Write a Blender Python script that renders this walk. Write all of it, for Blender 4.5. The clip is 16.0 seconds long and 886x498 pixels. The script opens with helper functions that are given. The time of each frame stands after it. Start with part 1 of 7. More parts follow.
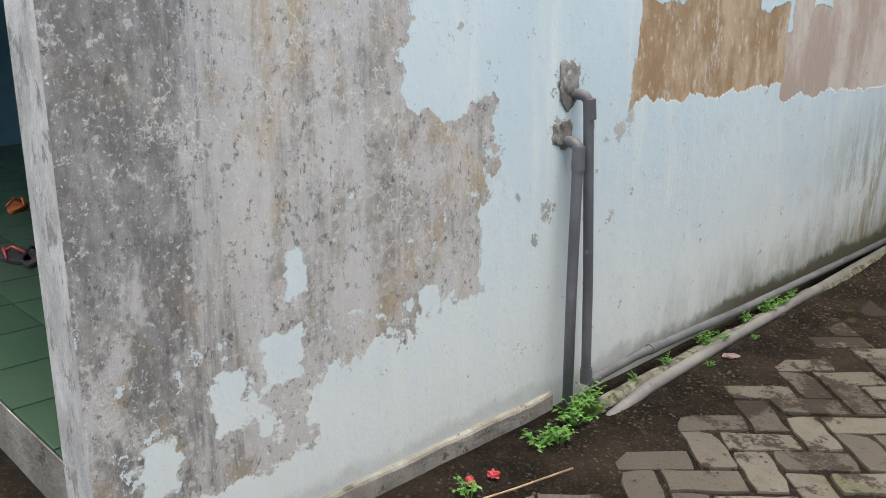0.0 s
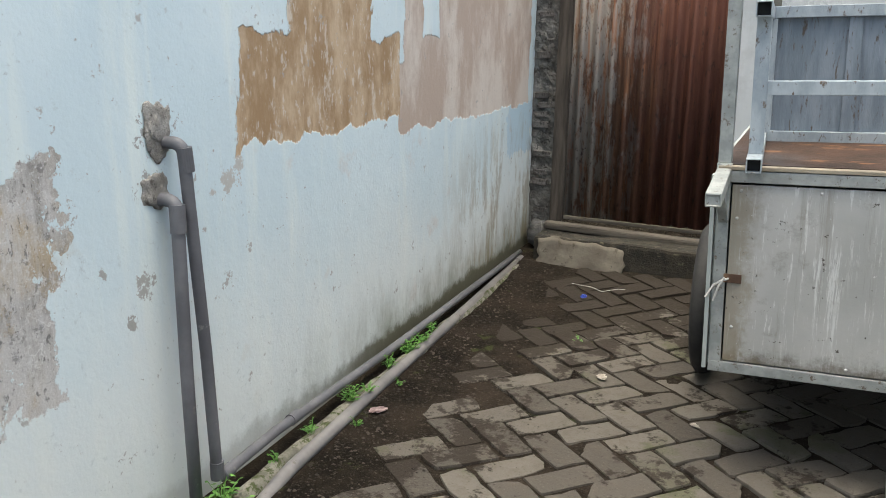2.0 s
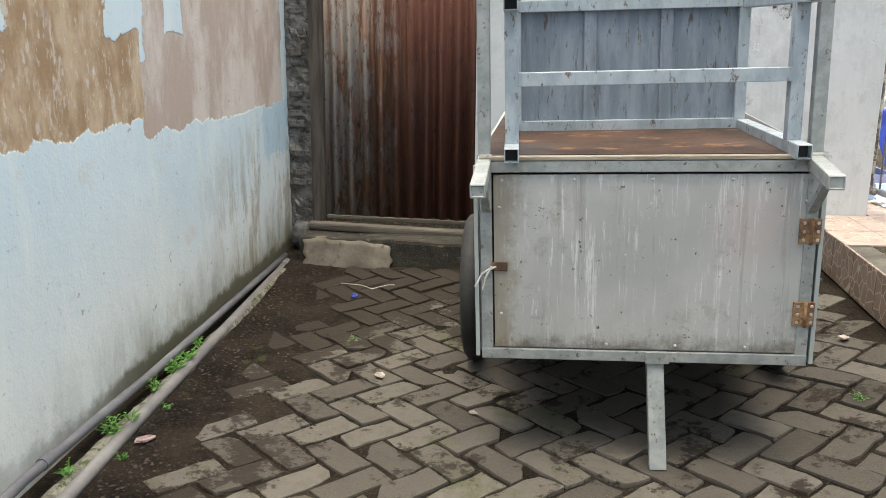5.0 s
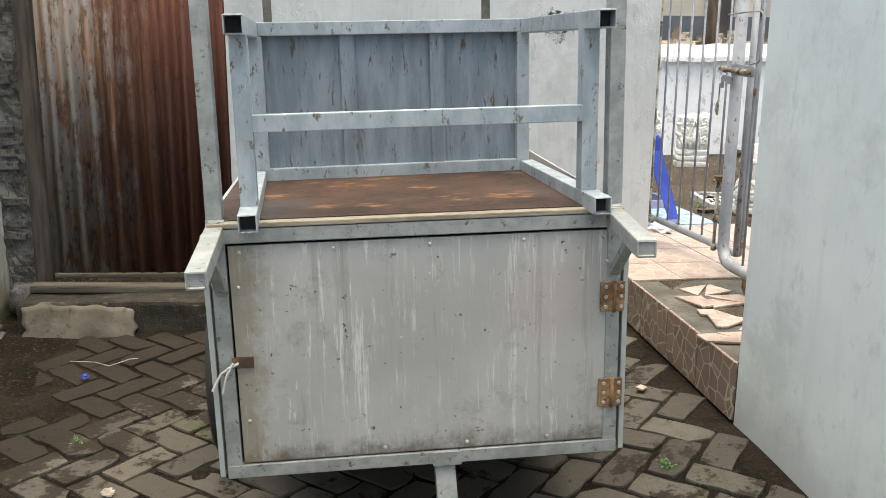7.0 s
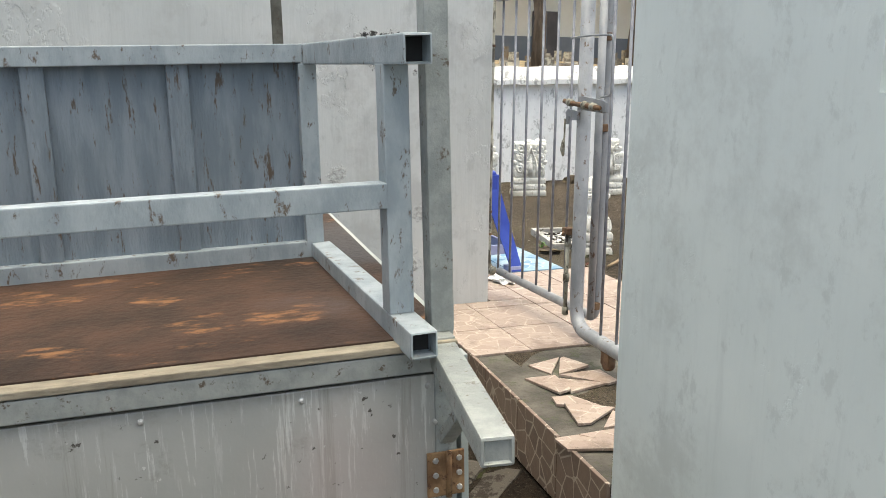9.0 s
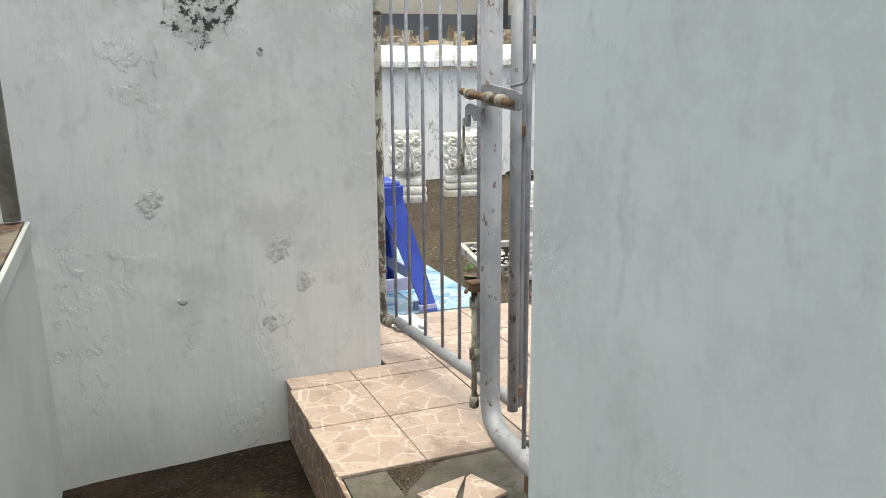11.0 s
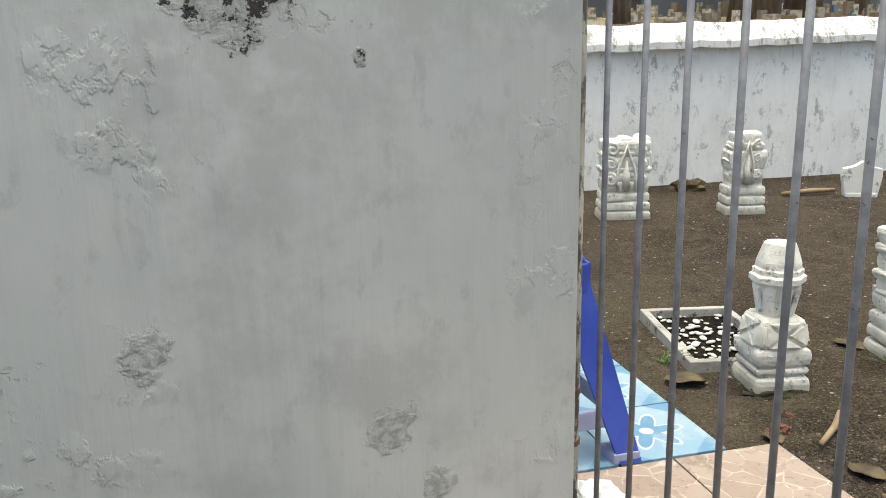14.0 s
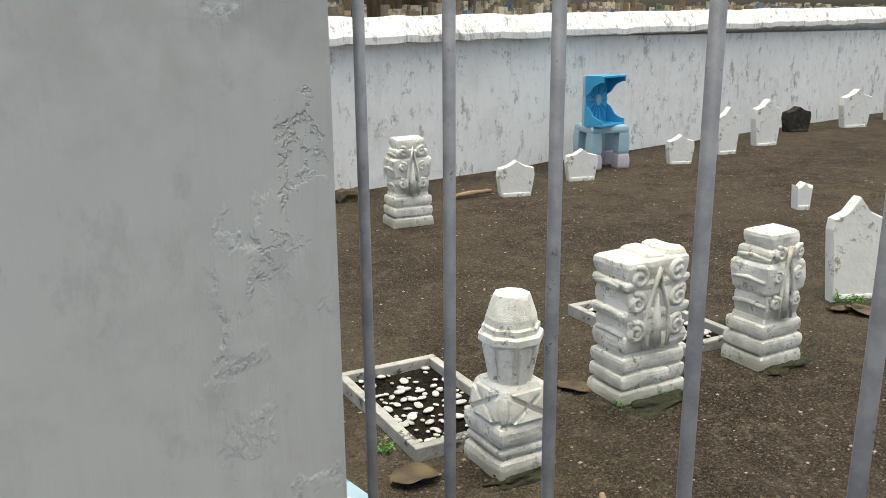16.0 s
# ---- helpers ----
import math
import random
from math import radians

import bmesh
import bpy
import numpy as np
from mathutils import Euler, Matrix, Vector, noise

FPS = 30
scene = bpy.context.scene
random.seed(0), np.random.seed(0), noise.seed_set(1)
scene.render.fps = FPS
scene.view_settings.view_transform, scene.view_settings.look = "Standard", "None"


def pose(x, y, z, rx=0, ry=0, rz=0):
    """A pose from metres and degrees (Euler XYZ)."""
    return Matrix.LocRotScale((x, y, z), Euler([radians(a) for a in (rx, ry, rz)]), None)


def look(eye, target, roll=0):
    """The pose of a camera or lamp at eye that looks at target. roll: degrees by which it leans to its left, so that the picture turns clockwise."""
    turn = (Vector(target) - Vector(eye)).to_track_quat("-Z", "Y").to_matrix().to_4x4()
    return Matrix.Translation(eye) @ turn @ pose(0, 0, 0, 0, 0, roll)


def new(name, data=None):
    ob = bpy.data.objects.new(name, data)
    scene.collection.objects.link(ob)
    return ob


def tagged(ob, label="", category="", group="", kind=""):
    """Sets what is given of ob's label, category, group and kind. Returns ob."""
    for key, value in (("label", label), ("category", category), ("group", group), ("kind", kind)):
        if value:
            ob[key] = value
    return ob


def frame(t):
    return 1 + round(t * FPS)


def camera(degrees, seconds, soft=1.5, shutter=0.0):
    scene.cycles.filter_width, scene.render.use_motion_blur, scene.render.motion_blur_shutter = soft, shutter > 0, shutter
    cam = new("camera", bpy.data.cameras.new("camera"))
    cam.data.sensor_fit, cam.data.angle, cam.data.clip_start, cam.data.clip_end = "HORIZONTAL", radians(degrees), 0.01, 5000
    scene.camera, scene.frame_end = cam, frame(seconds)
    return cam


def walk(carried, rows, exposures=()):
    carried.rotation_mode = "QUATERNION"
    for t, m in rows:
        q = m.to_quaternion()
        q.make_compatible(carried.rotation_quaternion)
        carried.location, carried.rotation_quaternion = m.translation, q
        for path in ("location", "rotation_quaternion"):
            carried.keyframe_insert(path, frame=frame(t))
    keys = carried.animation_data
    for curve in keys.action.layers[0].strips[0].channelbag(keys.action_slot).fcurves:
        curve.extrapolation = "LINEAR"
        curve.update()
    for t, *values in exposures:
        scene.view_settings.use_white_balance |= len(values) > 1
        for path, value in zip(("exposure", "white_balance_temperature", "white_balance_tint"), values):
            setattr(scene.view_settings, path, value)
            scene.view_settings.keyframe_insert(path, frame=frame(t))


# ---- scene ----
cam = camera(54.7, 16.0, soft=0.9)

PATH = [
    (0, (0.178, 0.23, 1.239), (-1.204, 1.569, 0.694), 0.3),
    (0.5, (0.085, 0.43, 1.237), (-1.126, 1.933, 0.715), 0.4),
    (1, (0.023, 0.549, 1.254), (-0.977, 2.206, 0.751), 0.6),
    (1.5, (0.033, 0.591, 1.256), (-0.789, 2.348, 0.768), 0.6),
    (2, (0.028, 0.595, 1.256), (-0.697, 2.394, 0.77), 0.7),
    (2.5, (0.017, 0.598, 1.257), (-0.68, 2.407, 0.765), 0.6),
    (3, (0.003, 0.597, 1.255), (-0.7, 2.403, 0.76), 0.6),
    (3.5, (-0.002, 0.604, 1.252), (-0.65, 2.429, 0.755), 0.5),
    (4, (0.001, 0.618, 1.256), (-0.492, 2.491, 0.759), 0.4),
    (4.2, (-0.007, 0.619, 1.258), (-0.435, 2.508, 0.76), 0.4),
    (6.3, (0.026, 0.964, 1.219), (0.15, 2.904, 0.751), 0.3),
    (6.5, (0.052, 1.039, 1.245), (0.222, 2.977, 0.78), 0.4),
    (7, (0.084, 1.201, 1.271), (0.378, 3.13, 0.832), 0.5),
    (7.5, (0.099, 1.379, 1.297), (0.514, 3.297, 0.912), 0.7),
    (8, (0.092, 1.532, 1.331), (0.585, 3.435, 0.964), 0.6),
    (8.5, (0.195, 1.721, 1.311), (0.743, 3.607, 0.937), 0.7),
    (9, (0.358, 1.914, 1.318), (1.012, 3.761, 0.921), 0.5),
    (9.5, (0.528, 2.128, 1.293), (1.302, 3.926, 0.882), 0.5),
    (9.7, (0.589, 2.241, 1.307), (1.407, 4.015, 0.879), 0.7),
    (11.8, (1.094, 3.186, 1.312), (1.669, 5.048, 0.862), -0.8),
    (12, (1.091, 3.29, 1.313), (1.61, 5.166, 0.856), -0.7),
    (12.5, (1.11, 3.535, 1.308), (1.534, 5.433, 0.841), -0.6),
    (13, (1.159, 3.75, 1.339), (1.524, 5.659, 0.869), -0.7),
    (13.5, (1.2, 3.945, 1.334), (1.572, 5.854, 0.864), -0.9),
    (14, (1.256, 4.15, 1.357), (1.746, 6.028, 0.876), -1.1),
    (14.5, (1.352, 4.392, 1.36), (1.983, 6.223, 0.861), -0.8),
    (15, (1.428, 4.544, 1.378), (2.204, 6.317, 0.873), -0.5),
    (15.5, (1.438, 4.705, 1.375), (2.418, 6.372, 0.865), -0.5),
    (16, (1.465, 4.857, 1.38), (2.69, 6.354, 0.87), -0.4),
]
walk(cam, [(t, look(e, g, r)) for t, e, g, r in PATH],
     exposures=[(0, 1.48, 6850, 4), (1, 1.36, 6800, 3), (2.5, 1.5, 6800, 2), (4, 1.52, 6850, 2), (6.5, 1.66, 7000, 1.7), (7, 1.5, 7050, 1.5), (8.5, 1.22, 7050, 0.5), (9.5, 1.22, 7050, 0.5), (12, 1.12, 7050, -1), (12.5, 0.93, 7050, -1), (14, 0.9, 7050, -1), (16, 0.75, 7050, -1)])

# ---- light: overcast sky with a faint wide sun ----
world = bpy.data.worlds.new("world")
scene.world = world
world.use_nodes = True
sky = world.node_tree.nodes.new("ShaderNodeTexSky")
sky.sky_type = "NISHITA"
sky.sun_disc = False
sky.sun_elevation, sky.sun_rotation = radians(86), radians(180)
sky.air_density, sky.dust_density, sky.ozone_density = 0.8, 6.0, 0.8
world_bg = world.node_tree.nodes["Background"]
world_bg.inputs["Strength"].default_value = 0.15
world.node_tree.links.new(sky.outputs[0], world_bg.inputs["Color"])
sun_data = bpy.data.lights.new("sun", "SUN")
sun_data.energy, sun_data.angle, sun_data.color = 0.9, radians(60), (1.0, 0.97, 0.92)
sun = new("sun", sun_data)
sun.matrix_world = look((-0.3, 3.6, 9), (0, 4.0, 0))


# ---- material helpers ----
class Shader:
    """Builds one procedural material, socket by socket."""

    def __init__(self, name, space="Object"):
        self.mat = bpy.data.materials.new(name)
        self.mat.use_nodes = True
        self.nt = self.mat.node_tree
        self.bsdf = self.nt.nodes["Principled BSDF"]
        self.vec = self.nt.nodes.new("ShaderNodeTexCoord").outputs[space]

    def put(self, socket, value):
        if isinstance(value, bpy.types.NodeSocket):
            self.nt.links.new(value, socket)
        elif isinstance(value, tuple) and len(value) == 3 and socket.type == "RGBA":
            socket.default_value = (*value, 1)
        else:
            socket.default_value = value

    def noise(self, scale, detail=4.0, rough=0.55, vec=None, warp=0.0):
        n = self.nt.nodes.new("ShaderNodeTexNoise")
        self.put(n.inputs["Vector"], vec or self.vec)
        self.put(n.inputs["Scale"], scale)
        self.put(n.inputs["Detail"], detail)
        self.put(n.inputs["Roughness"], rough)
        self.put(n.inputs["Distortion"], warp)
        return n.outputs["Fac"]

    def voronoi(self, scale, feature="F1", out="Distance", vec=None):
        n = self.nt.nodes.new("ShaderNodeTexVoronoi")
        n.feature = feature
        self.put(n.inputs["Vector"], vec or self.vec)
        self.put(n.inputs["Scale"], scale)
        return n.outputs[out]

    def stretch(self, sx, sy, sz, vec=None):
        n = self.nt.nodes.new("ShaderNodeVectorMath")
        n.operation = "MULTIPLY"
        self.put(n.inputs[0], vec or self.vec)
        n.inputs[1].default_value = (sx, sy, sz)
        return n.outputs[0]

    def axis(self, i, vec=None):
        n = self.nt.nodes.new("ShaderNodeSeparateXYZ")
        self.put(n.inputs[0], vec or self.vec)
        return n.outputs[i]

    def m(self, op, a, b=0.0, c=0.0, clamp=False):
        n = self.nt.nodes.new("ShaderNodeMath")
        n.operation, n.use_clamp = op, clamp
        for s, v in zip(n.inputs, (a, b, c)):
            self.put(s, v)
        return n.outputs[0]

    def step(self, value, lo, hi):
        """0 below lo, 1 above hi (lo > hi turns it over)."""
        n = self.nt.nodes.new("ShaderNodeMapRange")
        n.interpolation_type = "SMOOTHSTEP"
        self.put(n.inputs["Value"], value)
        a, b, p, q = (lo, hi, 0.0, 1.0) if lo < hi else (hi, lo, 1.0, 0.0)
        for key, v in (("From Min", a), ("From Max", b), ("To Min", p), ("To Max", q)):
            n.inputs[key].default_value = v
        return n.outputs[0]

    def mix(self, fac, a, b, blend="MIX"):
        n = self.nt.nodes.new("ShaderNodeMix")
        n.data_type, n.blend_type = "RGBA", blend
        self.put(n.inputs[0], fac)
        self.put(n.inputs[6], a)
        self.put(n.inputs[7], b)
        return n.outputs[2]

    def random(self):
        return self.nt.nodes.new("ShaderNodeObjectInfo").outputs["Random"]

    def island(self):
        return self.nt.nodes.new("ShaderNodeNewGeometry").outputs["Random Per Island"]

    def done(self, color, rough=0.8, metal=0.0, bump=None, depth=0.004, spec=0.5):
        self.put(self.bsdf.inputs["Base Color"], color)
        self.put(self.bsdf.inputs["Roughness"], rough)
        self.put(self.bsdf.inputs["Metallic"], metal)
        self.put(self.bsdf.inputs["Specular IOR Level"], spec)
        if bump is not None:
            n = self.nt.nodes.new("ShaderNodeBump")
            n.inputs["Strength"].default_value = 1.0
            n.inputs["Distance"].default_value = depth
            self.put(n.inputs["Height"], bump)
            self.nt.links.new(n.outputs[0], self.bsdf.inputs["Normal"])
        return self.mat


def patch(s, y0, y1, z0, z1, wobble, amount):
    """A mask of one ragged-edged rectangle on a wall in the y-z plane, with soft corners."""
    y = s.m("ADD", s.axis(1), s.m("MULTIPLY", s.m("SUBTRACT", wobble, 0.5), amount))
    z = s.m("ADD", s.axis(2), s.m("MULTIPLY", s.m("SUBTRACT", wobble, 0.5), amount * 0.9))
    a = s.m("MINIMUM", s.m("SUBTRACT", y, y0), s.m("SUBTRACT", y1, y))
    b = s.m("MINIMUM", s.m("SUBTRACT", z, z0), s.m("SUBTRACT", z1, z))
    return s.step(s.m("MINIMUM", a, b), -0.004, 0.004)


def blue_wall_material():
    s = Shader("peeling_blue_plaster")
    fine = s.noise(7.0, 8, 0.68)
    big = s.noise(1.6, 4)
    streak = s.noise(1.0, 5, 0.6, s.stretch(9, 9, 1.1))
    grain = s.noise(90, 3)
    blue = s.mix(s.step(big, 0.35, 0.7), (0.61, 0.715, 0.745), (0.70, 0.785, 0.795))
    blue = s.mix(s.step(streak, 0.48, 0.72), blue, (0.72, 0.79, 0.77))
    blue = s.mix(s.m("MULTIPLY", s.step(s.noise(3.1, 5, 0.7), 0.6, 0.72), 0.35), blue, (0.55, 0.50, 0.40))
    faded = s.m("ADD", s.axis(2), s.m("MULTIPLY", s.m("SUBTRACT", s.noise(2.4, 6, 0.7), 0.5), 0.9))
    blue = s.mix(s.m("MULTIPLY", s.step(faded, 0.85, 0.15), 0.75), blue, (0.77, 0.79, 0.76))
    blue = s.mix(s.m("MULTIPLY", s.step(s.noise(30, 6, 0.75), 0.6, 0.68), 0.35), blue, (0.45, 0.50, 0.50))
    # bare cement and old limewash beside the porch
    cement = s.mix(s.step(s.noise(5, 7, 0.7), 0.36, 0.62), (0.27, 0.25, 0.225), (0.50, 0.47, 0.43))
    cement = s.mix(s.step(s.noise(3.3, 6, 0.65), 0.5, 0.62), cement, (0.48, 0.39, 0.27))
    cement = s.mix(s.step(s.noise(16, 7, 0.75), 0.56, 0.66), cement, (0.62, 0.60, 0.57))
    dark = s.m("MULTIPLY", s.step(s.m("ADD", s.axis(1), s.m("MULTIPLY", fine, 0.3)), 1.36, 1.22),
               s.step(s.noise(1.3, 6, 0.7, s.stretch(7, 7, 1)), 0.30, 0.45))
    cement = s.mix(s.m("MULTIPLY", dark, 0.85), cement, s.mix(s.step(s.noise(20, 6, 0.75, s.stretch(1, 1, 0.4)), 0.4, 0.65), (0.17, 0.165, 0.16), (0.34, 0.33, 0.32)))
    pale = s.m("MULTIPLY", s.step(s.noise(2.6, 7, 0.74, s.stretch(1, 1, 0.55)), 0.50, 0.58), 0.8)
    cement = s.mix(pale, cement, (0.60, 0.58, 0.56))
    wob = s.noise(4.2, 8, 0.66)
    cem = patch(s, 0.7, 1.62, 0.38, 2.2, wob, 0.55)
    cem = s.m("MAXIMUM", cem, patch(s, 1.0, 1.9, 0.46, 1.0, wob, 0.45))
    cem = s.m("MAXIMUM", cem, patch(s, 0.7, 1.30, 0.20, 1.0, wob, 0.45))
    band = s.step(s.noise(1.0, 7, 0.7, s.stretch(1, 5.5, 0.6)), 0.49, 0.60)
    cement = s.mix(s.m("MULTIPLY", band, 0.7), cement, (0.62, 0.605, 0.585))
    crust = s.step(s.noise(15, 8, 0.8), 0.53, 0.60)
    cement = s.mix(s.m("MULTIPLY", s.m("MULTIPLY", crust, s.m("SUBTRACT", 1.0, s.m("MULTIPLY", dark, 0.7))), 0.55), cement, (0.60, 0.575, 0.54))
    flecks = s.step(s.noise(38, 6, 0.75), 0.575, 0.62)
    cement = s.mix(s.m("MULTIPLY", flecks, 0.75), cement, (0.60, 0.585, 0.56))
    pits = s.step(s.noise(52, 5, 0.7, s.stretch(1, 1, 0.6)), 0.60, 0.65)
    cement = s.mix(s.m("MULTIPLY", pits, 0.7), cement, (0.10, 0.095, 0.09))
    vein = s.m("ABSOLUTE", s.m("SUBTRACT", s.noise(5.5, 5, 0.62), 0.5))
    cement = s.mix(s.m("MULTIPLY", s.m("MULTIPLY", s.step(vein, 0.008, 0.003), s.step(s.noise(2.2, 4), 0.48, 0.58)), 0.7), cement, (0.70, 0.69, 0.66))
    tan = s.m("MULTIPLY", s.step(s.noise(6.2, 7, 0.78), 0.54, 0.60), s.step(s.noise(1.9, 4), 0.44, 0.56))
    cement = s.mix(s.m("MULTIPLY", tan, 0.6), cement, (0.40, 0.31, 0.20))
    sooty = s.step(s.noise(21, 8, 0.8), 0.57, 0.61)
    cement = s.mix(s.m("MULTIPLY", sooty, 0.6), cement, (0.15, 0.14, 0.135))
    dots = s.step(s.noise(95, 4, 0.7), 0.60, 0.64)
    cement = s.mix(s.m("MULTIPLY", dots, 0.6), cement, (0.72, 0.71, 0.69))
    rim = s.noise(19, 6, 0.7)
    for y0, y1, z0, z1 in ((1.245, 1.30, 0.60, 0.71), (1.05, 1.13, 0.33, 0.47), (1.18, 1.28, 0.40, 0.53), (1.65, 1.72, 0.40, 0.53), (0.88, 0.96, 0.24, 0.36)):
        cem = s.m("MULTIPLY", cem, s.m("SUBTRACT", 1.0, patch(s, y0, y1, z0, z1, rim, 0.10)))
    islands = s.m("ADD", s.noise(7.5, 8, 0.72), s.m("MULTIPLY", s.step(s.axis(2), 0.95, 0.5), 0.07))
    cem = s.m("MULTIPLY", cem, s.step(islands, 0.665, 0.655))
    # sand-coloured render where the paint fell away
    sand = s.mix(s.step(s.noise(6, 6, 0.7, s.stretch(1, 1, 0.5)), 0.38, 0.62), (0.36, 0.235, 0.13), (0.56, 0.42, 0.28))
    sand = s.mix(s.step(s.noise(14, 7, 0.75, s.stretch(1, 1, 0.35)), 0.56, 0.66), sand, (0.60, 0.52, 0.42))
    sand = s.mix(s.m("MULTIPLY", s.step(s.noise(44, 5, 0.7, s.stretch(1, 1, 0.5)), 0.58, 0.64), 0.6), sand, (0.66, 0.62, 0.55))
    pink = s.mix(s.step(s.noise(3.4, 6, 0.7, s.stretch(1, 1, 0.5)), 0.4, 0.62), (0.48, 0.38, 0.31), (0.66, 0.59, 0.52))
    wob2 = s.noise(7.5, 7, 0.62, s.stretch(1, 1, 0.6))
    p1 = patch(s, 2.57, 3.62, 0.94, 1.25, wob2, 0.17)
    p1 = s.m("MAXIMUM", p1, patch(s, 2.84, 3.40, 1.0, 1.9, wob2, 0.20))
    p2 = s.m("MULTIPLY", patch(s, 3.60, 5.36, 0.885, 1.9, wob2, 0.16), s.m("SUBTRACT", 1.0, patch(s, 3.84, 4.02, 1.24, 2.2, wob2, 0.16)))
    p2 = s.m("MULTIPLY", p2, s.m("SUBTRACT", 1.0, patch(s, 3.40, 3.66, 1.15, 2.2, wob2, 0.16)))
    p2 = s.m("MULTIPLY", p2, s.step(s.noise(2.6, 3), 0.70, 0.67))
    chips = s.m("MULTIPLY", s.step(s.noise(17, 7, 0.74), 0.635, 0.65), s.step(s.axis(2), 0.15, 0.25))
    fresh = patch(s, 4.98, 5.45, 0.62, 0.90, wob2, 0.30)
    blue = s.mix(s.m("MULTIPLY", fresh, 0.6), blue, (0.40, 0.58, 0.70))
    col = s.mix(p2, blue, pink)
    col = s.mix(p1, col, sand)
    col = s.mix(s.m("MULTIPLY", chips, 0.8), col, (0.38, 0.36, 0.33))
    # paint chipped to pale undercoat and cement round the pipes
    for y, z, r, tone in ((2.17, 0.66, 0.04, 0.9), (2.11, 0.58, 0.025, 0.8), (2.52, 0.86, 0.05, 1.2), (2.56, 0.90, 0.03, 1.2), (2.44, 0.84, 0.02, 1.2), (2.03, 0.72, 0.02, 0.9), (2.24, 1.03, 0.075, 0.75), (2.20, 0.90, 0.05, 0.75)):
        dy, dz = s.m("SUBTRACT", s.axis(1), y), s.m("SUBTRACT", s.axis(2), z)
        d = s.m("SQRT", s.m("ADD", s.m("MULTIPLY", dy, dy), s.m("MULTIPLY", dz, dz)))
        d = s.m("ADD", d, s.m("MULTIPLY", s.m("SUBTRACT", s.noise(38, 7, 0.75), 0.5), r * 4.5))
        col = s.mix(s.m("MULTIPLY", s.step(d, r * 0.62, r * 0.55), 0.85), col, (0.40 * tone, 0.38 * tone, 0.345 * tone))
    stain = s.m("MULTIPLY", s.step(s.noise(5.2, 5, 0.6), 0.60, 0.72), s.step(s.axis(1), 2.2, 2.8))
    col = s.mix(s.m("MULTIPLY", stain, 0.3), col, (0.62, 0.50, 0.42))
    col = s.mix(cem, col, cement)
    flaked = s.m("MULTIPLY", s.step(s.noise(60, 6, 0.75), 0.645, 0.665), s.step(s.noise(2.0, 4), 0.47, 0.6))
    col = s.mix(s.m("MULTIPLY", flaked, 0.55), col, (0.33, 0.32, 0.30))
    # damp and algae creeping up from the ground, more at the far end
    wet = s.m("SUBTRACT", s.m("ADD", s.m("MULTIPLY", s.noise(1.0, 7, 0.75, s.stretch(5, 5, 1.8)), 0.62),
                              s.m("MULTIPLY", s.axis(1), 0.042)), s.m("MULTIPLY", s.axis(2), 0.85))
    # stronger at the far end, where shade is painted in along with the damp
    far_end = s.step(s.m("ADD", s.axis(1), s.m("MULTIPLY", fine, 0.6)), 2.7, 4.0)
    col = s.mix(s.m("MULTIPLY", s.step(wet, 0.14, 0.56), s.m("ADD", 0.12, s.m("MULTIPLY", far_end, 0.76))), col, (0.15, 0.148, 0.085))
    runs = s.m("MULTIPLY", s.step(s.noise(1.0, 8, 0.76, s.stretch(9, 9, 2.2)), 0.47, 0.60), s.step(s.m("ADD", s.axis(1), s.m("MULTIPLY", fine, 0.5)), 4.1, 5.1))
    runs = s.m("MULTIPLY", runs, s.step(s.m("ADD", s.axis(2), s.m("MULTIPLY", fine, 0.5)), 1.15, 0.75))
    col = s.mix(s.m("MULTIPLY", runs, 0.62), col, (0.25, 0.195, 0.10))
    foot = s.m("SUBTRACT", s.m("MULTIPLY", fine, 0.16), s.axis(2))
    col = s.mix(s.m("MULTIPLY", s.step(foot, -0.05, 0.0), s.m("ADD", 0.25, s.m("MULTIPLY", far_end, 0.75))), col, (0.11, 0.105, 0.07))
    relief = s.m("SUBTRACT", s.m("MULTIPLY", grain, 0.22), s.m("MULTIPLY", s.m("MAXIMUM", cem, s.m("MAXIMUM", p1, p2)), 0.8))
    relief = s.m("ADD", relief, s.m("MULTIPLY", s.noise(22, 5, 0.6), 0.5))
    relief = s.m("ADD", relief, s.m("MULTIPLY", s.m("MULTIPLY", s.noise(35, 7, 0.75), cem), 1.3))
    return s.done(col, 0.82, bump=relief, depth=0.0032, spec=0.3)


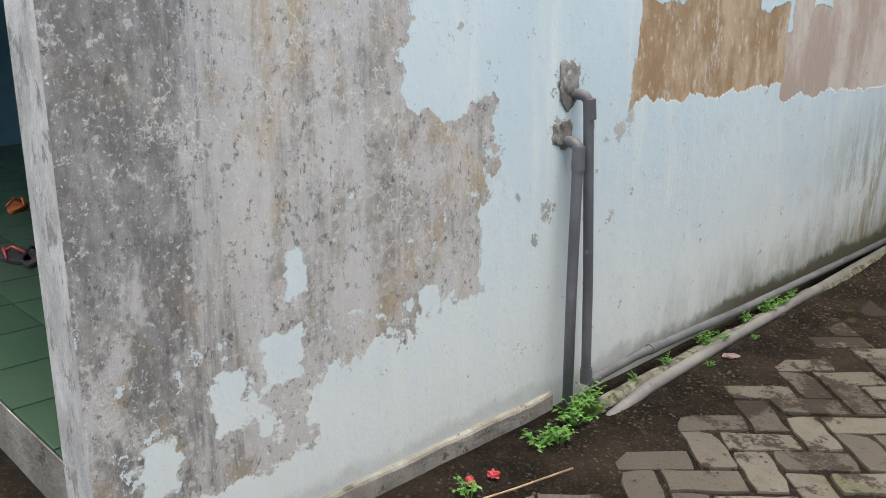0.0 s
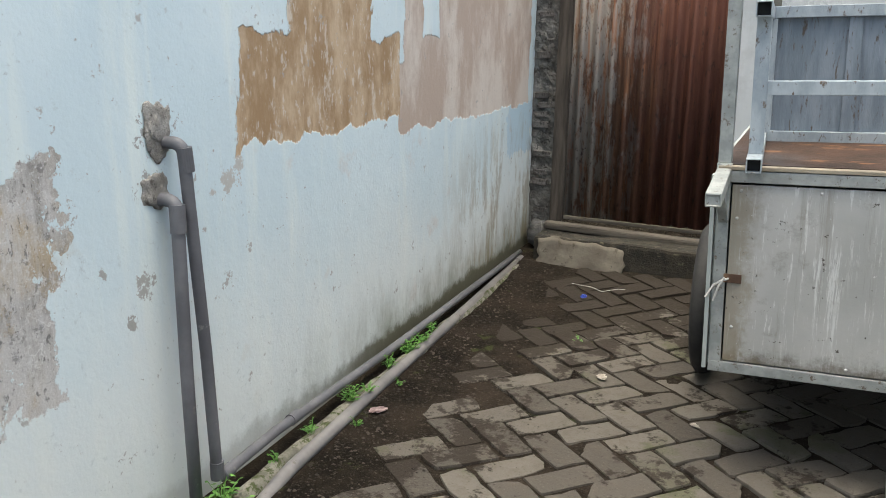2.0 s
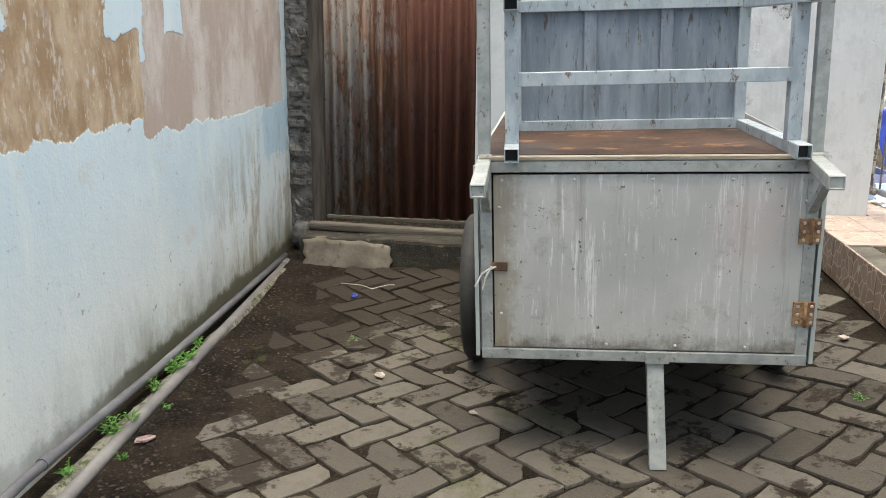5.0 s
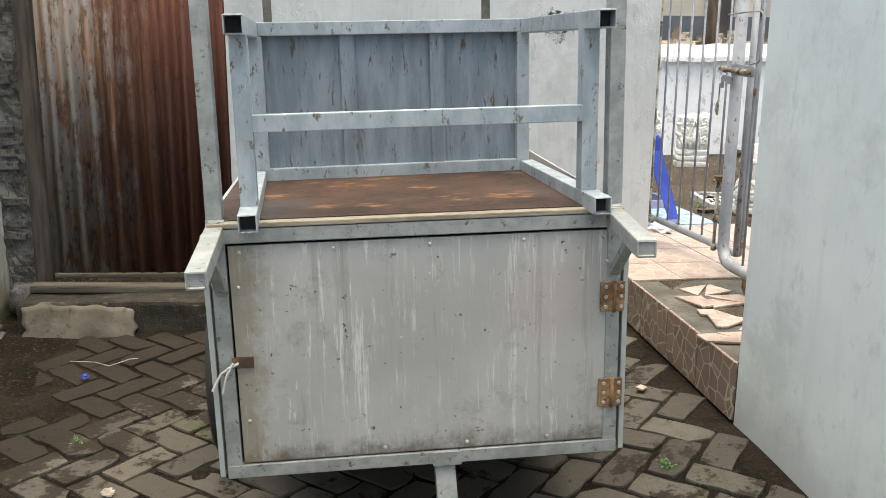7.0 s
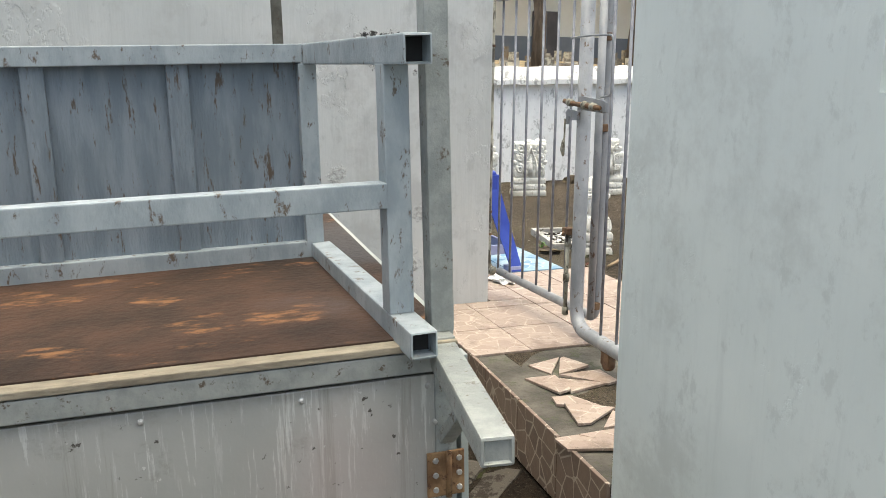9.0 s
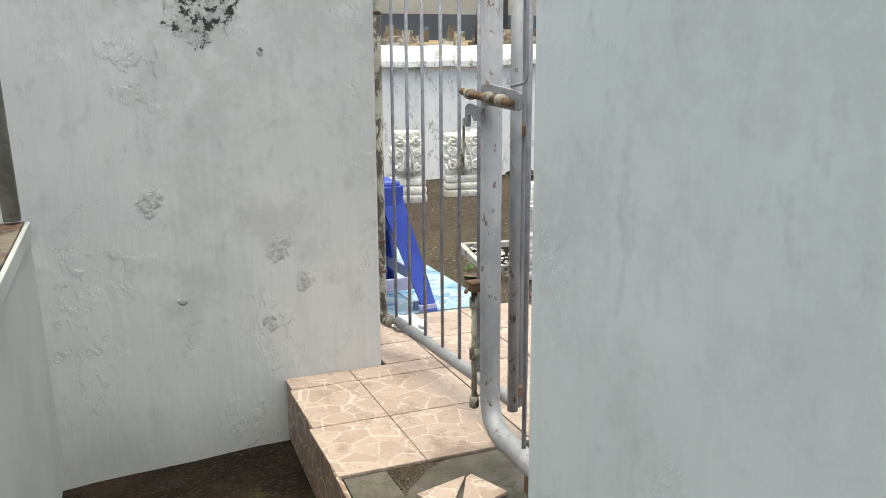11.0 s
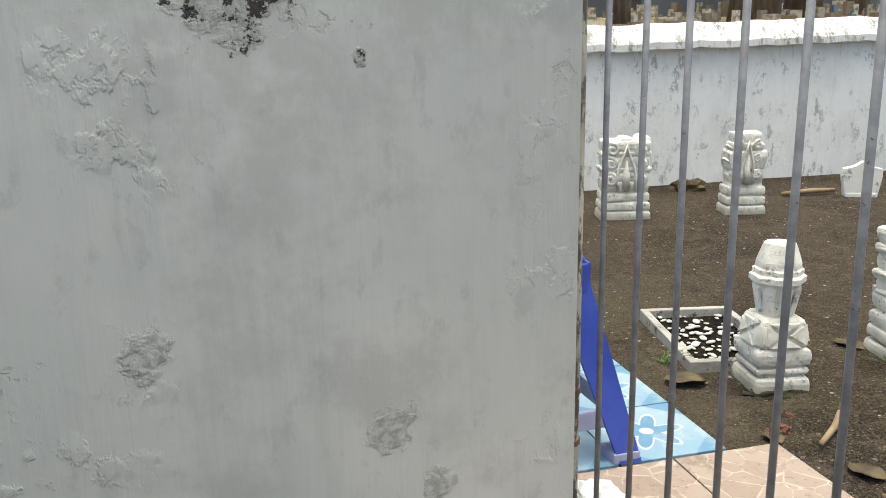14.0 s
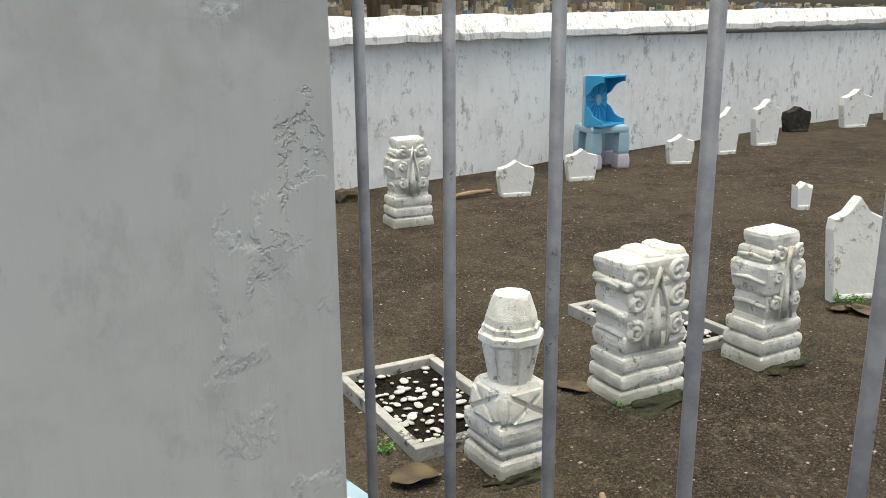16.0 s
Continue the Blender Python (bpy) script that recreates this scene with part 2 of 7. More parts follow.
def white_wall_material(name, base, cool, grime, spots=(), relief=1.0):
    """Whitewash over lumpy plaster; spots: worn places as (x, z, size) on a wall along x."""
    s = Shader(name)
    big = s.noise(1.8, 5, 0.6)
    brush = s.noise(1.0, 6, 0.65, s.stretch(16, 16, 1.6))
    col = s.mix(s.step(big, 0.35, 0.68), base, cool)
    col = s.mix(s.m("MULTIPLY", s.step(brush, 0.48, 0.75), 0.45), col, tuple(0.84 * c for c in base))
    col = s.mix(s.m("MULTIPLY", s.step(s.noise(2.7, 7, 0.74), 0.48, 0.64), 0.65 if grime < 0.5 else 0.2), col, tuple(0.74 * c for c in cool))
    col = s.mix(s.m("MULTIPLY", s.step(s.noise(17, 7, 0.72, s.stretch(1, 1, 0.6)), 0.56, 0.66), 0.4), col, tuple(0.72 * c for c in base))
    streak = s.m("MULTIPLY", s.step(s.noise(1.0, 7, 0.75, s.stretch(14, 14, 2.2)), 0.60, 0.70), s.step(s.noise(1.3, 3), 0.45, 0.62))
    col = s.mix(s.m("MULTIPLY", streak, 0.75 * grime), col, (0.24, 0.235, 0.22))
    fine = s.noise(55, 6, 0.75)
    worn, black = 0.0, 0.0
    for x, z, r in spots:
        dx, dz = s.m("SUBTRACT", s.axis(0), x), s.m("SUBTRACT", s.axis(2), z)
        d = s.m("SQRT", s.m("ADD", s.m("MULTIPLY", dx, dx), s.m("MULTIPLY", dz, dz)))
        d = s.m("ADD", d, s.m("MULTIPLY", s.m("SUBTRACT", s.noise(18, 6, 0.7), 0.5), r * 3.2))
        worn = s.m("MAXIMUM", worn, s.step(d, r, r * 0.4))
        if z > 1.2:
            black = s.m("MAXIMUM", black, s.step(d, r * 0.95, r * 0.75))
    if spots:
        col = s.mix(s.m("MULTIPLY", s.m("MULTIPLY", worn, s.step(fine, 0.40, 0.62)), 0.62), col, (0.24, 0.24, 0.23))
        col = s.mix(s.m("MULTIPLY", black, s.step(s.noise(34, 5, 0.7), 0.52, 0.56)), col, (0.035, 0.035, 0.035))
    mildew = s.step(s.noise(3.1, 10, 0.80), 0.685, 0.72)
    if grime > 0.5:
        region = s.step(s.noise(2.3, 6, 0.7), 0.40, 0.56)
        mildew = s.m("MULTIPLY", s.step(s.noise(11, 8, 0.78, s.stretch(1, 1, 0.55)), 0.54, 0.60), region)
        drip = s.m("MULTIPLY", s.step(s.noise(1.0, 7, 0.76, s.stretch(22, 22, 2.6)), 0.575, 0.66), s.step(s.axis(2), 0.85, 1.4))
        mildew = s.m("MAXIMUM", mildew, s.m("MULTIPLY", drip, 0.8))
        col = s.mix(s.m("MULTIPLY", s.step(s.noise(2.2, 6, 0.7), 0.5, 0.66), 0.18), col, (0.55, 0.54, 0.48))
    col = s.mix(s.m("MULTIPLY", mildew, 0.68 * grime), col, (0.13, 0.13, 0.115))
    specks = s.step(s.noise(31, 4, 0.6), 0.735, 0.75)
    col = s.mix(s.m("MULTIPLY", specks, 0.5 * grime), col, (0.15, 0.15, 0.14))
    low = s.m("SUBTRACT", s.m("MULTIPLY", s.noise(4, 6, 0.7), 0.4), s.axis(2))
    col = s.mix(s.m("MULTIPLY", s.step(low, -0.12, 0.12), 0.5), col, (0.36, 0.37, 0.36))
    h = s.m("ADD", s.m("MULTIPLY", s.noise(5, 3, 0.5), 0.6), s.m("MULTIPLY", s.noise(42, 4), 0.10))
    lumpy = s.m("MULTIPLY", s.step(s.noise(2.4, 4, 0.6), 0.52, 0.60), s.step(s.noise(17, 6, 0.62, s.stretch(1, 1, 0.7)), 0.47, 0.56))
    h = s.m("ADD", h, s.m("MULTIPLY", lumpy, 0.26))
    flake = s.m("MULTIPLY", s.step(s.noise(7, 7, 0.7), 0.60, 0.63), s.step(s.noise(1.6, 3), 0.5, 0.6))
    h = s.m("SUBTRACT", h, s.m("MULTIPLY", flake, 0.22))
    h = s.m("ADD", h, s.m("MULTIPLY", s.noise(1.0, 4, 0.6, s.stretch(40, 40, 3)), 0.25))
    if spots:
        h = s.m("ADD", h, s.m("MULTIPLY", worn, s.m("MULTIPLY", fine, 0.9)))
    return s.done(col, 0.6, bump=h, depth=0.0065 * relief, spec=0.35)


def soil_material():
    s = Shader("gravelly_soil")
    col = s.mix(s.step(s.noise(1.5, 6, 0.65), 0.38, 0.64), (0.022, 0.017, 0.012), (0.060, 0.047, 0.034))
    col = s.mix(s.m("MULTIPLY", s.step(s.noise(1.1, 6, 0.75), 0.5, 0.66), 0.75), col, (0.092, 0.084, 0.045))
    col = s.mix(s.m("MULTIPLY", s.step(s.noise(26, 6, 0.8), 0.52, 0.6), 0.7), col, (0.045, 0.035, 0.027))
    peb = s.voronoi(190, "F1", "Color")
    n = s.nt.nodes.new("ShaderNodeSeparateColor")
    s.put(n.inputs[0], peb)
    col = s.mix(s.m("MULTIPLY", s.step(n.outputs[0], 0.3, 1.0), 0.5), col, (0.125, 0.105, 0.083))
    col = s.mix(s.step(n.outputs[1], 0.965, 0.99), col, (0.20, 0.18, 0.15))
    col = s.mix(s.m("MULTIPLY", s.step(s.noise(160, 4, 0.7), 0.57, 0.64), 0.7), col, (0.03, 0.024, 0.018))
    col = s.mix(s.m("MULTIPLY", s.step(s.noise(11, 8, 0.8), 0.5, 0.62), 0.5), col, (0.15, 0.125, 0.10))
    col = s.mix(s.m("MULTIPLY", s.step(s.noise(4.2, 8, 0.78), 0.53, 0.64), 0.75), col, (0.026, 0.020, 0.015))
    grey = s.step(s.noise(0.9, 5, 0.7), 0.48, 0.60)
    col = s.mix(s.m("MULTIPLY", grey, 0.45), col, (0.088, 0.073, 0.055))
    grain = s.noise(125, 7, 0.82)
    col = s.mix(s.m("MULTIPLY", s.step(grain, 0.53, 0.60), 0.65), col, (0.16, 0.128, 0.092))
    col = s.mix(s.m("MULTIPLY", s.step(grain, 0.46, 0.39), 0.75), col, (0.012, 0.009, 0.007))
    d = s.voronoi(190)
    h = s.m("ADD", s.m("MULTIPLY", s.m("SUBTRACT", 1.0, d), 0.6), s.m("MULTIPLY", s.noise(9, 5), 1.0))
    return s.done(col, 0.95, bump=h, depth=0.012, spec=0.1)


def alley_soil_material():
    s = Shader("damp_black_soil")
    col = s.mix(s.step(s.noise(4, 7, 0.7), 0.35, 0.65), (0.008, 0.0064, 0.005), (0.026, 0.020, 0.015))
    col = s.mix(s.m("MULTIPLY", s.step(s.noise(70, 6, 0.8), 0.54, 0.62), 0.6), col, (0.055, 0.046, 0.037))
    col = s.mix(s.m("MULTIPLY", s.step(s.noise(7, 5, 0.6), 0.6, 0.7), 0.7), col, (0.045, 0.055, 0.02))
    col = s.mix(s.m("MULTIPLY", s.step(s.voronoi(60), 0.22, 0.12), 0.5), col, (0.06, 0.05, 0.04))
    return s.done(col, 0.9, bump=s.noise(60, 6, 0.7), depth=0.012, spec=0.06)


def paver_material():
    s = Shader("worn_concrete_paver")
    r = s.random()
    w = s.nt.nodes.new("ShaderNodeNewGeometry").outputs["Position"]
    col = s.mix(r, (0.056, 0.050, 0.043), (0.116, 0.106, 0.092))
    col = s.mix(s.m("MULTIPLY", s.step(s.noise(18, 6, 0.7), 0.45, 0.72), 0.6), col, (0.075, 0.064, 0.052))
    moss = s.m("MULTIPLY", s.step(s.noise(2.3, 6, 0.7, w), 0.52, 0.62), s.step(r, 0.35, 0.75))
    col = s.mix(s.m("MULTIPLY", moss, 0.75), col, (0.07, 0.073, 0.042))
    col = s.mix(s.m("MULTIPLY", s.step(s.noise(140, 3, 0.6), 0.60, 0.72), 0.35), col, (0.19, 0.175, 0.155))
    col = s.mix(s.m("MULTIPLY", s.step(s.noise(85, 5, 0.75), 0.60, 0.64), 0.7), col, (0.025, 0.02, 0.016))
    # dried mud lying over the pavers, thicker towards the damp wall
    strip = s.m("MULTIPLY", s.step(s.axis(0, w), -0.35, -1.15), s.step(s.axis(1, w), 1.9, 2.9))
    # far corner gets extra, which also paints in the shade of the walls
    corner = s.m("MULTIPLY", s.step(s.m("SUBTRACT", s.axis(1, w), s.m("MULTIPLY", s.axis(0, w), 0.9)), 4.1, 5.3), 0.19)
    near = s.m("ADD", s.m("MULTIPLY", strip, 0.08), corner)
    mud_and_shade = s.m("ADD", s.m("ADD", s.m("MULTIPLY", s.noise(4.5, 8, 0.74, w), 0.8), s.m("MULTIPLY", s.noise(24, 6, 0.75, w), 0.25)), near)
    col = s.mix(s.m("MULTIPLY", s.step(mud_and_shade, 0.565, 0.615), 0.92), col, (0.024, 0.019, 0.015))
    return s.done(col, 0.88, bump=s.m("ADD", s.noise(55, 6, 0.7), s.m("MULTIPLY", s.noise(9, 3), 1.2)), depth=0.005, spec=0.15)


def simple(name, a, b, rough=0.6, metal=0.0, scale=8.0, dirt=None, dirt_at=0.62, stretch=(1, 1, 1), depth=0.001, spec=0.5, vary=0.0):
    """Two-tone base, optional dirt blotches and fine relief."""
    s = Shader(name)
    v = s.stretch(*stretch)
    col = s.mix(s.step(s.noise(scale, 6, 0.62, v), 0.36, 0.66), a, b)
    if dirt:
        col = s.mix(s.step(s.noise(scale * 2.3, 8, 0.74, v), dirt_at, dirt_at + 0.07), col, dirt)
    if vary:
        col = s.mix(s.m("MULTIPLY", s.random(), vary), col, (0.05, 0.045, 0.04))
    return s.done(col, rough, metal, bump=s.noise(scale * 9, 5, 0.6, v), depth=depth, spec=spec)


def sheet_metal_material():
    s = Shader("streaked_galvanised_sheet")
    col = s.mix(s.step(s.noise(2.2, 5), 0.36, 0.66), (0.40, 0.405, 0.385), (0.51, 0.51, 0.49))
    run = s.noise(1.0, 8, 0.74, s.stretch(38, 38, 2.0))
    some = s.step(s.noise(3.4, 4, 0.6), 0.42, 0.56)
    col = s.mix(s.m("MULTIPLY", s.m("MULTIPLY", s.step(run, 0.56, 0.62), some), 0.8), col, (0.70, 0.71, 0.69))
    col = s.mix(s.m("MULTIPLY", s.m("MULTIPLY", s.step(s.noise(1.0, 7, 0.74, s.stretch(75, 75, 5.5)), 0.57, 0.62), s.step(s.noise(2.6, 4, 0.6), 0.40, 0.60)), 0.75), col, (0.72, 0.73, 0.71))
    brown = s.noise(1.0, 7, 0.72, s.stretch(30, 30, 1.4))
    col = s.mix(s.m("MULTIPLY", s.step(brown, 0.56, 0.68), 0.38), col, (0.19, 0.165, 0.125))
    col = s.mix(s.m("MULTIPLY", s.step(s.noise(5.5, 7, 0.75), 0.55, 0.68), 0.5), col, (0.22, 0.20, 0.17))
    z, x = s.axis(2), s.axis(0)
    px, pz = s.m("SUBTRACT", x, 0.30), s.m("SUBTRACT", z, 0.72)
    blush = s.m("SQRT", s.m("ADD", s.m("MULTIPLY", px, px), s.m("MULTIPLY", pz, pz)))
    col = s.mix(s.m("MULTIPLY", s.step(s.m("ADD", blush, s.m("MULTIPLY", s.noise(6, 5, 0.6), 0.12)), 0.24, 0.08), 0.35), col, (0.52, 0.40, 0.39))
    rag = s.m("MULTIPLY", s.noise(13, 8, 0.78), 0.20)
    foot = s.m("ADD", rag, s.m("SUBTRACT", 0.29, z))
    col = s.mix(s.m("MULTIPLY", s.step(foot, -0.02, 0.06), 0.85), col, (0.10, 0.08, 0.055))
    side = s.m("SUBTRACT", rag, s.m("ADD", x, 0.46))
    col = s.mix(s.m("MULTIPLY", s.step(side, -0.02, 0.05), 0.6), col, (0.24, 0.19, 0.11))
    top = s.m("ADD", rag, s.m("SUBTRACT", z, 0.965))
    col = s.mix(s.m("MULTIPLY", s.step(top, -0.02, 0.06), 0.6), col, (0.26, 0.23, 0.17))
    col = s.mix(s.step(s.noise(46, 5, 0.65), 0.655, 0.70), col, (0.10, 0.09, 0.08))
    col = s.mix(s.step(s.noise(60, 5, 0.65), 0.68, 0.72), col, (0.62, 0.62, 0.60))
    drip = s.m("MULTIPLY", s.step(s.noise(1.0, 6, 0.7, s.stretch(90, 90, 7)), 0.58, 0.66), s.step(s.noise(4.5, 5, 0.7), 0.45, 0.6))
    col = s.mix(s.m("MULTIPLY", drip, 0.55), col, (0.62, 0.63, 0.62))
    return s.done(col, 0.45, 0.25, bump=s.m("ADD", s.noise(3, 2), s.m("MULTIPLY", s.noise(80, 4), 0.08)), depth=0.006)


def rust_door_material():
    s = Shader("rusted_corrugated_iron")
    x = s.axis(0)
    run = s.noise(1.0, 7, 0.72, s.stretch(14, 14, 1.6))
    col = s.mix(s.step(run, 0.34, 0.64), (0.075, 0.041, 0.029), (0.19, 0.112, 0.072))
    blot = s.noise(5.5, 8, 0.74, s.stretch(2.2, 2.2, 0.8))
    zinc = s.m("SUBTRACT", s.m("ADD", blot, s.m("MULTIPLY", s.noise(1.0, 5, 0.7, s.stretch(20, 20, 1.2)), 0.5)), s.m("MULTIPLY", s.m("ADD", x, 1.165), 0.42))
    col = s.mix(s.m("MULTIPLY", s.step(zinc, 0.60, 0.70), 0.85), col, (0.25, 0.235, 0.215))
    tan = s.step(s.noise(1.0, 6, 0.7, s.stretch(34, 34, 1.8)), 0.56, 0.66)
    col = s.mix(s.m("MULTIPLY", tan, 0.6), col, (0.27, 0.18, 0.115))
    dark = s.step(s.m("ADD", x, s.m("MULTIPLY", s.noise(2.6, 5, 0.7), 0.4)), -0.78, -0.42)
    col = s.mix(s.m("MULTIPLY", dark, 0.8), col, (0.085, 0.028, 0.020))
    rusty = s.step(s.noise(1.0, 6, 0.7, s.stretch(24, 24, 2.2)), 0.54, 0.62)
    col = s.mix(s.m("MULTIPLY", rusty, s.m("SUBTRACT", 0.55, s.m("MULTIPLY", dark, 0.35))), col, (0.26, 0.105, 0.045))
    col = s.mix(s.m("MULTIPLY", s.step(s.noise(30, 7, 0.75, s.stretch(1, 1, 0.5)), 0.56, 0.64), 0.8), col, (0.035, 0.02, 0.015))
    return s.done(col, 0.8, 0.05, bump=s.noise(60, 6, 0.7), depth=0.003, spec=0.25)


def counter_material():
    s = Shader("rust_stained_plywood")
    col = s.mix(s.step(s.noise(3.2, 6, 0.7), 0.35, 0.62), (0.030, 0.020, 0.015), (0.068, 0.038, 0.026))
    col = s.mix(s.step(s.noise(4.0, 7, 0.7, s.stretch(1, 2.4, 1)), 0.55, 0.63), col, (0.21, 0.105, 0.05))
    col = s.mix(s.m("MULTIPLY", s.step(s.noise(1.7, 4), 0.46, 0.62), 0.75), col, (0.06, 0.062, 0.066))
    dust = s.m("MULTIPLY", s.step(s.noise(5.5, 7, 0.75), 0.45, 0.62), s.step(s.axis(1), 0.9, 1.6))
    col = s.mix(s.m("MULTIPLY", dust, 0.9), col, (0.155, 0.14, 0.11))
    col = s.mix(s.m("MULTIPLY", s.step(s.noise(60, 5, 0.7), 0.6, 0.68), 0.6), col, (0.03, 0.02, 0.016))
    return s.done(col, 0.75, bump=s.noise(70, 5), depth=0.003, spec=0.25)


def crazy_tile_material(name, a, b, line, scale, wall=False):
    """Glazed tile printed with an irregular stone pattern."""
    s = Shader(name)
    w = s.nt.nodes.new("ShaderNodeNewGeometry").outputs["Position"]
    n = s.nt.nodes.new("ShaderNodeTexVoronoi")
    n.feature = "F1"
    s.put(n.inputs["Vector"], w)
    n.inputs["Scale"].default_value = scale
    g = s.nt.nodes.new("ShaderNodeSeparateColor")
    s.put(g.inputs[0], n.outputs["Color"])
    d = s.voronoi(scale, "DISTANCE_TO_EDGE", "Distance", w)
    col = s.mix(g.outputs[0], a, b)
    col = s.mix(s.step(s.noise(25, 6, 0.7, w), 0.5, 0.75), col, b)
    wear = s.step(s.noise(14, 6, 0.7, w), 0.38, 0.55)
    col = s.mix(s.m("MULTIPLY", s.step(d, 0.046, 0.022), 0.85) if wall else s.m("MULTIPLY", s.m("MULTIPLY", s.step(d, 0.034, 0.016), wear), 0.9), col, line)
    col = s.mix(s.m("MULTIPLY", s.step(s.noise(70, 6, 0.75, w), 0.57, 0.65), 0.6), col, (0.12, 0.085, 0.065))
    col = s.mix(s.m("MULTIPLY", s.step(s.noise(5, 8, 0.78, w), 0.50, 0.64), 0.3 if wall else 0.65), col, (0.15, 0.105, 0.08))
    return s.done(col, 0.45, bump=s.noise(30, 4, 0.6, w), depth=0.0015)


def blue_tile_material():
    """Blue and white flowered floor tile: petals round each tile's centre."""
    s = Shader("blue_flowered_tile")
    col = (0.33, 0.45, 0.53)
    x, y = s.axis(0), s.axis(1)
    r = s.m("SQRT", s.m("ADD", s.m("MULTIPLY", x, x), s.m("MULTIPLY", y, y)))
    a = s.m("ARCTAN2", y, x)
    petal = s.m("ADD", 0.075, s.m("MULTIPLY", s.m("COSINE", s.m("MULTIPLY", a, 6.0)), 0.03))
    diff = s.m("SUBTRACT", r, petal)
    col = s.mix(s.step(s.noise(3, 4), 0.4, 0.6), col, (0.25, 0.39, 0.50))
    col = s.mix(s.step(diff, 0.0, -0.012), col, (0.13, 0.28, 0.43))
    col = s.mix(s.step(s.m("ABSOLUTE", diff), 0.007, 0.003), col, (0.62, 0.68, 0.71))
    col = s.mix(s.step(r, 0.022, 0.016), col, (0.60, 0.66, 0.69))
    c = s.m("SUBTRACT", s.m("MAXIMUM", s.m("ABSOLUTE", x), s.m("ABSOLUTE", y)), 0.118)
    corner = s.m("ADD", s.m("ABSOLUTE", x), s.m("ABSOLUTE", y))
    col = s.mix(s.m("MULTIPLY", s.step(corner, 0.205, 0.215), 0.9), col, (0.12, 0.27, 0.42))
    col = s.mix(s.m("MULTIPLY", s.step(s.noise(9, 6, 0.7), 0.52, 0.66), 0.45), col, (0.50, 0.56, 0.59))
    return s.done(col, 0.3, bump=s.noise(20, 3), depth=0.001)


def stone_material():
    s = Shader("limewashed_carved_stone")
    col = s.mix(s.step(s.noise(7, 7, 0.7), 0.35, 0.62), (0.64, 0.625, 0.565), (0.86, 0.85, 0.80))
    pits = s.m("MAXIMUM", s.step(s.noise(26, 8, 0.75), 0.56, 0.64), s.step(s.noise(8, 8, 0.78), 0.58, 0.66))
    col = s.mix(s.m("MULTIPLY", pits, 0.8), col, (0.22, 0.21, 0.17))
    z = s.m("ADD", s.axis(2), s.m("MULTIPLY", s.noise(9, 5), 0.12))
    col = s.mix(s.m("MULTIPLY", s.step(z, 0.16, 0.03), 0.7), col, (0.27, 0.25, 0.18))
    return s.done(col, 0.9, bump=s.m("ADD", s.noise(30, 7, 0.7), s.m("MULTIPLY", s.noise(8, 3), 0.7)), depth=0.008, spec=0.25)


def far_stone_material():
    s = Shader("mixed_old_markers")
    r = s.island()
    col = s.mix(s.step(r, 0.2, 0.8), (0.20, 0.15, 0.10), (0.62, 0.58, 0.48))
    col = s.mix(s.step(r, 0.90, 0.91), col, (0.10, 0.24, 0.42))
    col = s.mix(s.step(r, 0.965, 0.97), col, (0.10, 0.16, 0.07))
    return s.done(s.mix(s.step(s.noise(9, 5), 0.45, 0.6), col, (0.22, 0.20, 0.17)), 0.9)


def grit_material():
    s = Shader("mixed_grit")
    r = s.island()
    col = s.mix(s.step(r, 0.0, 0.9), (0.028, 0.022, 0.017), (0.15, 0.12, 0.09))
    col = s.mix(s.step(r, 0.93, 0.96), col, (0.36, 0.33, 0.28))
    return s.done(col, 0.9, bump=s.noise(200, 3), depth=0.001)


